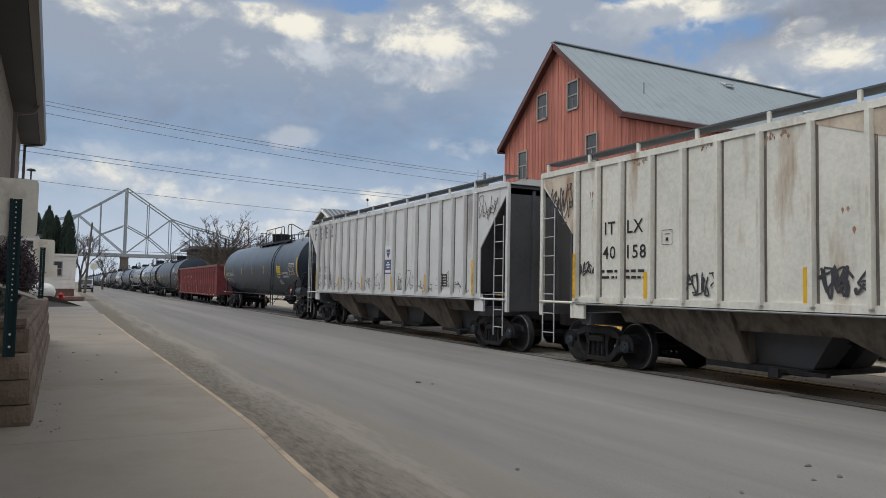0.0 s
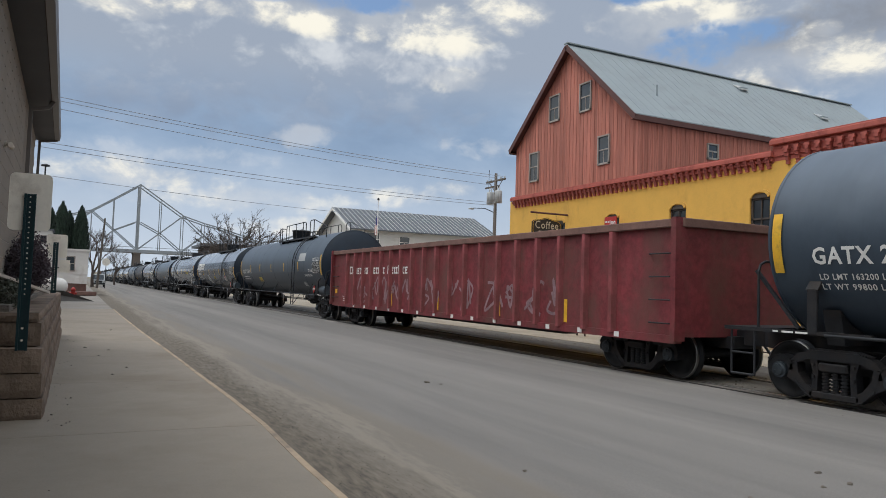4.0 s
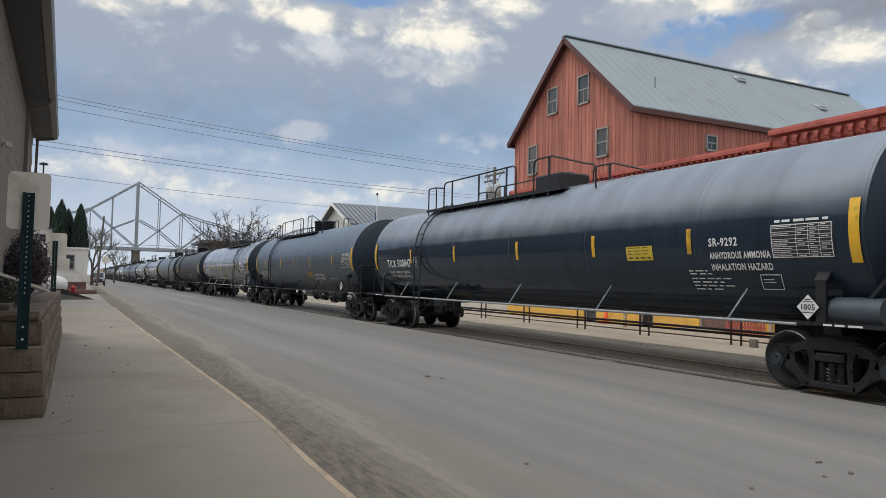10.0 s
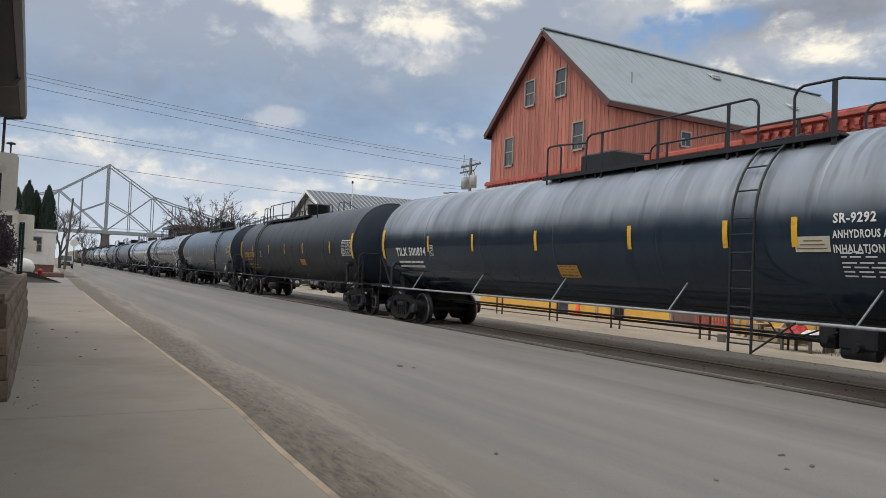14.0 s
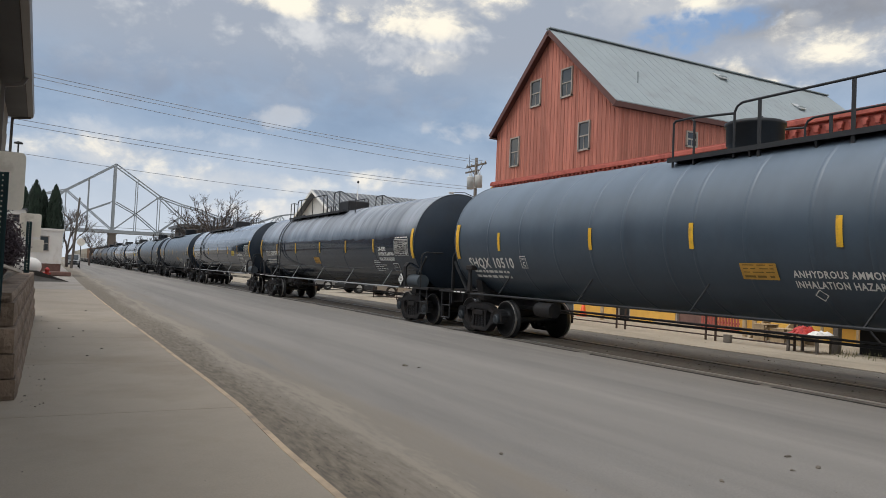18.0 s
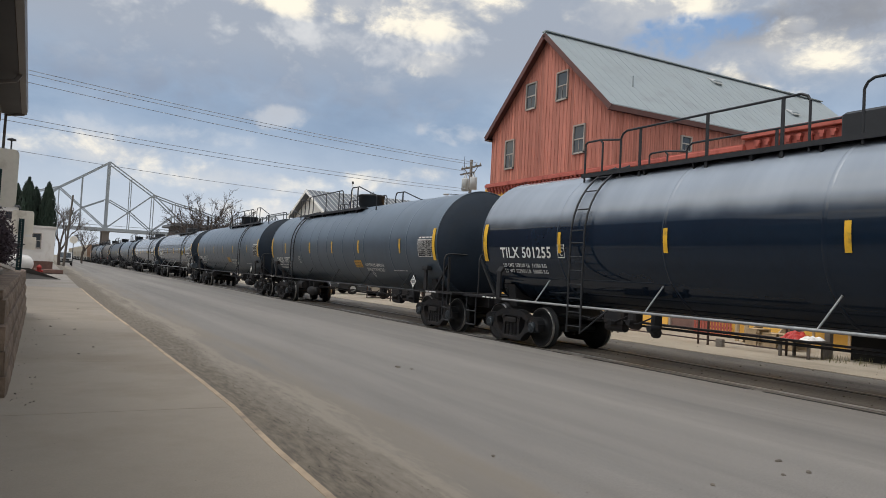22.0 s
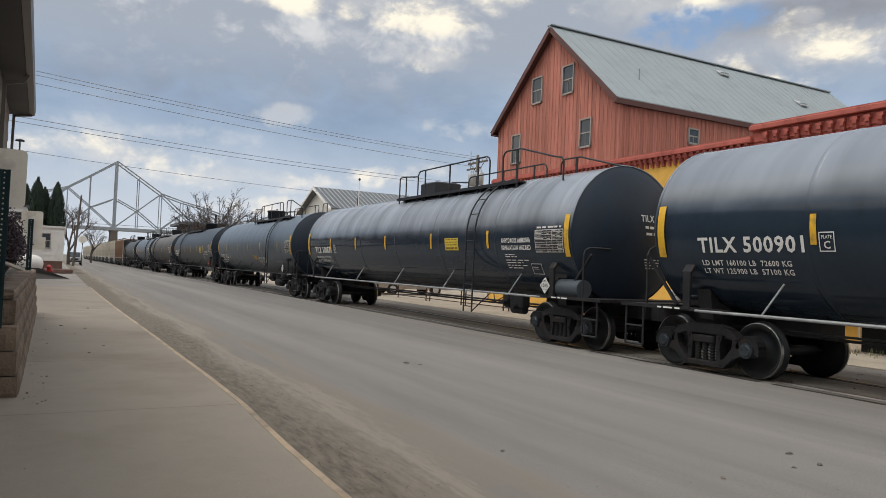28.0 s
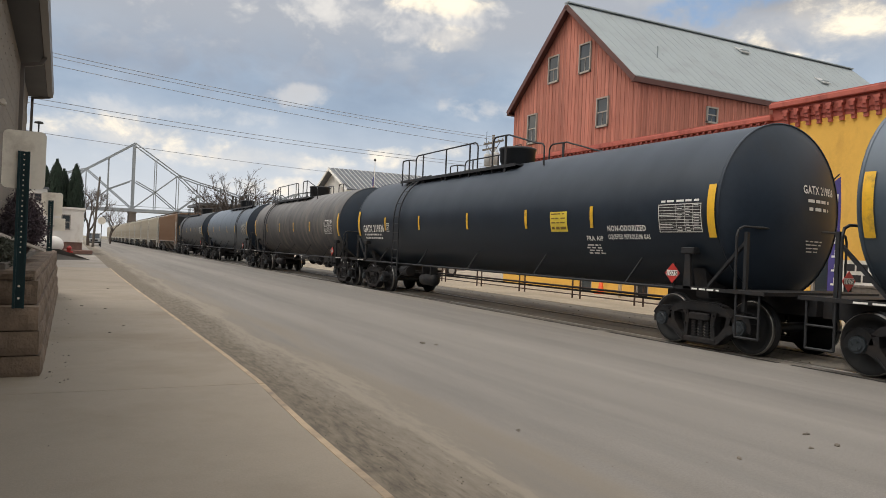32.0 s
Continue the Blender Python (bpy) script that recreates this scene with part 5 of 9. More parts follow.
for x, y, h in ((18.9, 22.0, 1.1), (18.9, 15.4, 1.2), (18.9, 15.05, 1.2)):
    thing("bollard", Shape().turned_z([(0, 0.07), (h - 0.04, 0.07), (h, 0.03), (h + 0.005, 0)], x, y, 12), M_TAN, "tan wooden bollard on the apron", "bollard", "bollards before the shop")
stairs = empty("wooden_steps", (18.6, 14.0, 0), "weathered wooden steps beside a low deck", "steps")
for i in range(3):
    part("tread", Shape().box(0.30 * i, 0.30 * i + 0.32, 0, 1.0, 0.15 + 0.17 * i, 0.19 + 0.17 * i), M_TAN, stairs)
for y in (0.02, 0.95):
    part("stringer", Shape().prism([(-0.05, 0), (0.9, 0.0), (0.9, 0.52), (0.6, 0.52)], "y", y, y + 0.05), M_TAN, stairs)
deck = empty("loading_deck", (0, 0, 0), "low dark loading deck beside the apron", "deck")
for k in range(6):
    part("deck_board", Shape().box(16.8 + 0.62 * k, 17.40 + 0.62 * k, 3.0, 11.3, 1.06, 1.11, 0.006), M_WOODPOLE, deck)
part("rim_joist", Shape().box(16.82, 16.87, 3.0, 11.28, 0.86, 1.055).box(16.82, 20.4, 11.23, 11.28, 0.86, 1.055), M_WOODPOLE, deck)
# black box paints the shade of the open space under the deck
part("skirt", Shape().box(17.5, 20.4, 3.1, 10.9, 0.0, 1.055), M_HOLE, deck, "black box standing in for shade under the deck")
for k in range(6):
    part("deck_post", Shape().box(16.88, 17.02, 11.05 - 1.6 * k, 11.19 - 1.6 * k, 0.0, 1.055), M_WOODPOLE, deck)
bench = empty("low_bench", (16.35, 11.4, 0), "low weathered plank bench at the end of the deck", "bench")
part("seat", Shape().box(-0.36, 0.36, -0.45, 0.50, 0.41, 0.45, 0.006), M_WOODPOLE, bench)
for u in (-0.30, 0.24):
    for v in (-0.38, 0.38):
        part("leg", Shape().box(u, u + 0.06, v, v + 0.06, 0, 0.41), M_WOODPOLE, bench)
wq = random.Random(91)
wd = Shape()
for _ in range(420):
    wx, wy, wh = wq.uniform(16.0, 17.3), wq.uniform(5.0, 11.2), wq.uniform(0.05, 0.20)
    wa = wq.uniform(0, 6.283)
    du, dv = 0.008 * math.cos(wa), 0.008 * math.sin(wa)
    wd.add([(wx - du, wy - dv, 0.0), (wx + du, wy + dv, 0.0), (wx + wq.uniform(-0.06, 0.06), wy + wq.uniform(-0.06, 0.06), wh)], [(0, 1, 2)])
tagged(part("weeds", wd, M_WEED, None), "thin dry weeds along the foot of the deck", "weeds", kind="stuff")
tarp = empty("folded_tarp", (16.35, 11.35, 0.45), "red and white folded tarp lying on a low deck", "tarp")
for name_, mm, y0_, y1_, h_, sd in (("red_fold", M_REDPAINT, 0.45, -0.02, 0.20, 3), ("white_fold", M_WHITE, -0.03, -0.36, 0.11, 4)):
    tq = random.Random(sd)
    nx, ny = 9, 9
    up = [[h_ * (1 - abs(2 * a / nx - 1) ** 4) * (1 - abs(2 * b / ny - 1) ** 4) * tq.uniform(0.45, 1.0) for b in range(ny + 1)] for a in range(nx + 1)]
    vs = [(-0.32 + 0.64 * a / nx + tq.uniform(-0.03, 0.03), y0_ + (y1_ - y0_) * b / ny + tq.uniform(-0.02, 0.02), up[a][b]) for a in range(nx + 1) for b in range(ny + 1)]
    part(name_, Shape().add(vs, [(a * (ny + 1) + b, (a + 1) * (ny + 1) + b, (a + 1) * (ny + 1) + b + 1, a * (ny + 1) + b + 1) for a in range(nx) for b in range(ny)]), mm, tarp)
for y, w, h in ((13.35, 0.42, 0.42), (12.8, 0.5, 0.42), (13.95, 0.36, 0.5)):
    crate = empty("wooden_crate", (18.0, y, 0), "weathered tan wooden crate on the apron", "crate", "crates before the shop")
    for k in range(3):
        for x0 in (-0.3, 0.275):
            part("slat", Shape().box(x0, x0 + 0.025, -w / 2, w / 2, 0.02 + h / 3 * k, 0.02 + h / 3 * k + h * 0.28), M_TAN, crate)
    part("lid", Shape().box(-0.31, 0.31, -w / 2 - 0.01, w / 2 + 0.01, h - 0.02, h), M_TAN, crate)
    for sx in (-0.27, 0.27):
        for sy in (-w / 2 + 0.02, w / 2 - 0.02):
            part("corner_post", Shape().box(sx - 0.02, sx + 0.02, sy - 0.02, sy + 0.02, 0, h - 0.02), M_TAN, crate)

# ---- off-white house with a metal roof further on ----
HX, HY0, HY1, HZ, HA = 30.0, 84.4, 97.6, 8.6, 11.4
house = empty("siding_house", (0, 0, 0), "off-white sided two-storey house with a ribbed grey metal roof", "house")
HYM = 0.5 * (HY0 + HY1)
part("wall", Shape().prism([(HY0, 0), (HY1, 0), (HY1, HZ), (HYM, HA), (HY0, HZ)], "x", HX, HX + 19.5), M_OFFWHITE, house)
for i in range(26):
    z = 2.2 + 0.25 * i
    part("siding_lap", Shape().box(HX - 0.02, HX + 0.0, HY0, HY1, z, z + 0.03).box(HX - 0.02, HX + 19.5, HY0 - 0.02, HY0, z, z + 0.03), M_OFFWHITE, house)
hr = (HA - HZ) / (HYM - HY0)
for sg, ye in ((-1, HY0), (1, HY1)):
    yo, zo = ye + sg * 0.8, HZ - hr * 0.8
    s = Shape().add([(x, yy, zz) for x in (HX - 0.9, HX + 20.2) for yy, zz in ((yo, zo + 0.05), (HYM, HA + 0.05), (HYM, HA + 0.2), (yo, zo + 0.2))], [(0, 1, 2, 3), (4, 7, 6, 5), (0, 4, 5, 1), (2, 6, 7, 3), (0, 3, 7, 4), (1, 5, 6, 2)])
    rp = part("roof", s, M_GREYROOF, house)
    for i in range(34):
        x = HX - 0.85 + 0.62 * i
        part("seam", Shape().beam((x, yo, zo + 0.23), (x, HYM, HA + 0.23), 0.06, 0.08), M_TRANSF, rp)
    part("barge_board", Shape().beam((HX - 0.9, yo, zo + 0.02), (HX - 0.9, HYM, HA + 0.02), 0.08, 0.3), M_WHITE, house)
for xa, xb, za, zb in ((31.5, 33.2, 6.5, 8.1), (36.0, 37.3, 6.4, 7.8), (43.0, 44.3, 6.4, 7.8)):
    sash_window(house, "y", HY0 - 0.01, xa, xb, za, zb, M_WHITE)
for ya, yb in ((93.3, 93.9), (90.2, 90.8)):
    sash_window(house, "x", HX - 0.01, ya, yb, 6.5, 7.9, M_WINFRAME)

# ---- utility pole, wires, flag ----
pole = empty("utility_pole", (29.0, 49.2, 0), "weathered wooden utility pole with transformers and a crossarm", "utility pole")
part("shaft", Shape().turned_z([(0, 0.17), (10.7, 0.11), (10.72, 0)], 0, 0, 12), M_WOODPOLE, pole)
part("crossarm", Shape().box(-0.06, 0.06, -1.45, 1.45, 10.05, 10.18), M_WOODPOLE, pole)
part("lower_arm", Shape().box(-0.06, 0.06, -0.4, 1.6, 9.62, 9.74), M_WOODPOLE, pole)
for k in (-1, 1):
    part("brace", Shape().beam((0, 0.1 * k, 9.3), (0, 1.0 * k, 10.05), 0.03, 0.05), M_WOODPOLE, pole)
for y in (-1.35, -0.75, 0.75, 1.35):
    part("insulator", Shape().turned_z([(10.18, 0.03), (10.25, 0.06), (10.32, 0.05), (10.36, 0.0)], 0, y, 8), M_TRANSF, pole)
for y in (-0.62, 0.62):
    tr = part("transformer", Shape().turned_z([(8.3, 0.0), (8.3, 0.29), (9.2, 0.29), (9.27, 0.24), (9.30, 0)], -0.1, y, 16), M_TRANSF, pole, "grey pole transformer")
    for k in (-0.15, 0.15):
        part("bushing", Shape().turned_z([(9.3, 0.05), (9.6, 0.03), (9.62, 0)], -0.1, y + k, 8), M_TRANSF, tr)
part("lamp_arm", Shape().pipe([(0, 0.1, 7.6), (-0.5, 0.7, 7.95), (-1.2, 1.5, 8.0)], 0.03), M_PIPE, pole)
part("lamp_head", Shape().box(-1.5, -1.1, 1.35, 1.65, 7.88, 8.0, 0.03), M_TRANSF, pole)
part("pole_gin", Shape().rod((0.3, 1.6, 9.74), (0.3, 1.6, 11.2), 0.02, 6), M_PIPE, pole)


def wire(p, q_, sag, r, label="thin dark overhead cable crossing the street"):
    p, q_ = Vector(p), Vector(q_)
    pts = [p.lerp(q_, i / 24) - Vector((0, 0, sag * 4 * (i / 24) * (1 - i / 24))) for i in range(25)]
    return thing("overhead_cable", Shape().pipe(pts, r, 5), M_CABLE, label, "cable", "overhead cables")


for dy, zl, zr, sag in ((0.0, 11.2, 10.35, 0.55), (0.7, 11.15, 10.3, 0.55), (1.6, 10.95, 9.85, 0.5)):
    wire((-14, 38.0 + dy, zl), (29.0, 48.2 + dy, zr), sag, 0.017)
for dy, zl, zr in ((0.0, 8.75, 8.35), (0.5, 8.55, 8.2)):
    wire((-14, 38.3 + dy, zl), (29.0, 49.0 + dy, zr), 0.55, 0.016)
wire((-14, 39, 7.2), (30.5, 62, 7.95), 0.5, 0.015)
pole2 = empty("utility_pole", (-14.2, 38.4, 0), "weathered wooden utility pole behind the block building", "utility pole")
part("shaft", Shape().turned_z([(0, 0.17), (11.2, 0.11), (11.22, 0)], 0, 0, 12), M_WOODPOLE, pole2)
part("crossarm", Shape().box(-0.06, 0.06, -1.2, 2.0, 10.1, 10.24), M_WOODPOLE, pole2)
fp = empty("flagpole", (25.0, 64.1, 0), "slim white flagpole with a striped flag hanging limp", "flagpole")
part("shaft", Shape().rod((0, 0, 0), (0, 0, 9.6), 0.06, 8, 0.03), M_WHITE, fp)
part("finial", Shape().turned_z([(9.6, 0.0), (9.64, 0.1), (9.74, 0.12), (9.84, 0.08), (9.88, 0)], 0, 0, 8), M_PIPE, fp)
s, s2 = Shape(), Shape()
for i in range(7):
    (s if i % 2 else s2).prism([(0.06 + 0.09 * i, 7.9 - 0.12 * i), (0.15 + 0.09 * i, 7.85 - 0.12 * i), (0.15 + 0.07 * i, 6.4), (0.06 + 0.07 * i, 6.35)], "x", -0.02 - 0.02 * (i % 2), 0.02)
flag = part("flag", s2, M_FLAGRED, fp, "faded striped flag")
part("white_stripes", s, M_WHITE, flag)
part("canton", Shape().prism([(0.06, 8.2), (0.4, 7.9), (0.36, 7.2), (0.06, 7.3)], "x", -0.045, -0.025), M_FLAGBLUE, flag)

# ---- cantilever truss bridge in the distance ----
BRY, BRD = 360.0, 9.0
bridge = empty("bridge", (0, 0, 0), "grey steel cantilever truss bridge on a stone pier", "bridge")
top = [(-50, 14.5), (-32, 19.5), (-13, 26.2), (4.1, 31.2), (13.1, 37.2), (23.6, 44.4), (33.1, 38.0), (43.0, 31.3), (52.6, 28.4), (62, 26.3), (71, 23.5), (80, 20.8), (90, 22.5), (100, 26.8), (110, 28.6), (122, 28.8), (134, 26.5), (146, 20)]
deckz = 14.0
for k in (0, 1):
    y = BRY + BRD * k
    for a, b in zip(top, top[1:]):
        part("top_chord", Shape().beam((a[0], y, a[1]), (b[0], y, b[1]), 0.45, 0.5), M_BRIDGE, bridge)
    for i, (x, z) in enumerate(top):
        w = 0.85 if abs(x - 23.6) < 1 else 0.36
        if i not in (0, 17):
            part("vertical", Shape().beam((x, y, deckz), (x, y, z), w, w * 0.8), M_BRIDGE, bridge)
    for a, b in (((4.1, 31.2), (23.6, deckz + 0.4)), ((13.4, 22.9), (4.1, deckz + 0.3)), ((13.4, 22.9), (22.6, 27.2)), ((43.0, 31.3), (23.6, deckz + 0.4)), ((33.2, 22.5), (43, deckz + 0.4)), ((33.2, 22.5), (24.4, 27.2)),
                 ((43, 31.3), (62, deckz + 0.4)), ((52.6, 22.4), (43, deckz + 0.4)), ((4.1, 31.2), (-13, deckz + 0.4)), ((62, 26.3), (80, deckz + 0.4)), ((80, 20.8), (71, deckz + 0.3)), ((80, 20.8), (90, deckz)), ((100, 26.8), (90, deckz)), ((100, 26.8), (110, deckz)), ((122, 28.8), (110, deckz)), ((-32, 19.5), (-13, deckz))):
        part("diagonal", Shape().beam((a[0], y, a[1]), (b[0], y, b[1]), 0.4, 0.45), M_BRIDGE, bridge)
part("deck", Shape().box(-90, 200, BRY - 0.5, BRY + BRD + 0.5, deckz - 0.9, deckz + 0.5), M_BRIDGE, bridge)
part("deck_rail", Shape().box(-90, 200, BRY - 0.5, BRY - 0.4, deckz + 1.5, deckz + 1.7), M_BRIDGE, bridge)
for x in (23.6,):
    part("pier", Shape().prism([(x - 1.9, -1), (x + 1.9, -1), (x + 1.4, deckz - 1.4), (x - 1.4, deckz - 1.4)], "y", BRY - 1, BRY + BRD + 1), M_PIER, bridge)
    part("pier_cap", Shape().box(x - 1.7, x + 1.7, BRY - 1.4, BRY + BRD + 1.4, deckz - 1.5, deckz - 0.9), M_PIER, bridge)


# ---- trees ----
def bare_tree(x, y, h, spread, seed, thick, label, depth=6, z0=0.0):
    """A leafless tree: tapered trunk, limbs and many fine twigs."""
    t = empty("bare_tree", (x, y, z0), label, "tree", "bare trees")
    q = random.Random(seed)
    tr, tw = Shape(), Shape()

    def grow(p, d, length, r, lvl):
        e = p + d * length
        m = p + d * (length * 0.5) + Vector((q.uniform(-1, 1), q.uniform(-1, 1), 0)) * length * 0.06
        s_ = tr if lvl < 2 else tw
        n = 7 if lvl < 2 else 3
        s_.rod(p, m, r, n, r * 0.85, False).rod(m, e, r * 0.85, n, r * 0.68, False)
        if lvl >= depth:
            return
        for _ in range(3 if lvl < 2 else 2 + (q.random() < 0.45)):
            a, lean = q.uniform(0, 6.283), q.uniform(0.3, 0.8)
            side = Vector((math.cos(a), math.sin(a), 0)) * spread
            nd = (d * 0.95 + side * lean + Vector((0, 0, q.uniform(0.0, 0.3)))).normalized()
            grow(p.lerp(e, q.uniform(0.55, 1.0)), nd, length * q.uniform(0.66, 0.92), max(r * 0.62, thick * 0.075), lvl + 1)

    grow(Vector((0, 0, 0)), Vector((0, 0, 1)), h * 0.235, thick, 0)
    part("trunk", tr, M_BARE, t)
    part("crown", tw, M_BARE, t)
    return t


def dome_tree(x, y, h, r, seed, label):
    """A leafless tree forking low into long limbs that fan out to a rounded dome of twigs."""
    t = empty("bare_tree", (x, y, 0.0), label, "tree", "bare trees")
    q = random.Random(seed)
    fork = Vector((0, 0, h * 0.30))
    part("trunk", Shape().rod((0, 0, 0), fork, 0.30, 9, 0.24, False), M_BARE, t)
    tw = Shape()

    def shoot(p, d, length, w, lvl):
        # a gently bowed stem with side shoots along its outer part
        pts = [p]
        for k in range(4):
            d = (d + Vector((q.uniform(-1, 1), q.uniform(-1, 1), q.uniform(-0.6, 0.6))) * 0.09).normalized()
            pts.append(pts[-1] + d * length / 4)
        for k in range(4):
            tw.rod(pts[k], pts[k + 1], w * (1 - 0.2 * k), 4 if lvl < 2 else 3, w * (0.8 - 0.2 * k) + 0.004, False)
        if lvl < 3:
            for k in range((13, 8, 4)[lvl]):
                f = q.uniform(0.25, 0.98) * 4
                a = pts[min(3, int(f))].lerp(pts[min(3, int(f)) + 1], f % 1)
                side = Vector((q.uniform(-1, 1), q.uniform(-1, 1), q.uniform(-0.7, 0.7)))
                shoot(a, (d + side * 0.75).normalized(), length * q.uniform(0.26, 0.42), w * 0.45 + 0.004, lvl + 1)

    for k in range(22):
        a, lean = 2.4 * k, 0.06 + 1.06 * ((k + 0.5) / 22) ** 0.6
        d = Vector((math.cos(a) * math.sin(lean), math.sin(a) * math.sin(lean), math.cos(lean)))
        reach = 1.0 / math.sqrt((math.sin(lean) / r) ** 2 + (math.cos(lean) / (h * 0.70)) ** 2)
        shoot(fork * q.uniform(0.8, 1.05), d, reach * q.uniform(0.84, 1.0), 0.075, 0)
    part("crown", tw, M_BARE, t, "fan of bare limbs and fine twigs")
    return t


dome_tree(19.8, 104, 10.4, 6.0, 5, "broad bare tree with an open dome of fine twigs")
low_hall = empty("flat_roof_building", (0, 0, 0), "low brown building with a flat overhanging roof behind a bare tree", "building")
part("wall", Shape().box(18.3, 26.0, 119.0, 131.0, 0, 6.95), M_DULLWALL, low_hall)
part("roof", Shape().box(17.3, 27.0, 117.8, 132.0, 6.95, 7.35), M_GREYROOF, low_hall)
part("vent", Shape().rod((23.0, 122.0, 7.3), (23.0, 122.0, 9.0), 0.16, 8), M_PIPE, low_hall)
bare_tree(14.5, 118, 8.0, 1.0, 25, 0.2, "small bare tree beside the tracks", 5)
bare_tree(2.0, 122, 12.0, 0.8, 7, 0.24, "tall bare tree beside a white building")
bare_tree(6.6, 160, 9.5, 1.0, 8, 0.2, "low bare tree far down the street", 6)
bare_tree(10.5, 190, 7.5, 1.0, 9, 0.2, "low bare tree far down the street", 5)
bare_tree(-1.0, 150, 9.0, 0.9, 19, 0.22, "bare tree behind a white building", 5)


def conifer(x, y, h, r, seed):
    t = empty("conifer", (x, y, 0), "narrow dark green columnar conifer", "tree", "row of conifers")
    q = random.Random(seed)
    part("trunk", Shape().rod((0, 0, 0), (0, 0, h * 0.8), 0.16, 7, 0.04), M_BARE, t)
    s = Shape()
    for _ in range(1500):
        u = q.random() ** 0.8
        z = 0.3 + u * (h - 0.3)
        prof = r * min(1.0, 0.6 + 1.4 * u) * (1 - u ** 5) * q.uniform(0.75, 1.12) + 0.04
        a = q.uniform(0, 6.283)
        c = Vector((prof * math.cos(a), prof * math.sin(a), z))
        n = Vector((math.cos(a), math.sin(a), 0))
        w = q.uniform(0.10, 0.24)
        tvec = Vector((-math.sin(a), math.cos(a), 0)) * w * 0.6
        upv = Vector((0, 0, w * 2.2)) + n * q.uniform(-0.05, 0.10)
        s.add([c - tvec, c + n * 0.06, c + tvec, c + upv], [(0, 1, 3), (1, 2, 3), (0, 3, 2)])
    s.turned_z([(0.4, r * 0.5), (h * 0.3, r * 0.85), (h * 0.7, r * 0.7), (h * 0.93, r * 0.25), (h * 0.97, 0.0)], 0, 0, 9)
    part("crown", s, M_CONIFER, t)
    return t


for i, (x, y, h, r) in enumerate(((-2.75, 86, 8.2, 0.72), (-1.75, 85, 8.9, 0.95), (-1.1, 86.5, 8.1, 0.8), (0.05, 85, 8.6, 0.82), (-3.6, 88, 7.6, 0.8))):
    conifer(x, y, h, r, 50 + i)

# ---- white buildings, tank and vehicles down the street ----
office = empty("white_office", (0, 0, 0), "small white sided office with a flat roof on a brown base", "building")
part("wall", Shape().box(-9.0, 0.70, 65.0, 72.0, 0.95, 3.55), M_WHITE, office)
part("roof", Shape().box(-9.1, 0.80, 64.9, 72.1, 3.55, 3.70), M_WHITE, office)
part("base", Shape().box(-8.9, 0.66, 65.05, 71.9, 0.0, 0.95), M_BROWNBRICK, office)
for i in range(8):
    part("siding_lap", Shape().box(-9.0, 0.70, 64.985, 65.0, 1.1 + 0.3 * i, 1.12 + 0.3 * i), M_WHITE, office)
sash_window(office, "y", 64.99, -0.82, -0.30, 2.0, 3.05, M_WINFRAME)
sash_window(office, "y", 64.99, -3.4, -2.6, 2.0, 3.05, M_WINFRAME)
part("step", Shape().box(-0.6, 1.4, 63.6, 65.0, 0.05, 0.35, 0.03), M_BROWNBRICK, office)
shed = empty("white_house", (0, 0, 0), "far white house with a small window", "house")
part("wall", Shape().box(-9.0, -2.44, 80.0, 84.0, 0, 5.85), M_WHITE, shed)
part("roof", Shape().box(-9.2, -2.3, 79.8, 84.2, 5.85, 6.0), M_GREYROOF, shed)
sash_window(shed, "y", 79.99, -3.4, -2.9, 4.7, 5.3, M_WINFRAME)
tank = empty("propane_tank", (-1.95, 51.6, 0), "white horizontal propane tank on short legs", "propane tank")
part("shell", Shape().turned_y([(-1.45, 0.0), (-1.42, 0.18), (-1.30, 0.38), (-1.10, 0.52), (-0.9, 0.56), (0.9, 0.56), (1.2, 0.46), (1.42, 0.18), (1.45, 0)], 0.86, 22), M_WHITE, tank)
for y in (-0.7, 0.7):
    part("leg", Shape().box(-0.3, 0.3, y - 0.06, y + 0.06, 0.05, 0.55), M_TRANSF, tank)
part("dome", Shape().turned_z([(1.36, 0.16), (1.52, 0.16), (1.55, 0.1), (1.55, 0)], 0, 0, 12), M_WHITE, tank)
tank.rotation_euler = (0, 0, radians(90))
hyd = empty("fire_hydrant", (-0.2, 51.4, 0.012), "red fire hydrant beside the lot", "fire hydrant")
part("barrel", Shape().turned_z([(0, 0.17), (0.05, 0.17), (0.06, 0.12), (0.62, 0.12), (0.64, 0.16), (0.72, 0.14), (0.82, 0.05), (0.84, 0)], 0, 0, 12), M_REDPAINT, hyd)
part("outlet", Shape().rod((-0.22, 0, 0.45), (0.22, 0, 0.45), 0.06, 8), M_REDPAINT, hyd)
s = Shape()
s.add([(-2.4, 48.2, 0.0), (1.05, 50.2, 0.0), (0.1, 50.9, 0.0), (-2.4, 50.6, 0.0), (-2.4, 49.6, 0.66), (-0.72, 49.8, 0.64), (-0.3, 50.0, 0.46), (-2.4, 50.3, 0.6)],
      [(0, 1, 6, 5, 4), (1, 2, 6), (2, 3, 7, 5, 6), (4, 5, 7), (0, 4, 7, 3), (0, 3, 2, 1)])
thing("asphalt_ramp", s, M_ASPHALT, "dark heap of asphalt sloping down to the lot", "ramp")
stop = empty("stop_sign", (3.45, 112.0, 0), "round-cornered sign seen from behind on a slim post", "street sign")
part("post", Shape().rod((0, 0, 0), (0, 0, 4.0), 0.05, 6), M_PIPE, stop)
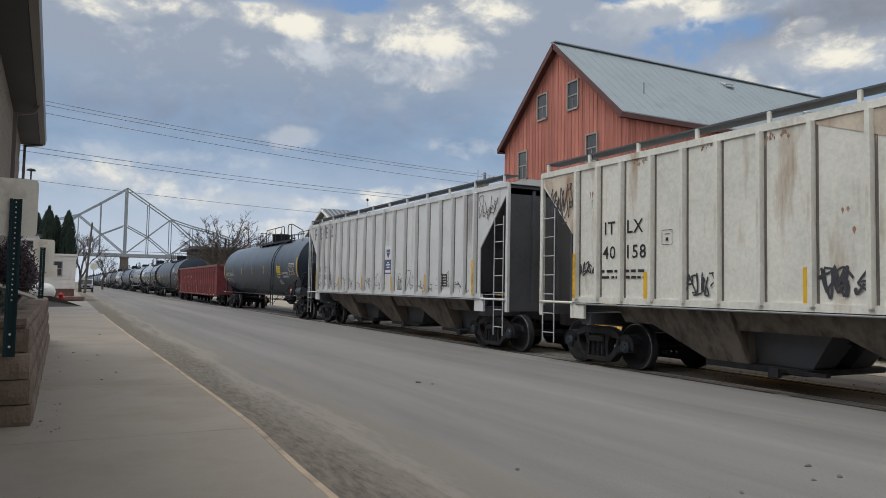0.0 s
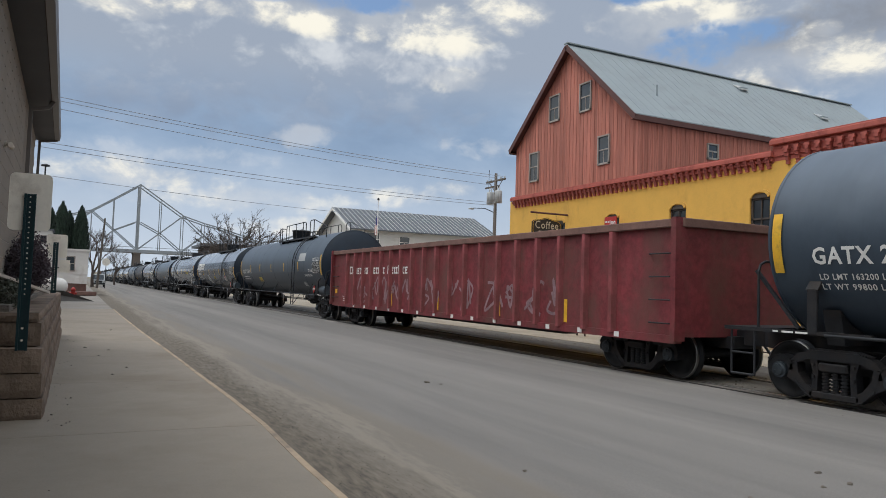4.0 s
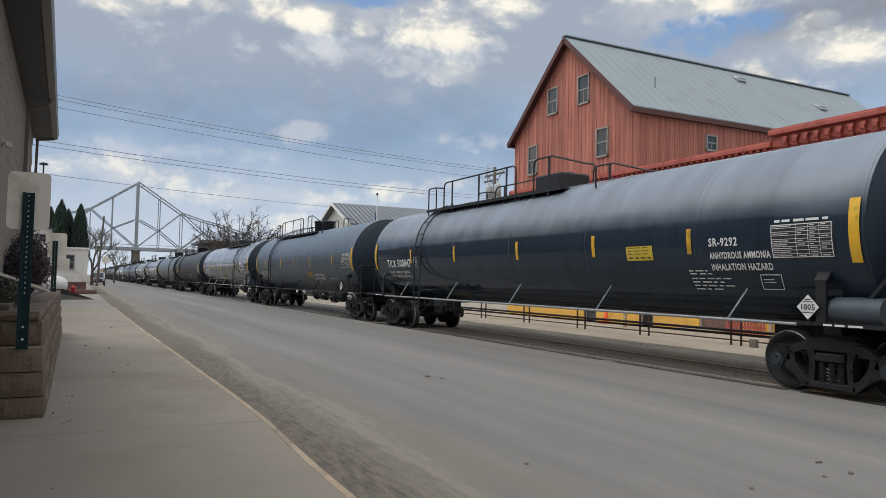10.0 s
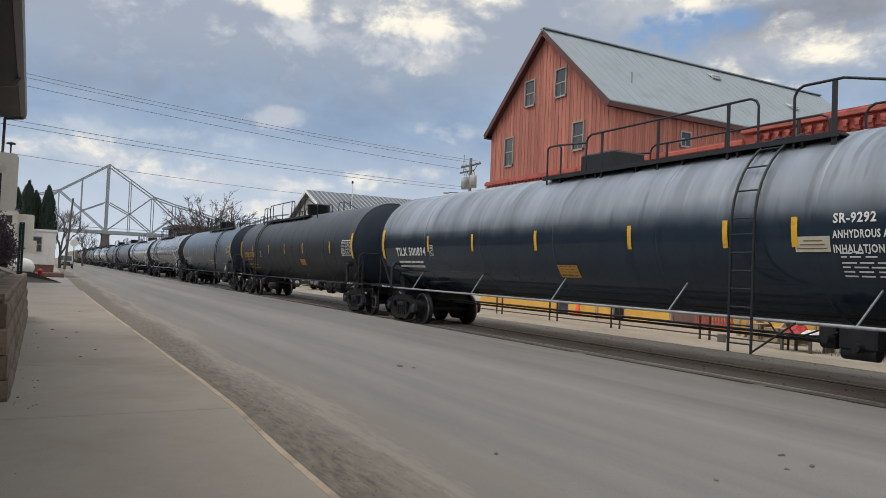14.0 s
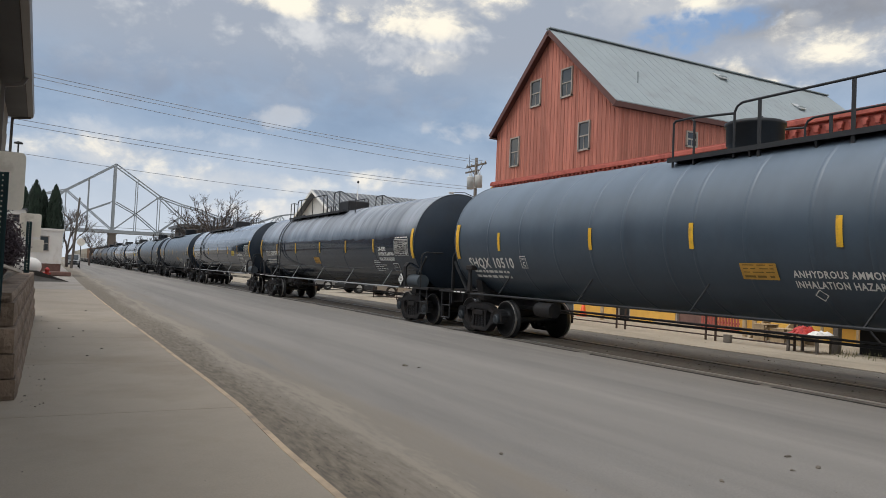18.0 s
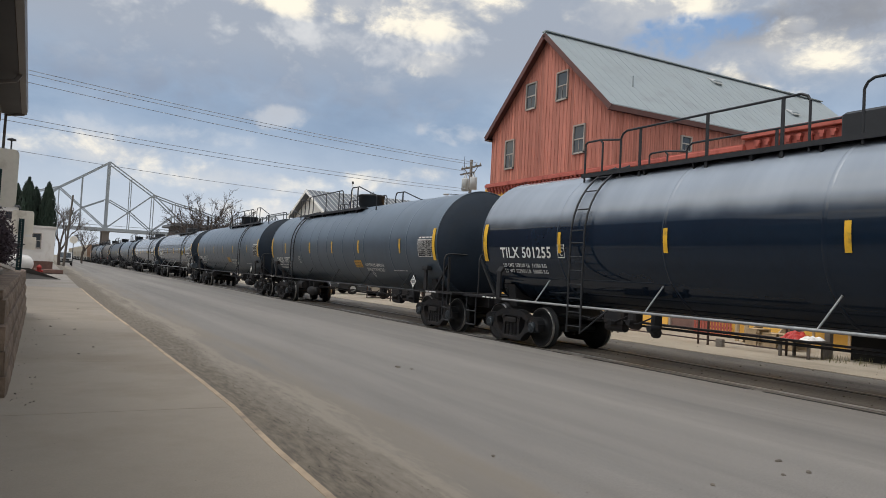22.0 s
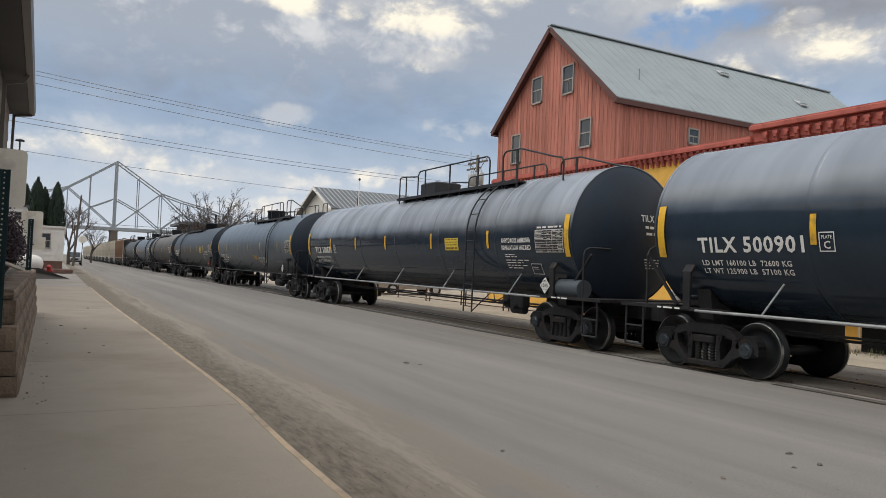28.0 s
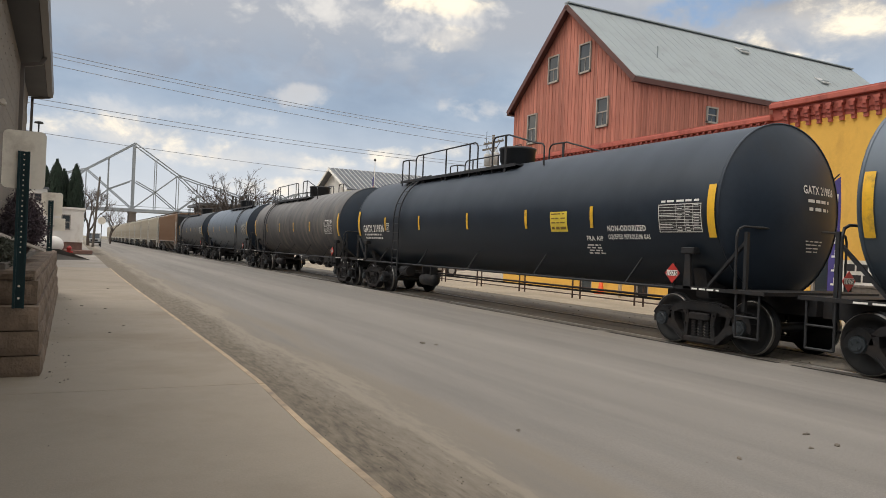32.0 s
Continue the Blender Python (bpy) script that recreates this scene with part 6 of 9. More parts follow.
part("panel", Shape().prism([(0.55 * math.cos(math.pi * (2 * i + 1) / 8), 3.65 + 0.55 * math.sin(math.pi * (2 * i + 1) / 8)) for i in range(8)], "y", -0.06, -0.03), M_SIGNBACK, stop)
lp = empty("leaning_pole", (2.3, 110, 0), "weathered pole leaning over the street end", "utility pole")
part("shaft", Shape().rod((0.1, 0, 0), (0.65, 0, 9.6), 0.17, 8, 0.11), M_WOODPOLE, lp)
chim = empty("vent_stack", (-4.6, 110, 0), "thin capped vent stack behind the building", "vent stack")
part("pipe", Shape().rod((0, 0, 0), (0, 0, 16.0), 0.10, 8), M_PIPE, chim)
part("cap", Shape().turned_z([(16.0, 0.0), (16.0, 0.55), (16.2, 0.5), (16.35, 0.0)], 0, 0, 10), M_PIPE, chim)


def vehicle(x, y, rz, paint, h, label, pickup=False):
    """A parked vehicle; local +y is its front."""
    t = empty("parked_vehicle", (x, y, 0), label, "vehicle", "parked vehicles")
    t.rotation_euler = (0, 0, radians(rz))
    hb = h * 0.56
    side = [(-2.3, 0.35), (2.25, 0.35), (2.32, 0.62), (2.2, hb * 0.92), (1.15, hb), (0.55, h - 0.04), (0.35, h), (-1.9 if not pickup else -0.6, h), (-2.2 if not pickup else -0.85, hb), (-2.3, hb * 0.95)]
    part("body", Shape().prism(side, "x", -0.92, 0.92), paint, t)
    part("windscreen", Shape().prism([(1.10, hb + 0.03), (1.14, hb + 0.03), (0.60, h - 0.1), (0.56, h - 0.1)], "x", -0.75, 0.75), M_DARKGLASS, t)
    part("rear_window", Shape().box(-0.7, 0.7, (-2.26 if not pickup else -0.9), (-2.18 if not pickup else -0.8), hb + 0.08, h - 0.14), M_DARKGLASS, t)
    for sx in (-1, 1):
        part("side_window", Shape().prism([(0.9, hb + 0.05), (0.5, h - 0.12), (-1.7 if not pickup else -0.5, h - 0.12), (-1.9 if not pickup else -0.7, hb + 0.05)], "x", sx * 0.915, sx * 0.93), M_DARKGLASS, t)
        part("headlight", Shape().box(sx * 0.75 - 0.16, sx * 0.75 + 0.16, 2.24, 2.34, hb * 0.68, hb * 0.85), M_LAMPGLASS, t)
        part("tail_light", Shape().box(sx * 0.80 - 0.1, sx * 0.80 + 0.1, -2.33, -2.28, hb * 0.65, hb * 0.9), M_REDPAINT, t)
        for wy in (-1.4, 1.4):
            w = part("wheel", Shape().rod((sx * 0.74, wy, 0.34), (sx * 0.95, wy, 0.34), 0.34, 16), M_TYRE, t)
            part("rim", Shape().rod((sx * 0.95, wy, 0.34), (sx * 0.96, wy, 0.34), 0.2, 12), M_TRANSF, w)
    part("bumper", Shape().box(-0.93, 0.93, 2.28, 2.38, 0.40, 0.62, 0.02), M_PIPE, t)
    part("grille", Shape().box(-0.5, 0.5, 2.30, 2.345, hb * 0.62, hb * 0.86), M_PIPE, t)
    return t


vehicle(2.9, 126.0, 180, M_CAR1, 1.95, "silver sport utility vehicle facing down the street")
vehicle(18.8, 44.5, 90, M_CAR2, 1.5, "dark car parked beyond the track")
vehicle(18.8, 50.5, 90, M_CAR1, 1.5, "silver car parked beyond the track")
vehicle(18.8, 56.5, 90, M_CAR2, 1.75, "dark pickup parked beyond the track", True)
vehicle(18.8, 39.5, 90, M_CAR1, 1.5, "grey car parked beyond the track")
low_hall = empty("low_hall", (0, 0, 0), "long low grey building far beyond the track", "building")
part("wall", Shape().box(22, 60, 150, 165, 0, 5.0), M_BROWNBRICK, low_hall)
part("roof", Shape().box(21.5, 60.5, 149.5, 165.5, 5.0, 5.4), M_GREYROOF, low_hall)

# ---- the freight train ----
SPEED = 10.708
CZ, TR = 2.48, 1.525
WR = 0.457
HEAD = 0.42
TRAIN, WHEELSETS = [], []


def on_tank(y, z, lift=0.012):
    """A place on the near flank of a tank."""
    return (-(math.sqrt(max(0.0, TR * TR - (z - CZ) ** 2)) + lift), y, z)


def on_head(x, z, half, lift=0.02):
    rho = math.hypot(x, z - CZ) / TR
    return (x, -(half + HEAD * (1 - rho * rho)) - lift, z)


def ring_arc(cy, cz, r0, r1, a0, a1, n=8):
    """A curved strip of (y, z) points between two radii."""
    out = [(cy + r1 * math.cos(radians(a0 + (a1 - a0) * i / n)), cz + r1 * math.sin(radians(a0 + (a1 - a0) * i / n))) for i in range(n + 1)]
    return out + [(cy + r0 * math.cos(radians(a1 + (a0 - a1) * i / n)), cz + r0 * math.sin(radians(a1 + (a0 - a1) * i / n))) for i in range(n + 1)]


def sideframe():
    """Both cast side frames and the bolster of a truck, at the truck's centre over the rail."""
    s = Shape()
    for sx in (-1, 1):
        lo, hi = (-1.12, -0.94) if sx < 0 else (0.94, 1.12)
        # arched top chord with a rounded crown
        s.prism([(-0.72, 0.62), (-0.58, 0.74), (-0.36, 0.805), (0.36, 0.805), (0.58, 0.74), (0.72, 0.62), (0.60, 0.60), (0.40, 0.665), (-0.40, 0.665), (-0.60, 0.60)], "x", lo, hi)
        s.prism([(-0.56, 0.775), (-0.34, 0.83), (0.34, 0.83), (0.56, 0.775), (0.34, 0.80), (-0.34, 0.80)], "x", lo + 0.03, hi - 0.03)
        for k in (-1, 1):
            # jaw that straddles the bearing
            s.prism(ring_arc(k * 0.889, 0.457, 0.135, 0.225, -20 if k > 0 else 200, 175 if k > 0 else 5, 9), "x", lo, hi)
            s.prism(ring_arc(k * 0.889, 0.457, 0.225, 0.245, 20 if k > 0 else 160, 150 if k > 0 else 30, 6), "x", lo - 0.012, hi + 0.012)
            # tension arm down to the spring seat
            s.prism([(k * 0.70, 0.60), (k * 0.78, 0.36), (k * 0.66, 0.30), (k * 0.46, 0.14), (k * 0.36, 0.11), (k * 0.34, 0.23), (k * 0.44, 0.28), (k * 0.58, 0.45), (k * 0.60, 0.60)], "x", lo, hi)
            s.prism([(k * 0.64, 0.31), (k * 0.45, 0.13), (k * 0.34, 0.095), (k * 0.36, 0.12), (k * 0.45, 0.155), (k * 0.62, 0.33)], "x", lo - 0.015, hi + 0.015)
            # column guide
            s.prism([(k * 0.40, 0.69), (k * 0.27, 0.69), (k * 0.25, 0.50), (k * 0.27, 0.20), (k * 0.36, 0.20), (k * 0.34, 0.50)], "x", lo + 0.01, hi - 0.01)
            s.rod((hi if sx > 0 else lo, k * 0.32, 0.60), ((hi + 0.02) if sx > 0 else (lo - 0.02), k * 0.32, 0.60), 0.025, 6)
            s.rod((hi if sx > 0 else lo, k * 0.32, 0.42), ((hi + 0.02) if sx > 0 else (lo - 0.02), k * 0.32, 0.42), 0.025, 6)
        s.box(lo, hi, -0.40, 0.40, 0.10, 0.20, 0.015)
        s.box(lo - 0.03, hi + 0.03, -0.23, 0.23, 0.50, 0.63, 0.02)
        s.box(lo + 0.06, hi - 0.06, -0.60, 0.60, 0.60, 0.70)
    s.box(-0.95, 0.95, -0.18, 0.18, 0.46, 0.66)
    s.rod((0, 0, 0.6), (0, 0, 0.9), 0.22, 14)
    for k in (-1, 1):
        s.box(-0.85, 0.85, k * 0.42 - 0.05, k * 0.42 + 0.05, 0.38, 0.48)
        s.prism([(k * 0.42, 0.30), (k * 0.50, 0.62), (k * 0.44, 0.64), (k * 0.36, 0.34)], "x", -0.84, -0.72)
        s.prism([(k * 0.42, 0.30), (k * 0.50, 0.62), (k * 0.44, 0.64), (k * 0.36, 0.34)], "x", 0.72, 0.84)
    return s


def springs(sx):
    s = Shape()
    for y in (-0.15, 0.0, 0.15):
        for i in range(6):
            z = 0.205 + 0.050 * i
            s.rod((sx * 1.06, y, z), (sx * 1.06, y, z + 0.028), 0.062, 10)
        s.rod((sx * 1.06, y, 0.20), (sx * 1.06, y, 0.50), 0.040, 8)
    return s


def wheelset():
    s = Shape()
    for sx in (-1, 1):
        prof = [(0.70, 0.085), (0.70, WR + 0.022), (0.735, WR + 0.024), (0.745, WR), (0.86, WR - 0.006), (0.865, WR - 0.02), (0.865, WR - 0.075), (0.815, WR - 0.11), (0.795, 0.16), (0.86, 0.13), (0.86, 0.085)]
        n = 28
        vs = [(sx * x, r * math.cos(6.28319 * i / n), r * math.sin(6.28319 * i / n)) for x, r in prof for i in range(n)]
        s.add(vs, [(k * n + i, k * n + (i + 1) % n, (k + 1) * n + (i + 1) % n, (k + 1) * n + i) for k in range(len(prof) - 1) for i in range(n)], True)
    s.rod((-1.0, 0, 0), (1.0, 0, 0), 0.085, 12)
    return s


def treads(sx):
    s = Shape()
    n = 28
    if sx:
        prof = [(0.820, WR + 0.002), (0.862, WR - 0.002), (0.868, WR - 0.006), (0.868, WR - 0.018)]
        vs = [(sx * x, r * math.cos(6.28319 * i / n), r * math.sin(6.28319 * i / n)) for x, r in prof for i in range(n)]
        s.add(vs, [(k * n + i, k * n + (i + 1) % n, (k + 1) * n + (i + 1) % n, (k + 1) * n + i) for k in range(3) for i in range(n)], True)
    return s


def bearing(sx):
    s = Shape()
    if sx:
        s.rod((sx * 0.93, 0, 0), (sx * 1.16, 0, 0), 0.125, 16)
        s.rod((sx * 1.16, 0, 0), (sx * 1.185, 0, 0), 0.10, 16, 0.085)
        for i in range(3):
            a = 2.0944 * i
            s.rod((sx * 1.17, 0.055 * math.cos(a), 0.055 * math.sin(a)), (sx * 1.20, 0.055 * math.cos(a), 0.055 * math.sin(a)), 0.018, 6)
    return s


def truck(car, y):
    t = part("truck_frame", shared("truck_frame", sideframe, M_STEEL), None, car, at=(0, y, 0))
    for sx in (-1, 1):
        part("spring_nest", shared("spring_nest" + "lr"[sx > 0], lambda: springs(sx), M_STEEL), None, t)
    for k in (-0.889, 0.889):
        w = part("wheelset", shared("wheelset", wheelset, M_WHEEL), None, t, at=(0, k, WR))
        WHEELSETS.append((w, car, k))
    return t


def coupler(car, y, s_):
    s = Shape().box(-0.09, 0.09, min(y, y - s_ * 0.5), max(y, y - s_ * 0.5), 0.78, 0.96)
    s.prism([(-0.16, y), (0.16, y), (0.18, y + s_ * 0.22), (0.02, y + s_ * 0.34), (-0.16, y + s_ * 0.2)], "z", 0.70, 1.0)
    part("coupler", s, M_STEEL, car)
    part("air_hose", Shape().pipe([(0.3, y - s_ * 0.1, 0.85), (0.33, y + s_ * 0.12, 0.6), (0.3, y + s_ * 0.3, 0.42), (0.2, y + s_ * 0.42, 0.5)], 0.025, 6), M_PIPE, car)


def ladder(pts_low, pts_high, width, rungs, r=0.018):
    """Two stiles a width apart along y between the points, with rungs."""
    s = Shape()
    a, b = Vector(pts_low), Vector(pts_high)
    for k in (-width / 2, width / 2):
        s.rod(a + Vector((0, k, 0)), b + Vector((0, k, 0)), r * 1.25, 6)
    for i in range(rungs):
        p = a.lerp(b, (i + 0.5) / rungs)
        s.rod(p + Vector((0, -width / 2, 0)), p + Vector((0, width / 2, 0)), r, 6)
    return s


def table_grid(w, h, rows, cols, seed):
    """Outline and rules of a printed table with small entries, as (u0, u1, v0, v1)."""
    q = random.Random(seed)
    out = [(-w / 2, w / 2, h - 0.014, h), (-w / 2, w / 2, 0, 0.012), (-w / 2, -w / 2 + 0.014, 0, h), (w / 2 - 0.014, w / 2, 0, h)]
    for c in cols:
        out.append((-w / 2 + c * w, -w / 2 + c * w + 0.008, 0, h))
    edges = [0.0, *cols, 1.0]
    for r in range(rows):
        v = h * r / rows
        if r:
            out.append((-w / 2, w / 2, v - 0.004, v + 0.004))
        for a, b in zip(edges, edges[1:]):
            if q.random() < 0.6:
                k = (b - a) * w
                out.append((-w / 2 + a * w + 0.03, -w / 2 + a * w + 0.03 + (k - 0.06) * q.uniform(0.5, 1.0), v + h / rows * 0.38, v + h / rows * 0.60))
    return out


def placard(car, x, y, z, number, red, facing="side"):
    """A diamond hazard placard in its holder."""
    d = 0.18

    def put(u, v, o):
        return (x - o, y - u, z + v) if facing == "side" else (x + u, y - o, z + v)
    s = Shape().add([put(u, v, o) for o in (0.0, 0.012) for u, v in ((0, -d), (d, 0), (0, d), (-d, 0))], [(0, 1, 2, 3), (4, 5, 6, 7)] + [(i, (i + 1) % 4, 4 + (i + 1) % 4, 4 + i) for i in range(4)])
    p = part("placard", s, M_REDPAINT if red else M_TEXTW, car, "red diamond hazard placard" if red else "white diamond hazard placard")
    if red:
        part("number_panel", Shape().add([put(u, v, 0.016) for u, v in ((-0.13, -0.045), (0.13, -0.045), (0.13, 0.055), (-0.13, 0.055))], [(0, 1, 2, 3)]), M_TEXTW, p)
    else:
        for v0, v1 in ((0.075, 0.085), (-0.085, -0.075)):
            k = d - 0.085
            part("rule", Shape().add([put(u, v, 0.016) for u, v in ((-k, v0), (k, v0), (k, v1), (-k, v1))], [(0, 1, 2, 3)]), M_TEXTK, p)
        part("symbol", Shape().add([put(u, v, 0.016) for u, v in ((-0.05, 0.10), (0.05, 0.11), (0.06, 0.125), (-0.04, 0.118))], [(0, 1, 2, 3)]), M_TEXTK, p)
    part("number", written(number, 0.115, lambda u, v: put(u, v - 0.038, 0.02)), M_TEXTK, p)
    return p


RES_FLIP = -5.03
# cargo lettering of the glossy cars: middle, height of both lines, height of the special mark
CARGO_AT = {"500847": (-6.98, 2.05, 1.86, 2.26), "500894": (-6.92, 2.26, 2.06, 2.47), "500769": (-6.94, 2.04, 1.87, 2.19), "501255": (-6.53, 2.03, 1.84, 0), "500878": (-6.83, 2.27, 2.10, 0), "500901": (-6.83, 2.10, 1.91, 0)}


def tank_car(spec):
    """A pressure tank car; local -x is the flank towards the street's near side, -y the way it runs."""
    (centre, tc, paint, style, flip, mark, sub, haul, look_label) = spec
    half = tc / 2 + {"gloss": 0.80, "cup": 0.70, "mid": 0.78, "short": 0.52}[style]
    car = empty("tank_car", (TRACK_X, centre, 0.0), look_label, "tank car", "cars of the freight train")
    TRAIN.append((car, centre))
    seed = int(centre * 10)
    # shell with shallow weld bands
    prof = [(-half - HEAD * (1 - (i / 7) ** 2), max(0.001, TR * i / 7)) for i in range(8)]
    prof[-1] = (-half - 0.012, TR - 0.015)
    seams = [6.6, 5.2, 3.9, 2.7, 1.75, 0.67, 0.0, -1.03, -2.16, -3.04, -5.2, -6.38] if style == "cup" else [-half + 2 * half * i / 8 for i in range(1, 8)] if style == "short" else [-half + 2 * half * i / 6 for i in range(1, 6)]
    prof.append((-half + 0.004, TR))
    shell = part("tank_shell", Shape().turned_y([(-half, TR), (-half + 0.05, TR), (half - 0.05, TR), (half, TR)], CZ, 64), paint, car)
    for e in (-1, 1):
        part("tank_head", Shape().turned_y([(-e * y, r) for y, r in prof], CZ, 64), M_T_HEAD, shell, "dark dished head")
    plain = mark.endswith("219836")
    for y in () if plain else seams:
        bead = Shape().turned_y([(-0.05, TR - 0.004), (-0.034, TR + 0.003), (0.0, TR + 0.007), (0.034, TR + 0.003), (0.05, TR - 0.004)], CZ, 64)
        part("weld_bead", bead, paint, shell, at=(0, y, 0))
    for e in (-1, 1):
        rim = Shape()
        rim.turned_y([(e * (half + 0.02), TR - 0.004), (e * (half + 0.02), TR + 0.012), (e * (half - 0.03), TR + 0.012), (e * (half - 0.03), TR - 0.004)], CZ, 56)
        part("head_band", rim, paint, shell)
    # frame ends, sill rails and supports
    for e in (-1, 1):
        part("stub_sill", Shape().box(-0.32, 0.32, e * (tc / 2 - 1.6) if e > 0 else -(half + 1.0), e * (half + 1.0) if e > 0 else -(tc / 2 - 1.6), 0.72, 1.06), M_STEEL, car)
        part("saddle", Shape().prism([(-1.05, 0.9), (1.05, 0.9), (1.16, 1.42), (0.9, 1.2), (0.5, 1.04), (-0.5, 1.04), (-0.9, 1.2), (-1.16, 1.42)], "y", e * tc / 2 - 0.14, e * tc / 2 + 0.14), M_STEEL, car)
        part("end_platform", Shape().box(-1.42, 1.42, min(e * (half + 0.15), e * (half + 0.92)), max(e * (half + 0.15), e * (half + 0.92)), 1.04, 1.10).box(-1.46, -1.40, min(e * (tc / 2 - 0.8), e * (half + 0.92)), max(e * (tc / 2 - 0.8), e * (half + 0.92)), 1.04, 1.10), M_STEEL, car)
        ya = e * (half + 0.30)
        rail = [(-1.40, ya, 1.08), (-1.40, ya, 1.98), (-1.36, ya, 2.09), (-1.25, ya, 2.14), (1.25, ya, 2.14), (1.36, ya, 2.09), (1.40, ya, 1.98), (1.40, ya, 1.08)]
        part("end_handrail", Shape().pipe(rail, 0.022), M_PIPE, car)
        part("end_step", Shape().pipe([(-1.42, e * (half + 0.35), 1.06), (-1.42, e * (half + 0.35), 0.34), (-1.42, e * (half + 0.80), 0.34), (-1.42, e * (half + 0.80), 1.06)], 0.02).rod((-1.42, e * (half + 0.35), 0.68), (-1.42, e * (half + 0.80), 0.68), 0.018, 6), M_PIPE, car)
        if style in ("gloss", "mid"):
            yb = e * (tc / 2 + 0.10)
            part("tank_bracket", Shape().box(-1.47, -1.41, yb - 0.08, yb + 0.08, 1.05, 1.72, 0.01).prism([(-1.47, 1.70), (-1.41, 1.70), (-1.27, 1.86), (-1.33, 1.90)], "y", yb - 0.10, yb + 0.10), M_STEEL, car)
        if style in ("gloss", "mid"):
            part("head_brace", Shape().beam((-1.30, e * (half + 0.42), 2.0), (-1.30, e * (half - 0.35), 1.12), 0.05, 0.05), M_PIPE, car)
        else:
            part("head_post", Shape().box(-1.33, -1.27, e * (half + 0.42) - 0.03, e * (half + 0.42) + 0.03, 0.75, 2.05).beam((-1.30, e * (half + 0.42), 1.9), (-1.30, e * (half - 0.35), 1.12), 0.05, 0.05), M_PIPE, car)
        coupler(car, e * (half + 1.0), e)
        truck(car, e * tc / 2)
    part("side_rail", Shape().rod((-1.45, -tc / 2 + 0.3, 1.05), (-1.45, tc / 2 - 0.1, 1.05), 0.026, 7).rod((1.45, -tc / 2 + 0.3, 1.05), (1.45, tc / 2 - 0.1, 1.05), 0.026, 7), M_SILLPIPE if style == "gloss" else M_PIPE, car, "thin side sill pipe")
    for i in range(5):
        y = -tc / 2 + 1.6 + i * (tc - 3.0) / 4
        part("rail_bracket", Shape().rod((-1.45, y, 1.05), on_tank(y - 0.22, 1.56), 0.017, 6), M_SILLPIPE if style == "gloss" else M_PIPE, car)
        part("rail_bracket", Shape().rod((1.45, y, 1.05), (1.1, y, 1.42), 0.018, 6), M_PIPE, car)
    brake = part("brake_reservoir", Shape().rod((-1.0, (tc / 2 - 3.1), 0.80), (-1.0, (tc / 2 - 2.5), 0.80), 0.17, 14) if style not in ("gloss", "mid") else Shape().rod((-1.24, -tc / 2 - 0.95, 1.27), (-1.24, -tc / 2 - 0.20, 1.27), 0.2, 16), M_STEEL if style not in ("gloss", "mid") else M_DRUM, car)
    part("brake_rigging", Shape().rod((-0.5, -tc / 2, 0.8), (-0.5, tc / 2, 0.8), 0.02, 6).rod((-0.2, -tc / 2, 0.72), (-0.2, tc / 2, 0.72), 0.025, 6), M_STEEL, brake)
    if style in ("cup", "short"):
        yr = RES_FLIP if flip else 3.3
        part("air_reservoir", Shape().turned_y([(-0.48, 0.02), (-0.46, 0.12), (-0.39, 0.18), (0.39, 0.18), (0.46, 0.12), (0.48, 0.02)], 0.60, 18).box(-0.12, 0.12, -0.32, -0.25, 0.76, 1.06).box(-0.12, 0.12, 0.25, 0.32, 0.76, 1.06), M_STEEL, car, "dark drum-shaped air reservoir", at=(-1.02, yr, 0))
        gear = ((yr + 1.05, 0.55, 0.42), (yr - 0.95, 0.40, 0.40), (yr - 1.35, 0.12, 0.52), (yr - 1.85, 0.3, 0.2)) if flip else ((-5.2, 0.60, 0.48), (-5.85, 0.40, 0.34), (-6.3, 0.35, 0.38), (-4.0, 0.14, 0.40))
    elif style == "mid":
        gear = ((-6.4, 0.50, 0.42), (-5.85, 0.30, 0.26), (-6.75, 0.2, 0.3))
    else:
        gear = ((-6.5, 0.55, 0.48), (-6.05, 0.25, 0.3)) if flip else ((4.55, 0.55, 0.42), (4.05, 0.2, 0.3), (3.5, 0.10, 0.46))
    for y_, w_, h_ in () if plain else gear:
        part("brake_valve", Shape().box(-1.22, -0.98, y_ - w_ / 2, y_ + w_ / 2, 1.02 - h_ * 0.62, 1.04, 0.03).rod((-1.10, y_ - w_ * 0.45, 1.0 - h_ * 0.66), (-1.10, y_ + w_ * 0.45, 1.0 - h_ * 0.66), 0.10, 10).rod((-1.34, y_ - 0.05, 0.98 - h_ * 0.45), (-1.1, y_ - 0.05, 0.98 - h_ * 0.45), 0.06, 10), M_STEEL, brake)
        part("air_pipe", Shape().pipe([(-1.2, y_ + w_ * 0.5, 0.95), (-1.24, y_ + w_ * 0.5 + 0.3, 0.82), (-1.2, y_ + w_ * 0.5 + 0.7, 0.86), (-1.1, y_ + w_ * 0.5 + 0.9, 1.0)], 0.014, 6), M_STEEL, brake)
    # hatch housing, platform and rails on top
    f = -1 if flip else 1
    top = CZ + TR
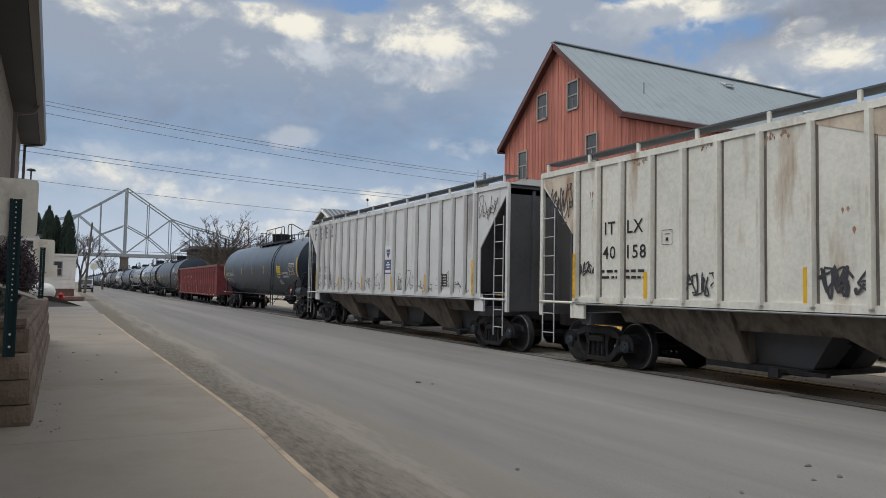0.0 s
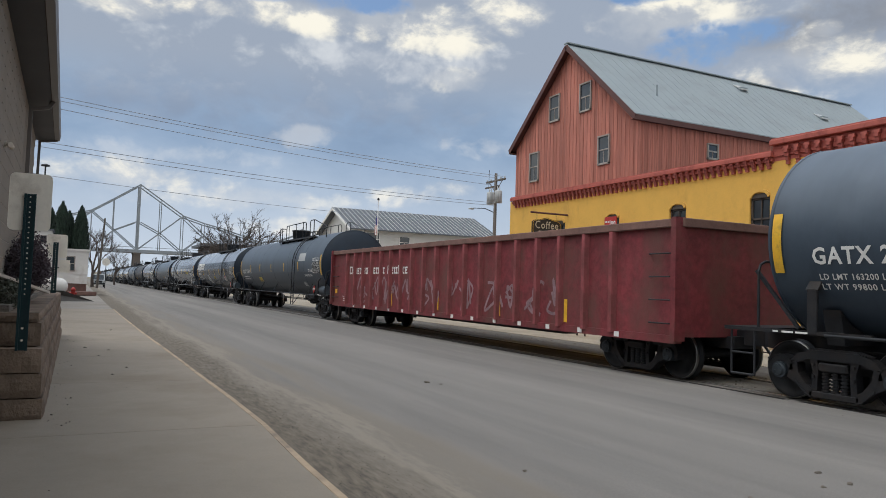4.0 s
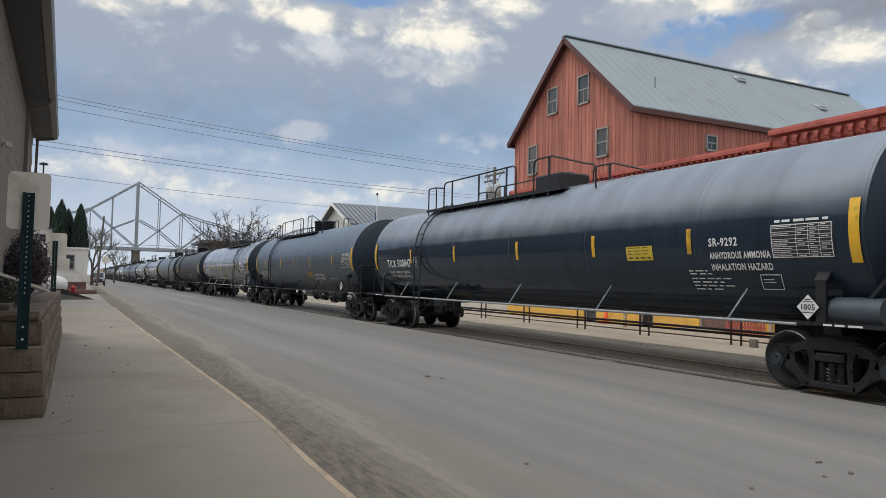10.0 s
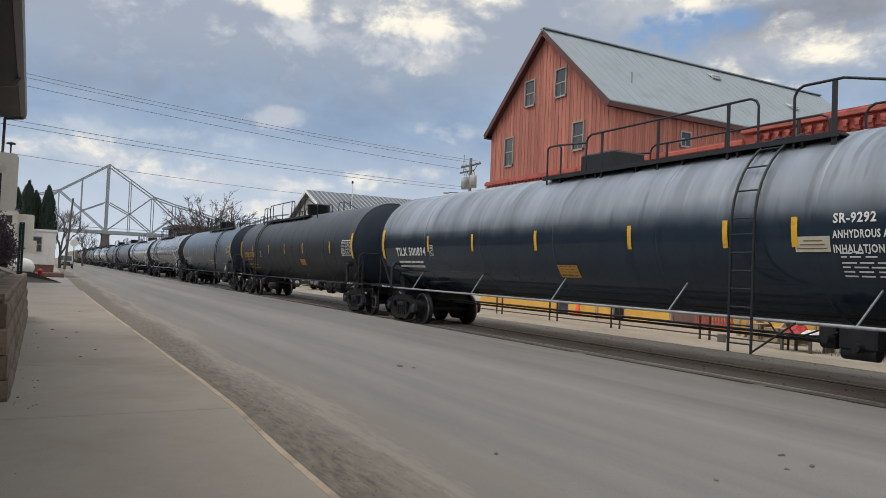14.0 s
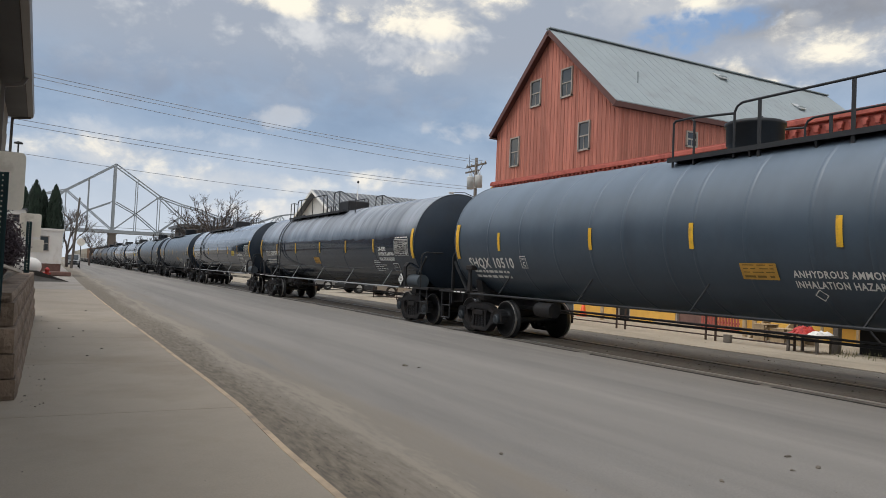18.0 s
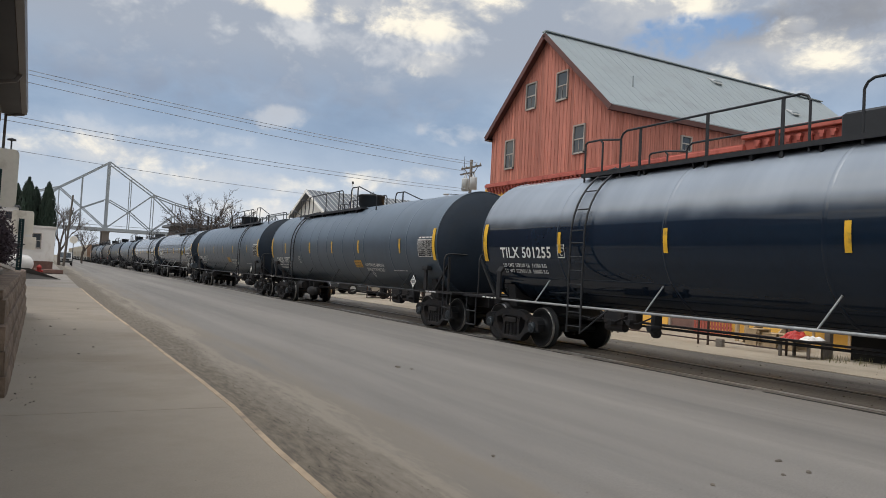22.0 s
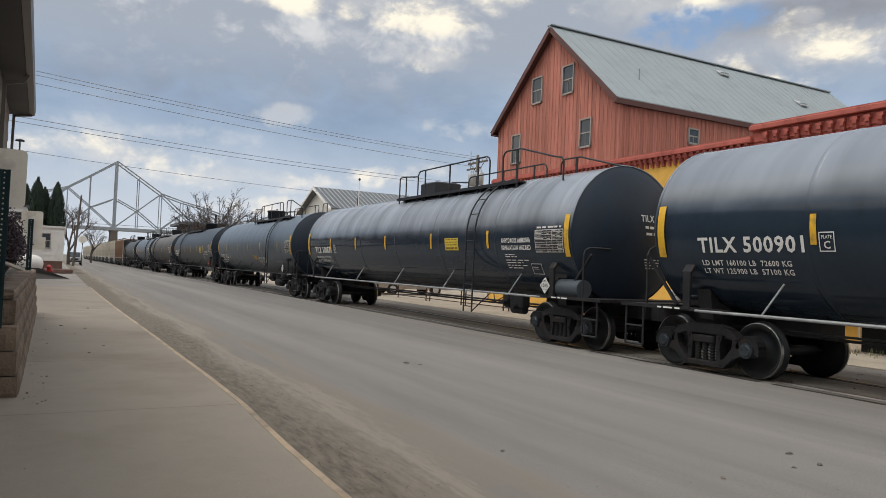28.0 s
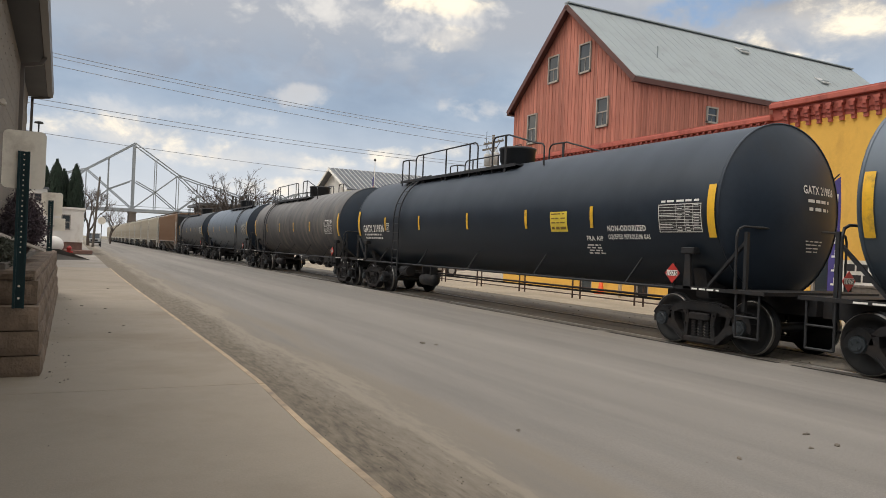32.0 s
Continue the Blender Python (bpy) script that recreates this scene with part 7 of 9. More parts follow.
    if style == "gloss":
        part("valve_housing", Shape().box(-0.46, 0.46, -0.62, 0.50, top - 0.1, top + 0.36, 0.04), M_PIPE, car, "boxy black valve housing")
    else:
        hs = part("valve_housing", Shape().turned_z([(top - 0.12, 0.45), (top + 0.06, 0.46), (top + 0.08, 0.49), (top + 0.40, 0.50), (top + 0.41, 0.525), (top + 0.47, 0.525), (top + 0.49, 0.48), (top + 0.51, 0.0)], 0, 0.05, 24), M_PIPE, car, "round dark valve housing")
        part("lid_handle", Shape().pipe([(0, -0.12, top + 0.50), (0, -0.10, top + 0.58), (0, 0.20, top + 0.58), (0, 0.22, top + 0.50)], 0.015), M_PIPE, hs)
    # two layouts of the top walkway: behind the housing or ahead of it
    if flip:
        loop, rail_, posts, slope, walkway = (1.10, 0.60), (-0.28, -4.60), (-0.78, -2.38, -4.0), (-5.25, -7.8), (-6.0, 1.2)
        ly = -4.9 if style == "gloss" else -4.54 if mark.endswith("10775") else -4.4
    elif style == "mid":
        loop, rail_, posts, slope, walkway = (1.10, 0.60), (-0.28, -4.10), (-0.78, -2.28, -3.55), (-4.80, -7.5), (-5.4, 1.2)
        ly = -4.5
    else:
        loop, rail_, posts, slope, walkway = (5.95, 5.40), (4.85, 0.68), (4.30, 2.65, 1.15), (-0.15, -2.6), (-1.35, 6.0)
        ly = 5.25 if style == "gloss" else 4.75
    zw = top - 0.18
    for sx in (-1, 1):
        wk = part("walkway", Shape().box(min(sx * 0.70, sx * 0.96), max(sx * 0.70, sx * 0.96), walkway[0], walkway[1], zw, zw + 0.035).box(min(sx * 0.95, sx * 0.98), max(sx * 0.95, sx * 0.98), walkway[0], walkway[1], zw - 0.03, zw + 0.055), M_PIPE, car, "narrow top walkway")
        for k in range(6):
            yy = walkway[0] + (walkway[1] - walkway[0]) * (k + 0.5) / 6
            part("walkway_bracket", Shape().prism([(sx * 0.96, zw), (sx * 0.66, zw), (sx * 0.80, zw - 0.16), (sx * 0.90, zw - 0.20)], "y", yy - 0.02, yy + 0.02), M_PIPE, wk)
    h = 0.64
    for sx in (-0.93, 0.93):
        y0, y1 = loop
        part("end_loop", Shape().pipe([(sx, y0, zw - 0.12), (sx, y0, top + h - 0.12), (sx, y0 - 0.06, top + h - 0.08), (sx, y1 + 0.08, top + h - 0.08), (sx, y1, top + h - 0.16), (sx, y1, zw - 0.1)], 0.022).rod((sx, y1 + 0.08, top + h - 0.08), (sx, rail_[0], top + h - 0.16), 0.022, 6), M_PIPE, car)
        y0, y1 = rail_
        part("top_handrail", Shape().pipe([(sx, y0, zw - 0.1), (sx, y0, top + h - 0.14), (sx, y0 - 0.05, top + h - 0.05), (sx, y0 - 0.16, top + h), (sx, y1 + 0.16, top + h), (sx, y1 + 0.05, top + h - 0.05), (sx, y1, top + h - 0.14), (sx, y1, zw - 0.1)], 0.022), M_PIPE, car)
        for yy in posts:
            part("rail_post", Shape().box(sx - 0.012, sx + 0.012, yy - 0.029, yy + 0.029, zw - 0.16, top + h), M_PIPE, car)
        y0, y1 = slope
        part("step_handrail", Shape().pipe([(sx, y0, zw - 0.1), (sx, y0, top + h - 0.12), (sx, y0 - 0.05, top + h - 0.03), (sx, y0 - 0.15, top + h + 0.02), (sx, y0 - 0.8, top + h + 0.01), (sx, y1 + 0.35, top + h - 0.35), (sx, y1 + 0.08, top + h - 0.40), (sx, y1, top + h - 0.48), (sx, y1, zw - 0.12)], 0.022), M_PIPE, car)
        part("rail_post", Shape().box(sx - 0.012, sx + 0.012, y0 - 0.70, y0 - 0.62, zw - 0.16, top + h), M_PIPE, car)
    s = Shape()
    arc = [(-(TR + 0.09) * math.cos(a), CZ + (TR + 0.09) * math.sin(a)) for a in [radians(d) for d in range(0, 73, 8)]]
    pts = [(-(TR + 0.09), 0.52), (-(TR + 0.09), CZ)] + arc
    for k in (-0.21, 0.21):
        s.pipe([(x, ly + k, z) for x, z in pts], 0.022)
    run = 0.0
    for (x0, z0), (x1, z1) in zip(pts, pts[1:]):
        n = max(1, round(math.hypot(x1 - x0, z1 - z0) / 0.30))
        for i in range(n):
            x, z = x0 + (x1 - x0) * (i + 0.5) / n, z0 + (z1 - z0) * (i + 0.5) / n
            if n > 1 or run % 2 == 0:
                s.rod((x, ly - 0.21, z), (x, ly + 0.21, z), 0.014, 6)
        run += 1
    s.rod((-(TR + 0.09), ly - 0.21, 0.54), (-1.46, ly - 0.85, 1.05), 0.016, 6)
    part("ladder", s, M_PIPE, car)
    # reflective strips
    prox = mark.startswith("PROX")
    at = {"gloss": (5.95, 2.95, -0.36, -3.30, -5.94), "cup": (5.72, 2.68, 0.04, -2.60, -5.95), "mid": (5.87, 3.25, 0.48, -2.25, -5.0), "short": (4.6, 1.9, -0.8, -3.5)}[style]
    if mark.endswith("500894"):
        at = (5.8, 3.36, 0.64, -2.32, -4.50, -5.73)
    if mark.endswith("500878"):
        at = (6.09, 3.43, 0.77, -2.51, -5.6)
    if mark.endswith(("10725", "10777", "10510")):
        at = (6.08,) + at[1:]
    if mark.endswith("500901"):
        at = (5.84, 2.95, -0.36, -3.30, -5.94)
    at = (5.9, 3.17, 0.07, -2.82, -5.27) if plain else at
    at, zs0 = ((5.07, 2.0, -0.48, -2.54, -4.78), 2.0) if prox else (at, 2.14)
    for y in at:
        wr = 0.05
        part("reflector", bars([(-wr, wr, zs0, zs0 + 0.44)], lambda u, v, y=y: on_tank(y - u, v, 0.016)), M_STRIPE, car)
    for e in (-1, 1):
        z0 = 1.61 if prox else 1.95
        part("end_reflector", bars([(-0.08, 0.08, z0, z0 + 0.90)], lambda u, v, e=e: on_tank(e * (half - 0.14) - u, v, 0.022), 10), M_STRIPE, car)
    # writing
    yellow = haul == "yellow"
    ink = M_TEXTY if yellow else M_TEXTW
    code = mark[-6:] if style == "gloss" else mark
    ym, zt, wm = {"gloss": (7.25 if code == "501255" else 6.98, 2.04, 1.96), "cup": (6.61, 1.74, 2.04), "mid": (7.04, 2.08, 2.03), "short": (6.0, 1.9, 1.8)}[style]
    ym, zt, wm = (6.96, 1.98, 1.62) if prox else (6.45, 2.0, 2.0) if yellow else (7.02, 2.10, 1.96) if plain else (ym, zt, wm)
    if mark:
        part("reporting_mark", written(mark, 0.30 if prox else 0.335, lambda u, v: on_tank(ym - u, zt + v), 0.026, wm), ink, car)
        part("head_mark", written(mark, 0.20, lambda u, v: on_head(u + 0.55, 2.78 + v, half), 0.022, 1.05), M_TEXTW, car)
        for k in range(2):
            part("head_line", bars(line_of_bars(0.72 - 0.06 * k, 0.055, seed + k, 2.63 - 0.14 * k), lambda u, v: on_head(u + 0.5, v, half)), M_TEXTW, car)
        for k in range(4):
            part("head_print", bars(line_of_bars(0.55 - 0.05 * k, 0.022, seed + 40 + k, 1.95 - 0.06 * k), lambda u, v: on_head(u + 0.45, v, half)), M_TEXTW, car)
        if style in ("gloss", "cup", "mid"):
            box_y = {"gloss": ym - 1.34, "cup": 5.15 if flip else 4.24, "mid": 5.67}[style] if not prox else 4.76
            box_y = 5.70 if plain else box_y
            pm = part("plate_mark", bars([(-0.12, 0.12, 0.264, 0.28), (-0.12, 0.12, 0, 0.016), (-0.12, -0.105, 0, 0.28), (0.105, 0.12, 0, 0.28)], lambda u, v: on_tank(box_y - u, zt + v)), M_TEXTW, car)
            part("plate_word", written("PLATE", 0.07, lambda u, v: on_tank(box_y - u, zt + 0.185 + v), 0.02, 0.16), M_TEXTW, pm)
            part("plate_letter", written("C", 0.15, lambda u, v: on_tank(box_y - u, zt + 0.045 + v)), M_TEXTW, pm)
    if yellow:
        part("slogan", written("THE TANK CAR PEOPLE", 0.115, lambda u, v: on_tank(6.62 - u, 1.83 + v), 0.022, 1.0), ink, car)
    low1, low2 = {"gloss": (0.215, 0.345), "cup": (0.13, 0.25), "mid": (0.225, 0.365), "short": (0.2, 0.3)}[style]
    for k, low in enumerate((low1, low2)):
        if yellow:
            part("weight_line", bars(line_of_bars(1.75, 0.052, seed + 2 + k, 1.60 - 0.16 * k), lambda u, v: on_tank(6.35 - u, v)), ink, car)
        elif sub:
            part("weight_line", written(sub[k], 0.118, lambda u, v, low=low: on_tank(ym + 0.11 - u, zt - low + v), 0.02, 1.68), ink, car)
        elif style != "short":
            part("weight_line", bars(line_of_bars(1.62, 0.06, seed + 2 + k, zt - low), lambda u, v: on_tank(ym + 0.11 - u, v)), ink, car)
    yt = {"gloss": -8.14, "cup": -7.72, "mid": -7.92 if haul == "sp" else -7.71, "short": -6.2}[style] if not prox else -7.5
    part("table_panel", bars([(-0.53, 0.53, -0.012, 0.512)], lambda u, v: on_tank(yt - u, 2.04 + v, 0.006)), M_TEXTK, car)
    part("data_table", bars(table_grid(1.02, 0.50, 9, (0.42, 0.62, 0.80), seed), lambda u, v: on_tank(yt - u, 2.04 + v, 0.014)), M_TEXTW, car, "white printed data table")
    part("table_head", bars(line_of_bars(0.9, 0.038, seed + 4, 2.575), lambda u, v: on_tank(yt - u, v)), M_TEXTW, car)
    cargo = {"nh3": ("ANHYDROUS AMMONIA", "INHALATION HAZARD"), "nh3far": ("ANHYDROUS AMMONIA", "INHALATION HAZARD"), "lpg": ("NON-ODORIZED", "LIQUEFIED PETROLEUM GAS"), "yellow": None, "sp": ("SR 13450", "LIQUEFIED PETROLEUM GAS"), "": None}[haul]
    yc, zc = -2.56 if flip else -3.72, 1.71
    if cargo:
        # lines of (text, size, middle, height, width)
        if style == "gloss":
            yc, z1, z2, z3 = CARGO_AT.get(code, (-6.83, 2.1, 1.91, 0))
            lines = [(cargo[0], 0.150, yc, z1, 1.22), (cargo[1], 0.150, yc, z2, 1.22)]
            if z3:
                lines.append(("SR-9292", 0.185, yc + 0.30, z3, 0.60))
        elif haul == "lpg":
            yc, zc = (-6.45, 2.09) if style == "mid" else (-6.30, 2.07)
            lines = [(cargo[0], 0.150, yc, zc, 1.10), (cargo[1], 0.125, yc - 0.03, zc - 0.155, 1.20), ("FRA AIP", 0.130, yc + 1.0 + (0.26 if style == "mid" else 0), zc - 0.19, 0.53)]
        elif haul == "sp":
            yc, zc = -6.6, 1.90
            lines = [(cargo[0], 0.165, -7.05, 2.10, 0.68), (cargo[1], 0.130, yc, zc, 1.26)]
        else:
            lines = [(cargo[0], 0.140, yc, zc, 1.56), (cargo[1], 0.140, yc + 0.06, zc - 0.15, 1.44)]
        for line, size, ya, za, wa in lines:
            part("cargo_line", written(line, size, lambda u, v: on_tank(ya - u, za + v), 0.030, wa), M_TEXTW, car)
        if style == "gloss":
            for k, (w_, z_) in enumerate(((0.42, -0.02), (0.5, -0.07), (0.95, -0.15), (0.7, -0.21), (0.9, -0.27), (0.6, -0.33))):
                part("small_print", bars(line_of_bars(w_, 0.021, seed + 5 + k, z2 + z_ - (0.10 if z3 == 0 else 0)), lambda u, v: on_tank(yc + (1.15 if z3 and z3 < 2.4 else 0.52) - w_ / 2 - u, v)), M_TEXTW, car)
            part("notice_box", bars([(-0.2, 0.2, 0.225, 0.24), (-0.2, 0.2, 0, 0.014), (-0.2, -0.185, 0, 0.24), (0.185, 0.2, 0, 0.24), (-0.15, 0.05, 0.15, 0.165), (-0.15, 0.08, 0.11, 0.12)], lambda u, v: on_tank(-7.45 - u - 0.2 * v, 1.55 + v)), M_TEXTW, car)
        elif style == "cup" and haul != "lpg":
            part("hazard_outline", Shape().pipe([on_tank(yc + 0.45 + 0.10 * math.cos(a), 1.46 + 0.08 * math.sin(a), 0.004) for a in (0, 1.5708, 3.1416, 4.7124, 6.2832)], 0.008, 4), M_TEXTW, car, "thin white diamond outline")
            part("small_print", bars(line_of_bars(1.0, 0.025, seed + 6, 1.60), lambda u, v: on_tank(-5.6 - u, v)), M_TEXTW, car)
        else:
            for k in range(4):
                part("small_print", bars(line_of_bars(0.42 + 0.1 * (k % 2), 0.03, seed + 5 + k, zc - 0.30 - 0.055 * k), lambda u, v: on_tank(yc + 1.1 - u, v)), M_TEXTW, car)
    # emergency stickers
    if style in ("gloss", "cup", "mid"):
        sy, sz, sw, sh = {"gloss": (-4.66, 2.05, 0.36, 0.27), "cup": (-1.2 if flip else -2.35, 1.66, 0.33, 0.25), "mid": (3.55, 1.60, 0.37, 0.25)}[style]
        if prox:
            sy, sz, sh = -0.16, 1.68, 0.18
        if haul == "lpg":
            sy, sz, sw, sh = -4.12 if plain else -5.36, 2.06, 0.31, 0.44
        if mark.endswith("500878"):
            sy, sz, sw, sh = -3.72, 2.10, 0.375, 0.33
        if mark.endswith("500769"):
            sy, sz, sw, sh = 0.22, 1.72, 0.33, 0.26
        if mark.endswith("500894"):
            sy, sz, sw, sh = -0.33, 1.57, 0.33, 0.26
            old = part("faded_sticker", bars([(-0.27, 0.27, 2.07, 2.29)], lambda u, v: on_tank(-6.0 - u, v, 0.012)), M_PALESTRIP, car, "faded pale sticker")
            for k in range(3):
                part("sticker_line", bars([(-0.24 + 0.05 * k, 0.22 - 0.03 * k, 2.11 + 0.055 * k, 2.125 + 0.055 * k)], lambda u, v: on_tank(-6.0 - u, v, 0.016)), M_STKINK, old)
        stk = part("caution_sticker", bars([(-sw, sw, sz, sz + sh)], lambda u, v: on_tank(sy - u, v, 0.012)), M_ORANGESTK if (style == "cup" and haul != "lpg") or mark.endswith(("500769", "500894")) else M_CAUTION, car, "yellow emergency sticker")
        for k in range(4):
            part("sticker_line", bars(line_of_bars(sw * 1.7, sh * (0.06 if k else 0.13), seed + 20 + k, sz + sh * (0.12 + 0.22 * k + (0.08 if k else 0))), lambda u, v: on_tank(sy - u, v, 0.016)), M_STKINK, stk)
    if haul in ("nh3", "nh3far", "lpg", "sp", ""):
        red = haul in ("lpg", "sp", "")
        num = "1075" if red else "1005"
        py = -tc / 2 + (0.08 if style == "gloss" else 0.62 if flip else 0.30 if red else 0.65)
        placard(car, -1.49, py, 1.31, num, red)
        part("placard_holder", Shape().box(-1.47, -1.43, py - 0.02, py + 0.02, 1.05, 1.5), M_STEEL, car)
        placard(car, 0.75, -half - 0.80, 1.30, num, red, "end")
    for e in (-1, 1):
        part("sill_marking", bars(line_of_bars(0.6, 0.028, seed + 31 + e, 1.052), lambda u, v: (-1.482, e * (tc / 2 + 0.45) - u, v), 1), M_TEXTW, car, "small white stencil on the sill")
    if style in ("cup", "short"):
        # slanted tank supports at both ends
        for e in (-1, 1):
            part("tank_support", Shape().prism([(e * (tc / 2) - 0.10, 1.05), (e * (tc / 2) + 0.08, 1.05), (e * (tc / 2) + 0.05, 1.68), (e * (tc / 2) - 0.05, 1.68)], "x", -1.46, -1.40).box(-1.48, -1.30, e * tc / 2 - 0.15, e * tc / 2 + 0.15, 1.66, 1.78, 0.015), M_STEEL, car)
    return car


def scrawl(y, z, w, h, seed, lift_x, material, car, strokes=7, thick=0.035):
    """Spray-paint scribble of loose strokes on a flat side at x = lift_x."""
    q = random.Random(seed)
    for k in range(strokes):
        cu, cw = -w / 2 + w * (k + 0.5) / strokes, w / strokes * 0.75
        knots = [(cu + q.uniform(-cw, cw), h * q.uniform(0.02, 1.0)) for _ in range(6)]
        knots = [knots[0]] + knots + [knots[-1]]
        pts = []
        for a, b, c, d in zip(knots, knots[1:], knots[2:], knots[3:]):
            for m in range(5):
                f = m / 5
                pts.append(tuple(0.5 * (2 * b[e] + (c[e] - a[e]) * f + (2 * a[e] - 5 * b[e] + 4 * c[e] - d[e]) * f * f + (3 * b[e] - a[e] - 3 * c[e] + d[e]) * f ** 3) for e in (0, 1)))
        n = len(pts) - 1
        vs = []
        for i, p in enumerate(pts):
            a, b = pts[max(0, i - 1)], pts[min(n, i + 1)]
            g = math.hypot(b[0] - a[0], b[1] - a[1]) or 1
            ox, oz = -(b[1] - a[1]) / g * thick * 0.36, (b[0] - a[0]) / g * thick * 0.36
            lift = lift_x - 0.0012 * k - 0.0003 * i
            vs += [(lift, y - p[0] - ox, z + p[1] + oz), (lift, y - p[0] + ox, z + p[1] - oz)]
        part("graffiti_stroke", Shape().add(vs, [(2 * i, 2 * i + 1, 2 * i + 3, 2 * i + 2) for i in range(n)]), material, car, "sprayed graffiti line")


def hopper_car(centre, tc, half, paint, ribs, bays, label, ztop=4.16, rib_at=None):
    """A covered hopper with ribbed sides, sloped ends and bottom bays."""
    car = empty("hopper_car", (TRACK_X, centre, 0.0), label, "hopper car", "cars of the freight train")
    TRAIN.append((car, centre))
    W, zs = 1.55, 1.38
    inner = half - 1.28
    side = [(-half, ztop), (half, ztop), (half, ztop - 0.24), (inner, 2.60), (inner, zs), (-inner, zs), (-inner, 2.60), (-half, ztop - 0.24)]
    for sx in (-1, 1):
        sh = part("side_sheet", Shape().prism(side, "x", min(sx * W, sx * (W - 0.03)), max(sx * W, sx * (W - 0.03))), paint, car)
        if sx > 0:
            continue
        part("top_plate", Shape().box(-W - 0.03, -W + 0.04, -half, half, ztop - 0.10, ztop + 0.02), paint, car)
        part("sill_pipe", Shape().rod((-W - 0.02, -inner, zs - 0.10), (-W - 0.02, inner, zs - 0.10), 0.018, 6), M_SILLPIPE, car, "thin pale pipe under the sill")
        part("side_sill", Shape().box(-W - 0.035, -W + 0.05, -inner - 0.1, inner + 0.1, zs - 0.07, zs + 0.05), paint, car)
        rib = Shape().prism([(-0.042, 0), (0.042, 0), (0.036, -0.10), (-0.036, -0.10)], "z", zs, ztop - 0.1)
        rm = Shape()
        rm.add([(-W + v[1] - 0.001, v[0], v[2]) for v in rib.v], rib.f)
        mesh = rm.mesh("rib", paint)
        # strip beside each rib paints in its cast shade and grime
        seam = Shape().box(-W - 0.004, -W + 0.002, -0.088, -0.044, zs + 0.05, ztop - 0.1).mesh("seam", M_SHADE_TAG)
        for y in rib_at or [-inner + 2 * inner * i / (ribs - 1) for i in range(ribs)]:
            part("rib", mesh, None, sh, at=(0, y, 0))
            if rib_at:
                part("seam", seam, None, sh, at=(0, y, 0))
    body = Shape()
    body.prism([(-half + 0.05, ztop - 0.04), (half - 0.05, ztop - 0.04), (half - 0.05, ztop - 0.26), (inner - 0.03, 2.60), (inner - 0.4, zs + 0.1), (-inner + 0.4, zs + 0.1), (-inner + 0.03, 2.60), (-half + 0.05, ztop - 0.26)], "x", -W + 0.04, W - 0.04)
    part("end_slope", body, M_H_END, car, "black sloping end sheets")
    part("roof", Shape().prism([(-W - 0.02, ztop - 0.02), (W + 0.02, ztop - 0.02), (W * 0.6, ztop + 0.14), (-W * 0.6, ztop + 0.14)], "y", -half, half), paint, car)
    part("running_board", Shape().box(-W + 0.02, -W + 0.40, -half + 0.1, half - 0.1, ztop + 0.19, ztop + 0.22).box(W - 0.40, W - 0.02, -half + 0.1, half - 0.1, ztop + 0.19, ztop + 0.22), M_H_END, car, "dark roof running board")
    up = Shape().box(-W + 0.0, -W + 0.05, -0.03, 0.03, ztop, ztop + 0.20).mesh("board_post", paint)
    for i in range(12):
        part("board_post", up, None, car, at=(0, -half + 0.2 + (2 * half - 0.4) * i / 11, 0))
    pitch = 2 * (inner - 1.16) / bays
    for i in range(bays):
        # each bay: an outer sheet that tapers down to the gate, then a deeper sheet behind its flange
        y, w = inner - 1.16 - pitch * (i + 0.5), pitch / 2
        cut = y - w * 0.40
        f0, f1 = cut + 0.85, cut - 1.0
        faces = [(0, 1, 2, 3), (4, 7, 6, 5), (0, 4, 5, 1), (1, 5, 6, 2), (2, 6, 7, 3), (3, 7, 4, 0)]
        b = None
        for sx in (-1, 1):
            s = Shape()
            s.add([(sx * (W - 0.06), y + w, zs - 0.02), (sx * (W - 0.06), cut, zs - 0.02), (sx * 0.98, cut, 0.40), (sx * 0.98, f0, 0.40), (sx * 0.2, y + w, zs - 0.02), (sx * 0.2, cut, zs - 0.02), (sx * 0.2, cut, 0.40), (sx * 0.2, f0, 0.40)], faces)
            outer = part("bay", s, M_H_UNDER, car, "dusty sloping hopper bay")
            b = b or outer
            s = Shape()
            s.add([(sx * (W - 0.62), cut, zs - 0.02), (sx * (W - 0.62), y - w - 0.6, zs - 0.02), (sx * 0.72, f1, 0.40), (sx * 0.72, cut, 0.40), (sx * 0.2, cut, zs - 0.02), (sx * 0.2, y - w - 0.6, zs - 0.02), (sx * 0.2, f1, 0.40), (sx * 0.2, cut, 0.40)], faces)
            # black paints the shade under the sill into this sheet
            part("bay_sheet", s, M_H_END, outer, "inner bay sheet in black that stands in for shade")
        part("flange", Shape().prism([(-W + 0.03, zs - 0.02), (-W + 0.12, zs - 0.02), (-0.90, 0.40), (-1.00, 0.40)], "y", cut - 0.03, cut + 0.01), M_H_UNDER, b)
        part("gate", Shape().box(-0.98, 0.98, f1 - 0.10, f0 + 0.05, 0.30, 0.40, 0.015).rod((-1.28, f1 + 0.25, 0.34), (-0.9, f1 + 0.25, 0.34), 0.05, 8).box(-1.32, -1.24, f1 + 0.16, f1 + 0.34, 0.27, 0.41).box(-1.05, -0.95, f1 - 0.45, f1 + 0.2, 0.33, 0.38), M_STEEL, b)
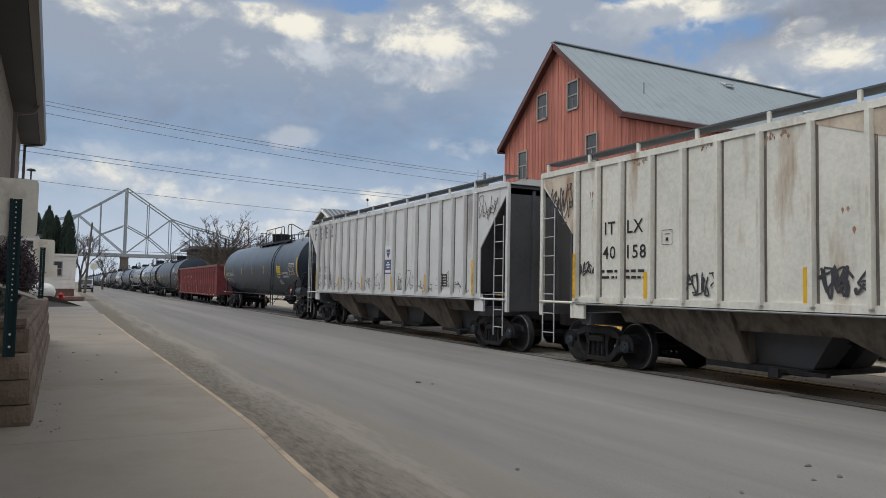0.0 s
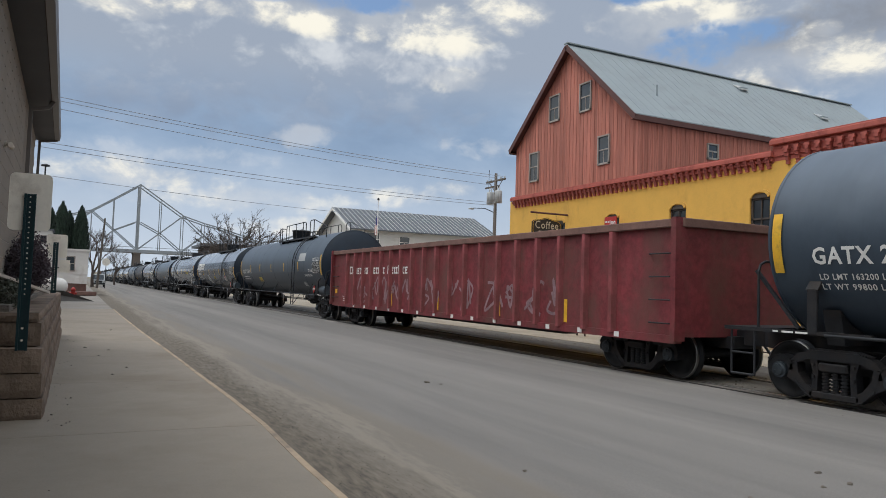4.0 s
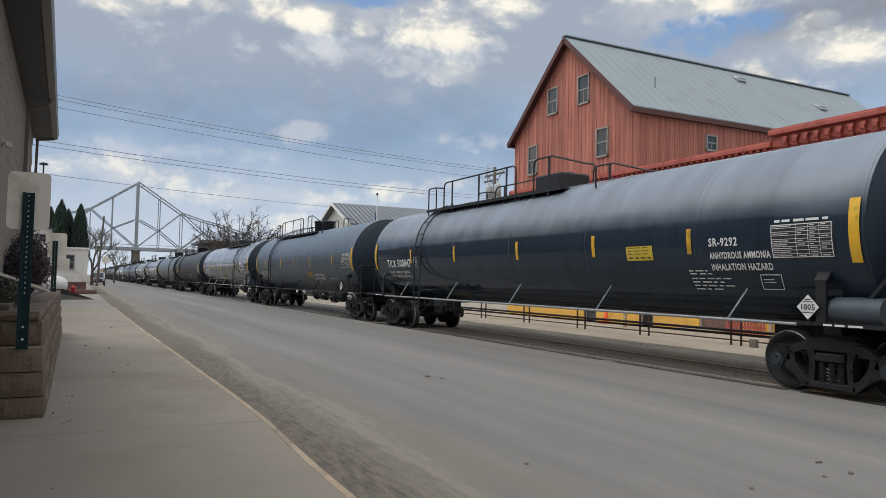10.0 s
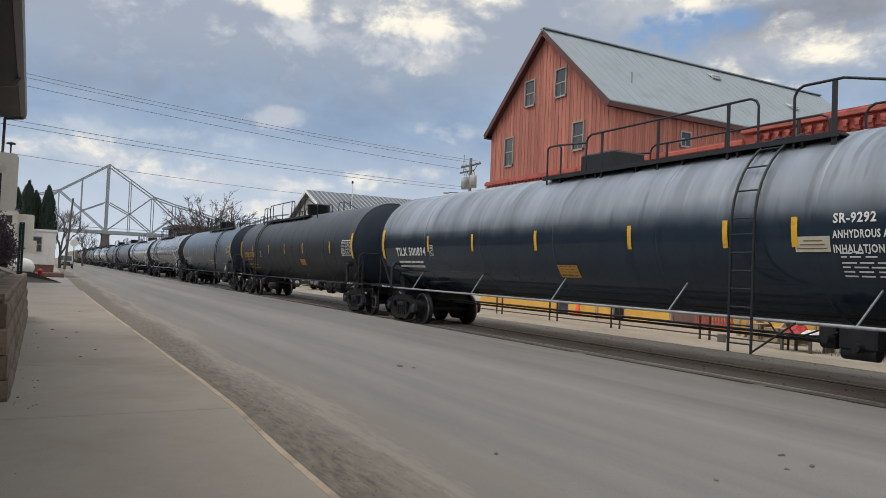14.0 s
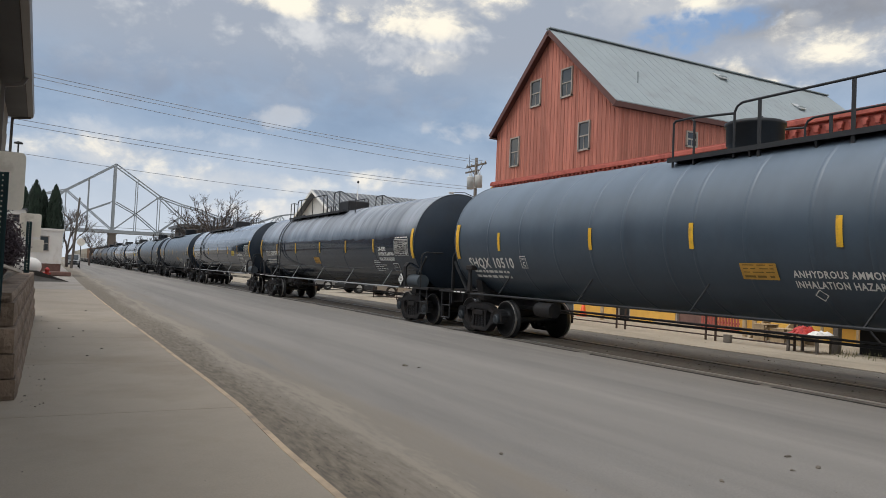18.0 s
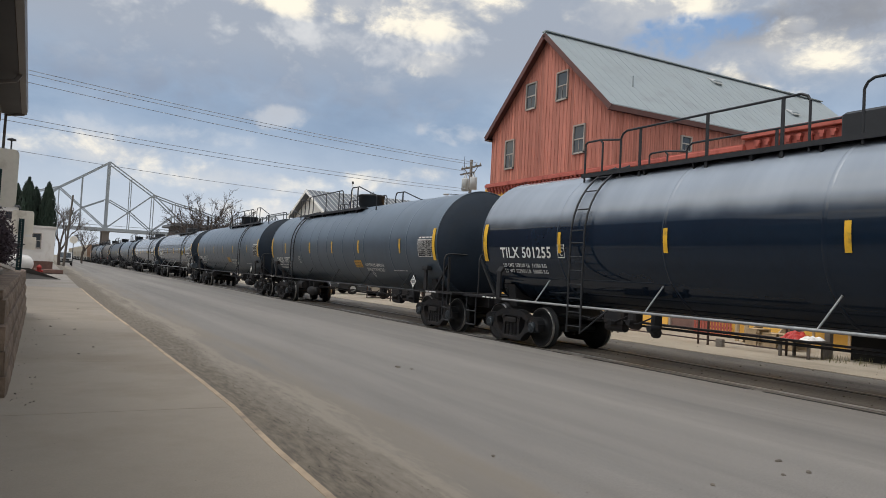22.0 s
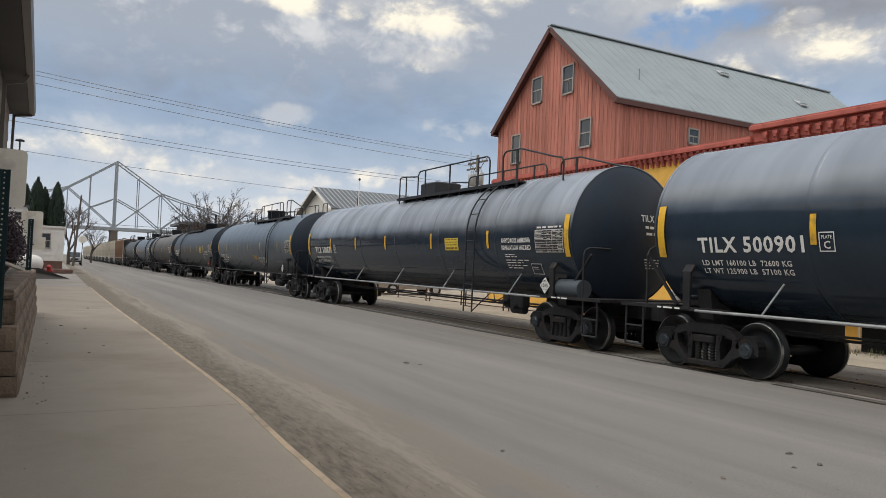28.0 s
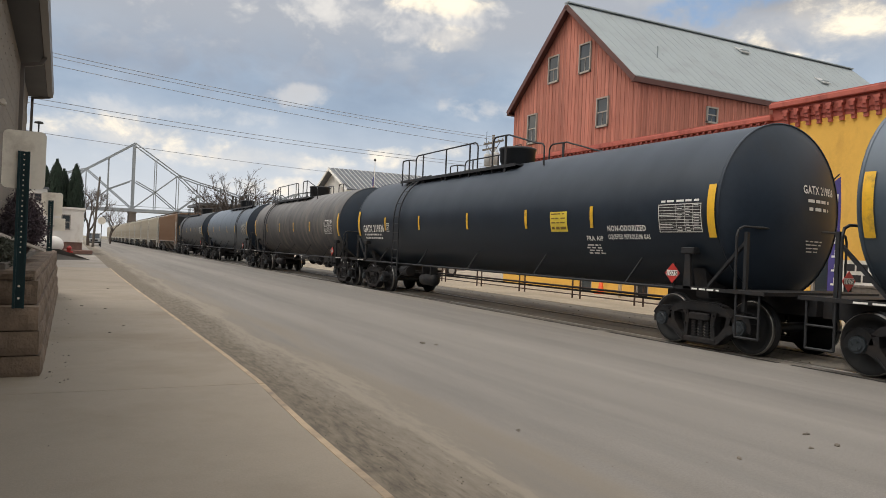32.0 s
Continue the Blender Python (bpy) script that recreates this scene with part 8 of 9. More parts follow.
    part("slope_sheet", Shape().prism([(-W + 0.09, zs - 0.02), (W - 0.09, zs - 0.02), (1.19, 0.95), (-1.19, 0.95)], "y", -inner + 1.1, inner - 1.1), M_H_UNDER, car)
    part("centre_sill", Shape().box(-0.32, 0.32, -half - 0.3, half + 0.3, 0.80, 1.10), M_STEEL, car)
    for e in (-1, 1):
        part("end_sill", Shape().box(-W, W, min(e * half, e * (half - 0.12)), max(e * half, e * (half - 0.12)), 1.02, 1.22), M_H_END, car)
        part("bolster_plate", Shape().box(-W - 0.01, -W + 0.05, min(e * (inner - 0.25), e * (inner + 0.2)), max(e * (inner - 0.25), e * (inner + 0.2)), 0.98, zs - 0.05), paint, car)
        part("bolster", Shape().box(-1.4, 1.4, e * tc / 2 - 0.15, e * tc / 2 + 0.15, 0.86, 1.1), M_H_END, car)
        part("corner_post", Shape().box(-W - 0.01, -W + 0.06, e * half - 0.05, e * half + 0.05, 1.0, ztop), paint, car)
        part("end_ladder", ladder((-W - 0.03, e * (half - 0.32), 0.42), (-W - 0.03, e * (half - 0.32), 3.35), 0.42, 7, 0.012), M_TRANSF, car, "pale grab-iron ladder")
        part("step_rail", Shape().rod((-W - 0.02, e * (inner + 0.1), 1.30), (-W - 0.02, e * half, 1.30), 0.028, 6), paint, car)
        for xc in (-0.76, 0.76):
            part("end_post", Shape().box(xc - 0.04, xc + 0.04, e * (half - 0.1) - 0.04, e * (half - 0.1) + 0.04, 1.1, ztop - 0.4), M_H_END, car)
        coupler(car, e * (half + 0.3), e)
        truck(car, e * tc / 2)
    return car


def flat_text(car, name, text, size, y, z, x, material):
    part(name, written(text, size, lambda u, v: (x, y - u, z + v), 0.008), material, car)


def strip(car, y, z0, z1, w, x):
    part("reflector", Shape().box(x - 0.004, x, y - w / 2, y + w / 2, z0, z1), M_STRIPE, car)


# the two hoppers at the head of the stretch
h1 = hopper_car(5.40, 13.46, 8.15, M_H_WHITE, 15, 3, "weathered white covered hopper with rust stains and graffiti", rib_at=[6.83, 6.15, 5.45, 4.64, 3.87, 3.11, 2.29, 1.42, 0.56, -0.26, -1.1, -1.94, -2.78, -3.6, -4.4, -5.2, -6.0, -6.6])
XS = -1.556
for word, y, z, sz in (("IT", 5.83, 2.67, 0.36), ("LX", 5.12, 2.67, 0.36), ("40", 5.84, 2.19, 0.36), ("158", 5.10, 2.19, 0.36)):
    flat_text(h1, "reporting_mark", word, sz, y, z, XS - 0.004, M_TEXTK)
part("small_print", bars(line_of_bars(0.5, 0.05, 1, 1.92) + line_of_bars(0.45, 0.05, 2, 1.80), lambda u, v: (XS - 0.004, 5.82 - u, v)), M_TEXTK, h1)
part("small_print", bars(line_of_bars(0.55, 0.05, 3, 1.92) + line_of_bars(0.5, 0.05, 4, 1.80), lambda u, v: (XS - 0.004, 5.1 - u, v)), M_TEXTK, h1)
for y, z0, z1, w in ((4.81, 1.42, 1.92, 0.12), (1.52, 1.42, 1.95, 0.13), (-1.9, 1.42, 1.95, 0.13), (-5.3, 1.42, 1.95, 0.13)):
    strip(h1, y, z0, z1, w, XS - 0.006)
strip(h1, 6.83, 1.40, 2.32, 0.09, XS - 0.097)
scrawl(6.50, 1.85, 0.45, 0.30, 31, XS - 0.004, M_GRAFF, h1, 5, 0.04)
scrawl(3.50, 1.5, 0.6, 0.4, 32, XS - 0.004, M_GRAFF, h1, 6, 0.04)
scrawl(1.0, 1.48, 0.75, 0.5, 33, XS - 0.004, M_GRAFF, h1, 5, 0.055)
scrawl(0.95, 1.5, 0.7, 0.45, 36, XS - 0.006, M_GRAFF, h1, 4, 0.045)
scrawl(7.45, 3.15, 0.85, 0.70, 34, XS - 0.008, M_GRAFF, h1, 6, 0.035)
scrawl(7.35, 2.95, 0.6, 0.6, 35, XS - 0.008, M_GRAFF, h1, 4, 0.03)
part("corner_panel", Shape().prism([(6.93, 2.68), (8.02, 3.86), (8.08, 4.03), (6.93, 4.03)], "x", XS - 0.003, XS + 0.004), M_H_RUSTY, h1, "rust-browned corner panel")
part("rust_patch", Shape().prism([(1.5, 4.05), (-1.2, 4.05), (-0.6, 3.75), (0.2, 3.6), (0.9, 3.85)], "x", XS - 0.003, XS + 0.004), M_H_RUSTY, h1, "rust run below the roof edge")
rq = random.Random(77)
for y, z, w, h in ((2.29, 3.86, 0.16, 0.34), (0.56, 3.8, 0.22, 0.42), (0.10, 3.3, 0.3, 0.24), (1.42, 3.35, 0.10, 0.42), (-0.26, 3.5, 0.14, 0.7), (0.9, 2.6, 0.18, 0.5), (-0.7, 2.3, 0.25, 0.6), (2.0, 3.95, 0.5, 0.12), (3.3, 4.0, 0.4, 0.09), (4.9, 3.98, 0.5, 0.10), (6.4, 3.5, 0.12, 0.6)):
    for k in range(max(3, int(w * 22))):
        yk, zk, wk, hk = y + rq.uniform(-0.5, 0.5) * w, z + rq.uniform(-0.35, 0.5) * h, rq.uniform(0.008, 0.028), h * rq.uniform(0.10, 0.45)
        lift = XS + 0.0005 * (k % 7)
        part("rust_run", Shape().prism([(yk - wk, zk), (yk - wk * 0.3, zk + wk * 1.4), (yk + wk * 0.8, zk + wk), (yk + wk, zk - hk * 0.25), (yk + wk * 0.35, zk - hk * 0.6), (yk + wk * 0.1, zk - hk), (yk - wk * 0.4, zk - hk * 0.55)], "x", lift, XS + 0.007), M_H_RUST, h1, "thin rust run")
small_box = [(-0.13, 0.13, 2.66, 2.67), (-0.13, 0.13, 2.40, 2.41), (-0.13, -0.12, 2.41, 2.66), (0.12, 0.13, 2.41, 2.66), (-0.06, 0.06, 2.585, 2.60), (-0.03, 0.03, 2.47, 2.53)]
part("plate_mark", bars(small_box, lambda u, v: (XS - 0.004, 4.28 - u, v)), M_TEXTK, h1)
h2 = hopper_car(23.11, 13.46, 8.10, M_H_GREY, 20, 3, "light grey covered hopper with graffiti along the sill", rib_at=[6.70, 6.0, 5.32, 4.63, 3.87, 3.05, 2.29, 1.36, 0.49, -0.41, -1.28, -2.17, -3.0, -3.8, -4.6, -5.35, -6.05, -6.6])
STENCIL = {"F": ((0, 0.07, 0, 0.47), (0.11, 0.30, 0.40, 0.47), (0.11, 0.26, 0.20, 0.27)), "E": ((0, 0.07, 0, 0.47), (0.11, 0.30, 0.40, 0.47), (0.11, 0.27, 0.20, 0.27), (0.11, 0.30, 0.0, 0.07)),
           "D": ((0, 0.07, 0.02, 0.47), (0.09, 0.22, 0.40, 0.47), (0.09, 0.22, 0.02, 0.09), (0.25, 0.32, 0.10, 0.22), (0.25, 0.32, 0.26, 0.39))}
for i, ch in enumerate("FEED"):
    part("letter", bars(STENCIL[ch], lambda u, v: (XS - 0.004, 7.27 - 0.72 * i - u, 3.50 + v), 1), M_INK, h2, "faded black stencilled letter")
for word, y, z in (("DJ", 6.46, 2.15), ("TX", 5.68, 2.15), ("475", 6.46, 1.82), ("582", 5.68, 1.82)):
    flat_text(h2, "reporting_mark", word, 0.285, y, z, XS - 0.004, M_INK)
for y in (3.87, 1.36, -1.28, -3.8):
    strip(h2, y, 1.42, 1.93, 0.085, XS - 0.103)
for y in (6.70, -6.60):
    strip(h2, y, 1.39, 2.31, 0.09, XS - 0.097)
part("end_panel", Shape().box(-1.50, 1.50, -8.05, -8.01, 1.22, 4.05), M_H_END, h2, "flat black end sheet")
for x in (-0.75, 0.0, 0.75):
    part("end_stiffener", Shape().box(x - 0.04, x + 0.04, -8.10, -8.05, 1.22, 4.0), M_H_END, h2)
logo = part("logo_plate", Shape().box(XS - 0.006, XS - 0.002, -1.09, -0.51, 1.99, 2.46), M_EMBLEM, h2, "blue and white emblem plate")
part("emblem_field", Shape().box(XS - 0.006, XS - 0.002, -1.09, -0.51, 2.47, 2.92), M_TEXTW, logo)
part("emblem_shape", Shape().add([(XS - 0.010, -0.8 + u, v) for u, v in ((-0.17, 2.70), (0.17, 2.70), (0.0, 2.50))], [(0, 1, 2)]), M_EMBLEM, logo)
for v0, v1, w in ((2.72, 2.80, 0.30), (2.34, 2.38, 0.12), (2.27, 2.31, 0.34), (2.19, 2.23, 0.24), (2.03, 2.12, 0.44)):
    part("emblem_bar", bars([(-w / 2, w / 2, v0, v1)], lambda u, v: (XS - 0.010, -0.8 - u, v)), M_EMBLEM if v0 > 2.5 else M_TEXTW, logo)
dp = part("data_panel", bars([(-0.26, 0.26, 1.60, 1.95)], lambda u, v: (XS - 0.003, -4.76 - u, v)), M_TEXTK, h2)
for i in range(4):
    part("panel_line", bars([(-0.22, -0.03, 1.88 - 0.08 * i, 1.90 - 0.08 * i), (0.03, 0.20, 1.88 - 0.08 * i, 1.90 - 0.08 * i)], lambda u, v: (XS - 0.007, -4.76 - u, v)), M_TEXTW, dp)
for k, y in enumerate((6.35, 5.65, 4.97, 4.3, 3.4, 2.65, 1.8, 0.9, 0.05, -0.4, -1.75, -2.6, -3.4, -4.2, -5.0, -5.7, -6.3)):
    scrawl(y, 1.42, 0.62, 0.34 + 0.14 * (k % 3), 60 + k, XS - 0.004, M_INK if k % 2 else M_SHADE_TAG, h2, 2, 0.028)
scrawl(4.97, 1.42, 0.6, 0.75, 95, XS - 0.004, M_SHADE_TAG, h2, 4, 0.024)
scrawl(-1.85, 1.5, 0.7, 0.55, 96, XS - 0.004, M_GRAFF, h2, 4, 0.022)
scrawl(-7.25, 3.30, 0.9, 0.62, 71, XS - 0.004, M_SHADE_TAG, h2, 5, 0.03)

# red gondola
GC, GH = 62.25, 9.72
gon = empty("gondola_car", (TRACK_X, GC, 0.0), "battered oxide red gondola with graffiti and white lettering", "gondola car", "cars of the freight train")
TRAIN.append((gon, GC))
for sx in (-1, 1):
    sd = part("side_sheet", Shape().box(sx * 1.50 - 0.02, sx * 1.50 + 0.02, -GH, GH, 0.82, 2.86), M_GON, gon)
    if sx < 0:
        rb = Shape().prism([(-1.52, -0.09), (-1.62, -0.05), (-1.62, 0.05), (-1.52, 0.09)], "z", 0.80, 2.78).mesh("side_post", M_GONPOST)
        for i in range(19):
            part("side_post", rb, None, sd, at=(0, -7.97 + i * 0.8856, 0))
    part("top_rim", Shape().box(sx * 1.50 - 0.11, sx * 1.50 + 0.11, -GH, GH, 2.78, 2.93, 0.012), M_GONRIM, gon, "rust-worn top rim")
    part("side_sill", Shape().box(sx * 1.50 - 0.07, sx * 1.50 + 0.07, -GH, GH, 0.70, 0.84), M_GON, gon)
for e in (-1, 1):
    part("end_sheet", Shape().box(-1.48, 1.48, e * GH - 0.03, e * GH + 0.03, 0.82, 2.90), M_GON, gon)
    part("end_rim", Shape().box(-1.5, 1.5, e * GH - 0.09, e * GH + 0.09, 2.78, 2.94, 0.012), M_GONRIM, gon)
    part("corner_cap", Shape().box(-1.66, -1.42, e * GH - 0.06, e * GH + 0.06, 0.75, 2.95), M_GON, gon)
    for i in range(4):
        part("grab_iron", Shape().pipe([(-1.53, e * (GH - 0.12), 1.05 + 0.42 * i), (-1.60, e * (GH - 0.14), 1.05 + 0.42 * i), (-1.60, e * (GH - 0.66), 1.05 + 0.42 * i), (-1.53, e * (GH - 0.68), 1.05 + 0.42 * i)], 0.014), M_PIPE, gon)
    coupler(gon, e * (GH + 0.25), e)
    truck(gon, e * 8.2)
part("floor", Shape().box(-1.46, 1.46, -GH, GH, 0.84, 0.94), M_GONRIM, gon)
part("centre_sill", Shape().box(-0.35, 0.35, -GH - 0.2, GH + 0.2, 0.62, 0.84).prism([(-6.0, 0.82), (6.0, 0.82), (4.5, 0.52), (-4.5, 0.52)], "x", -0.2, 0.2), M_STEEL, gon)
u = 0.0
for w in (0.29, 0.21, 0.22, 0.21, 0.21, 0.08, 0.21, 0.22, 0.0, 0.24, 0.20, 0.16, 0.08, 0.16, 0.08, 0.16, 0.0, 0.28, 0.21, 0.08, 0.17, 0.28, 0.21, 0.21):
    if w:
        tall = 0.29 if w > 0.23 else 0.23
        b = 0.055
        forms = ([(0, b, 0, tall), (b, w - b, tall - b, tall), (w - b, w, 0, tall), (b, w - b, 0, b)], [(0, b, 0, tall), (b, w, tall - b, tall), (b, w * 0.8, 0.4 * tall, 0.4 * tall + b), (b, w, 0, b)],
                 [(0, b, 0, tall), (w - b, w, 0, tall), (b, w - b, 0.42 * tall, 0.42 * tall + b)], [(0, w, 0, b), (w / 2 - b / 2, w / 2 + b / 2, b, tall), (0, w, tall - b, tall)])
        shape = forms[int(u * 7) % 4] if w > 0.1 else [(0, 0.07, 0, tall)]
        part("white_shape", bars(shape, lambda a, v: (-1.526, 7.75 - u - a, 1.98 + v), 1), M_TEXTW, gon, "white block shape of the lettering")
    u += (w or 0.18) + 0.045
part("small_print", bars(line_of_bars(0.62, 0.032, 5, 1.08) + line_of_bars(0.5, 0.032, 6, 1.0) + line_of_bars(0.55, 0.032, 7, 0.92), lambda a, v: (-1.526, 8.2 - a, v)), M_TEXTW, gon)
part("yellow_plate", Shape().box(-1.53, -1.522, 9.22, 9.50, 1.20, 1.38), M_STRIPE, gon)
for i, y in enumerate((6.27, 3.46, -0.1, -3.6, -6.4)):
    strip(gon, y, 0.90, 1.40, 0.11, -1.526)
for i in range(14):
    part("white_square", Shape().box(-1.578, -1.572, 7.0 - 1.17 * i, 7.14 - 1.17 * i, 0.72, 0.82), M_TEXTW, gon)
for k, y in enumerate((6.3, 5.0, 3.8, 2.4, 0.4, -1.6, -3.6, -5.4)):
    scrawl(y, 0.92, 1.25, 0.95, 80 + k, -1.526, M_GRAFFP, gon, 3, 0.10)

def scrawl_on_tank(car, y, z, w, h):
    q = random.Random(5)
    pts = [on_tank(y - w * i / 22, z + h * q.random(), 0.006) for i in range(23)]
    return part("graffiti", Shape().pipe(pts, 0.010, 5), M_TEXTW, car, "white scribbled tag")


CARS = [
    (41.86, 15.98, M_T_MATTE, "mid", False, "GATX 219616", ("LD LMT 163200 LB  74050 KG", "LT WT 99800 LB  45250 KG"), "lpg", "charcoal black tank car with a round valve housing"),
    (82.64, 16.12, M_T_DARKLOW, "mid", False, "GATX 212616", None, "sp", "charcoal tank car with white tables and yellow strips"),
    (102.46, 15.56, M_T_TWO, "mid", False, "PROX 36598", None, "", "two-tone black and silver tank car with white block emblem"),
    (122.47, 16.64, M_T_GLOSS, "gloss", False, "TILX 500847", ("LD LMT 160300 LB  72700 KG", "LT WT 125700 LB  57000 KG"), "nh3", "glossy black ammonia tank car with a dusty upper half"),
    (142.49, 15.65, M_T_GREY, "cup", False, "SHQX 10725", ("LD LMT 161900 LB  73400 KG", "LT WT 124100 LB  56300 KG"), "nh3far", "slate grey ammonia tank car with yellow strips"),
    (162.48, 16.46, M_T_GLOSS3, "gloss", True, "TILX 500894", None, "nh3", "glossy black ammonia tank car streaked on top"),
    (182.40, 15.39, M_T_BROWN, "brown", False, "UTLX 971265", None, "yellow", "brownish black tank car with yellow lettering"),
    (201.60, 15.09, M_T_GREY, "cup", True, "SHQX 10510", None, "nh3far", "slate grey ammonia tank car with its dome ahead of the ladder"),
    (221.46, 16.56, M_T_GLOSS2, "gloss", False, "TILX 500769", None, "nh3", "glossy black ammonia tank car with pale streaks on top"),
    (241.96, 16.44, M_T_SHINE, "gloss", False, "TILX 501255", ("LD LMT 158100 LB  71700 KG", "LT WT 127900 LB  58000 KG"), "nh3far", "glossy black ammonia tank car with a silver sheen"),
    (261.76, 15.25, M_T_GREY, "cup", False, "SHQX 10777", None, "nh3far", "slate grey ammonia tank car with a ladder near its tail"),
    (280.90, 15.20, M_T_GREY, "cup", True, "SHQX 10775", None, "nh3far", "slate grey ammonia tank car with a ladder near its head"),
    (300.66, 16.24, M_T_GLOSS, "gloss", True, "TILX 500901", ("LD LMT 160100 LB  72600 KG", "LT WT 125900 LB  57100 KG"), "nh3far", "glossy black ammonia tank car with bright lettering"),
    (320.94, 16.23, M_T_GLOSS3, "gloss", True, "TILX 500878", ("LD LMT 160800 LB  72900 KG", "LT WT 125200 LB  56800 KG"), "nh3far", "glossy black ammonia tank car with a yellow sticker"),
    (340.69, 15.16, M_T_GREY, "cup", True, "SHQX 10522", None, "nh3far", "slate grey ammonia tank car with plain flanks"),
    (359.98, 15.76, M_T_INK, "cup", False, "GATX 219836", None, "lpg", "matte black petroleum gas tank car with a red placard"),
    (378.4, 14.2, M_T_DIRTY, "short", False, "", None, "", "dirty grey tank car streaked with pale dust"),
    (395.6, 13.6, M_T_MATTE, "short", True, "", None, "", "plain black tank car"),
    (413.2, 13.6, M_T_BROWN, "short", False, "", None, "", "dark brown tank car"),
]
for spec in CARS:
    spec = list(spec)
    brown = spec[3] == "brown"
    if brown:
        spec[3] = "cup"
    made = tank_car(spec)
    if spec[5].startswith("PROX"):
        uu = 0.0
        for w in (0.55, 0.55, 0.58, 0.55, 0.58, 0.55):
            rects = [(uu, uu + w * 0.27, 0, 0.46), (uu + w * 0.70, uu + w * 0.97, 0.03, 0.43), (uu + w * 0.1, uu + w * 0.9, 0.35, 0.46), (uu + w * 0.1, uu + w * 0.86, 0.0, 0.11)]
            for k, r in enumerate(rects):
                part("emblem_stroke", bars([r], lambda a, v, k=k: on_tank(8.12 - a - 0.14 * v, 2.44 + v * 1.1, 0.014 + 0.003 * k)), M_TEXTW, made)
            uu += w + 0.035
        part("emblem_rule", bars([(-0.0, 2.75, 2.33, 2.345)], lambda a, v: on_tank(8.05 - a, v, 0.014)), M_TEXTW, made)
        for stroke in (((3.1, 1.80), (2.94, 1.95), (2.76, 1.98), (2.62, 1.84), (2.52, 1.72), (2.32, 1.60), (2.24, 1.47), (2.29, 1.38), (2.38, 1.38), (2.61, 1.43), (2.81, 1.52), (2.97, 1.66), (3.12, 1.77)), ((2.86, 1.92), (2.85, 1.77)), ((2.73, 1.86), (2.70, 1.72)), ((2.81, 1.69), (2.73, 1.66), (2.65, 1.67)), ((2.62, 1.69), (2.58, 1.55), (2.49, 1.63))):
            part("chalk_line", Shape().pipe([on_tank(a, v, 0.006) for a, v in stroke], 0.010, 5), M_TEXTW, made, "white chalk line")
        part("notice_box", bars([(-0.19, 0.19, 0.235, 0.25), (-0.19, 0.19, 0, 0.014), (-0.19, -0.176, 0, 0.25), (0.176, 0.19, 0, 0.25), (-0.03, -0.016, 0, 0.25), (0.05, 0.15, 0.04, 0.06)], lambda a, v: on_tank(-6.37 - a - 0.2 * v, 1.60 + v)), M_TEXTW, made)
        part("chalk_line", Shape().pipe([on_tank(-7.1 + 0.32 * math.cos(0.9 * i) * (1 - i / 50), 1.76 + 0.11 * math.sin(1.3 * i), 0.006) for i in range(30)], 0.007, 4), M_CHALK, made, "pale chalk scribble")
        part("chalk_line", Shape().pipe([on_tank(-3.03 + 0.13 * math.cos(1.1 * i), 1.87 + 0.12 * math.sin(0.8 * i), 0.006) for i in range(14)], 0.007, 4), M_CHALK, made, "pale chalk scribble")
        scrawl_on_tank(made, 6.3, 1.62, 0.8, 0.22)
        part("red_sticker", bars([(-0.34, 0.34, 1.58, 1.90)], lambda a, v: on_tank(-4.64 - a, v, 0.014)), M_TEXTW, made, "white and red notice")
        part("notice_lines", bars([(-0.31, 0.31, 1.60 + 0.08 * i, 1.64 + 0.08 * i) for i in range(4)], lambda a, v: on_tank(-4.64 - a, v, 0.018)), M_REDPAINT, made)
    if spec[5].endswith("212616"):
        part("special_mark", written("DOT-SP 21134", 0.165, lambda a, v: on_tank(-7.95 - a, 2.62 + v), 0.018, 1.0), M_TEXTW, made)
        part("grey_patch", bars([(-0.55, 0.55, 2.62, 3.0)], lambda a, v: on_tank(-5.6 - a, v, 0.010)), M_TRANSF, made, "grey repaint patch")
    if spec[5].endswith("219616"):
        part("head_scribble", Shape().pipe([on_head(-0.25 + 0.75 * math.sin(0.55 * i) * (1 - i / 60), 3.12 + 0.16 * math.sin(1.7 * i) + 0.004 * i, 8.77, 0.006) for i in range(34)], 0.008, 4), M_CHALK, made, "pale scribbled tag on the head")
        part("head_scribble", Shape().pipe([on_head(-0.82 + 0.17 * math.sin(1.1 * i), 2.78 + 0.17 * math.cos(0.8 * i), 8.77, 0.006) for i in range(22)], 0.008, 4), M_CHALK, made, "pale scribbled tag on the head")
o = hopper_car(431.2, 12.6, 8.6, M_H_ORANGE, 16, 3, "rusty orange covered hopper")
for i in range(12):
    hopper_car(447.2 + 12.95 * i, 8.8, 5.9, M_H_BEIGE, 9, 2, "dusty beige two-bay covered hopper")


# bright treads and bearing caps belong to every wheel pair
for w, car, k in WHEELSETS:
    for sx in (-1, 1):
        part("tread", shared("tread" + "lr"[sx > 0], lambda: treads(sx), M_TREAD), None, w)
        part("bearing_cap", shared("bearing_cap" + "lr"[sx > 0], lambda: bearing(sx), M_BEARING), None, w)


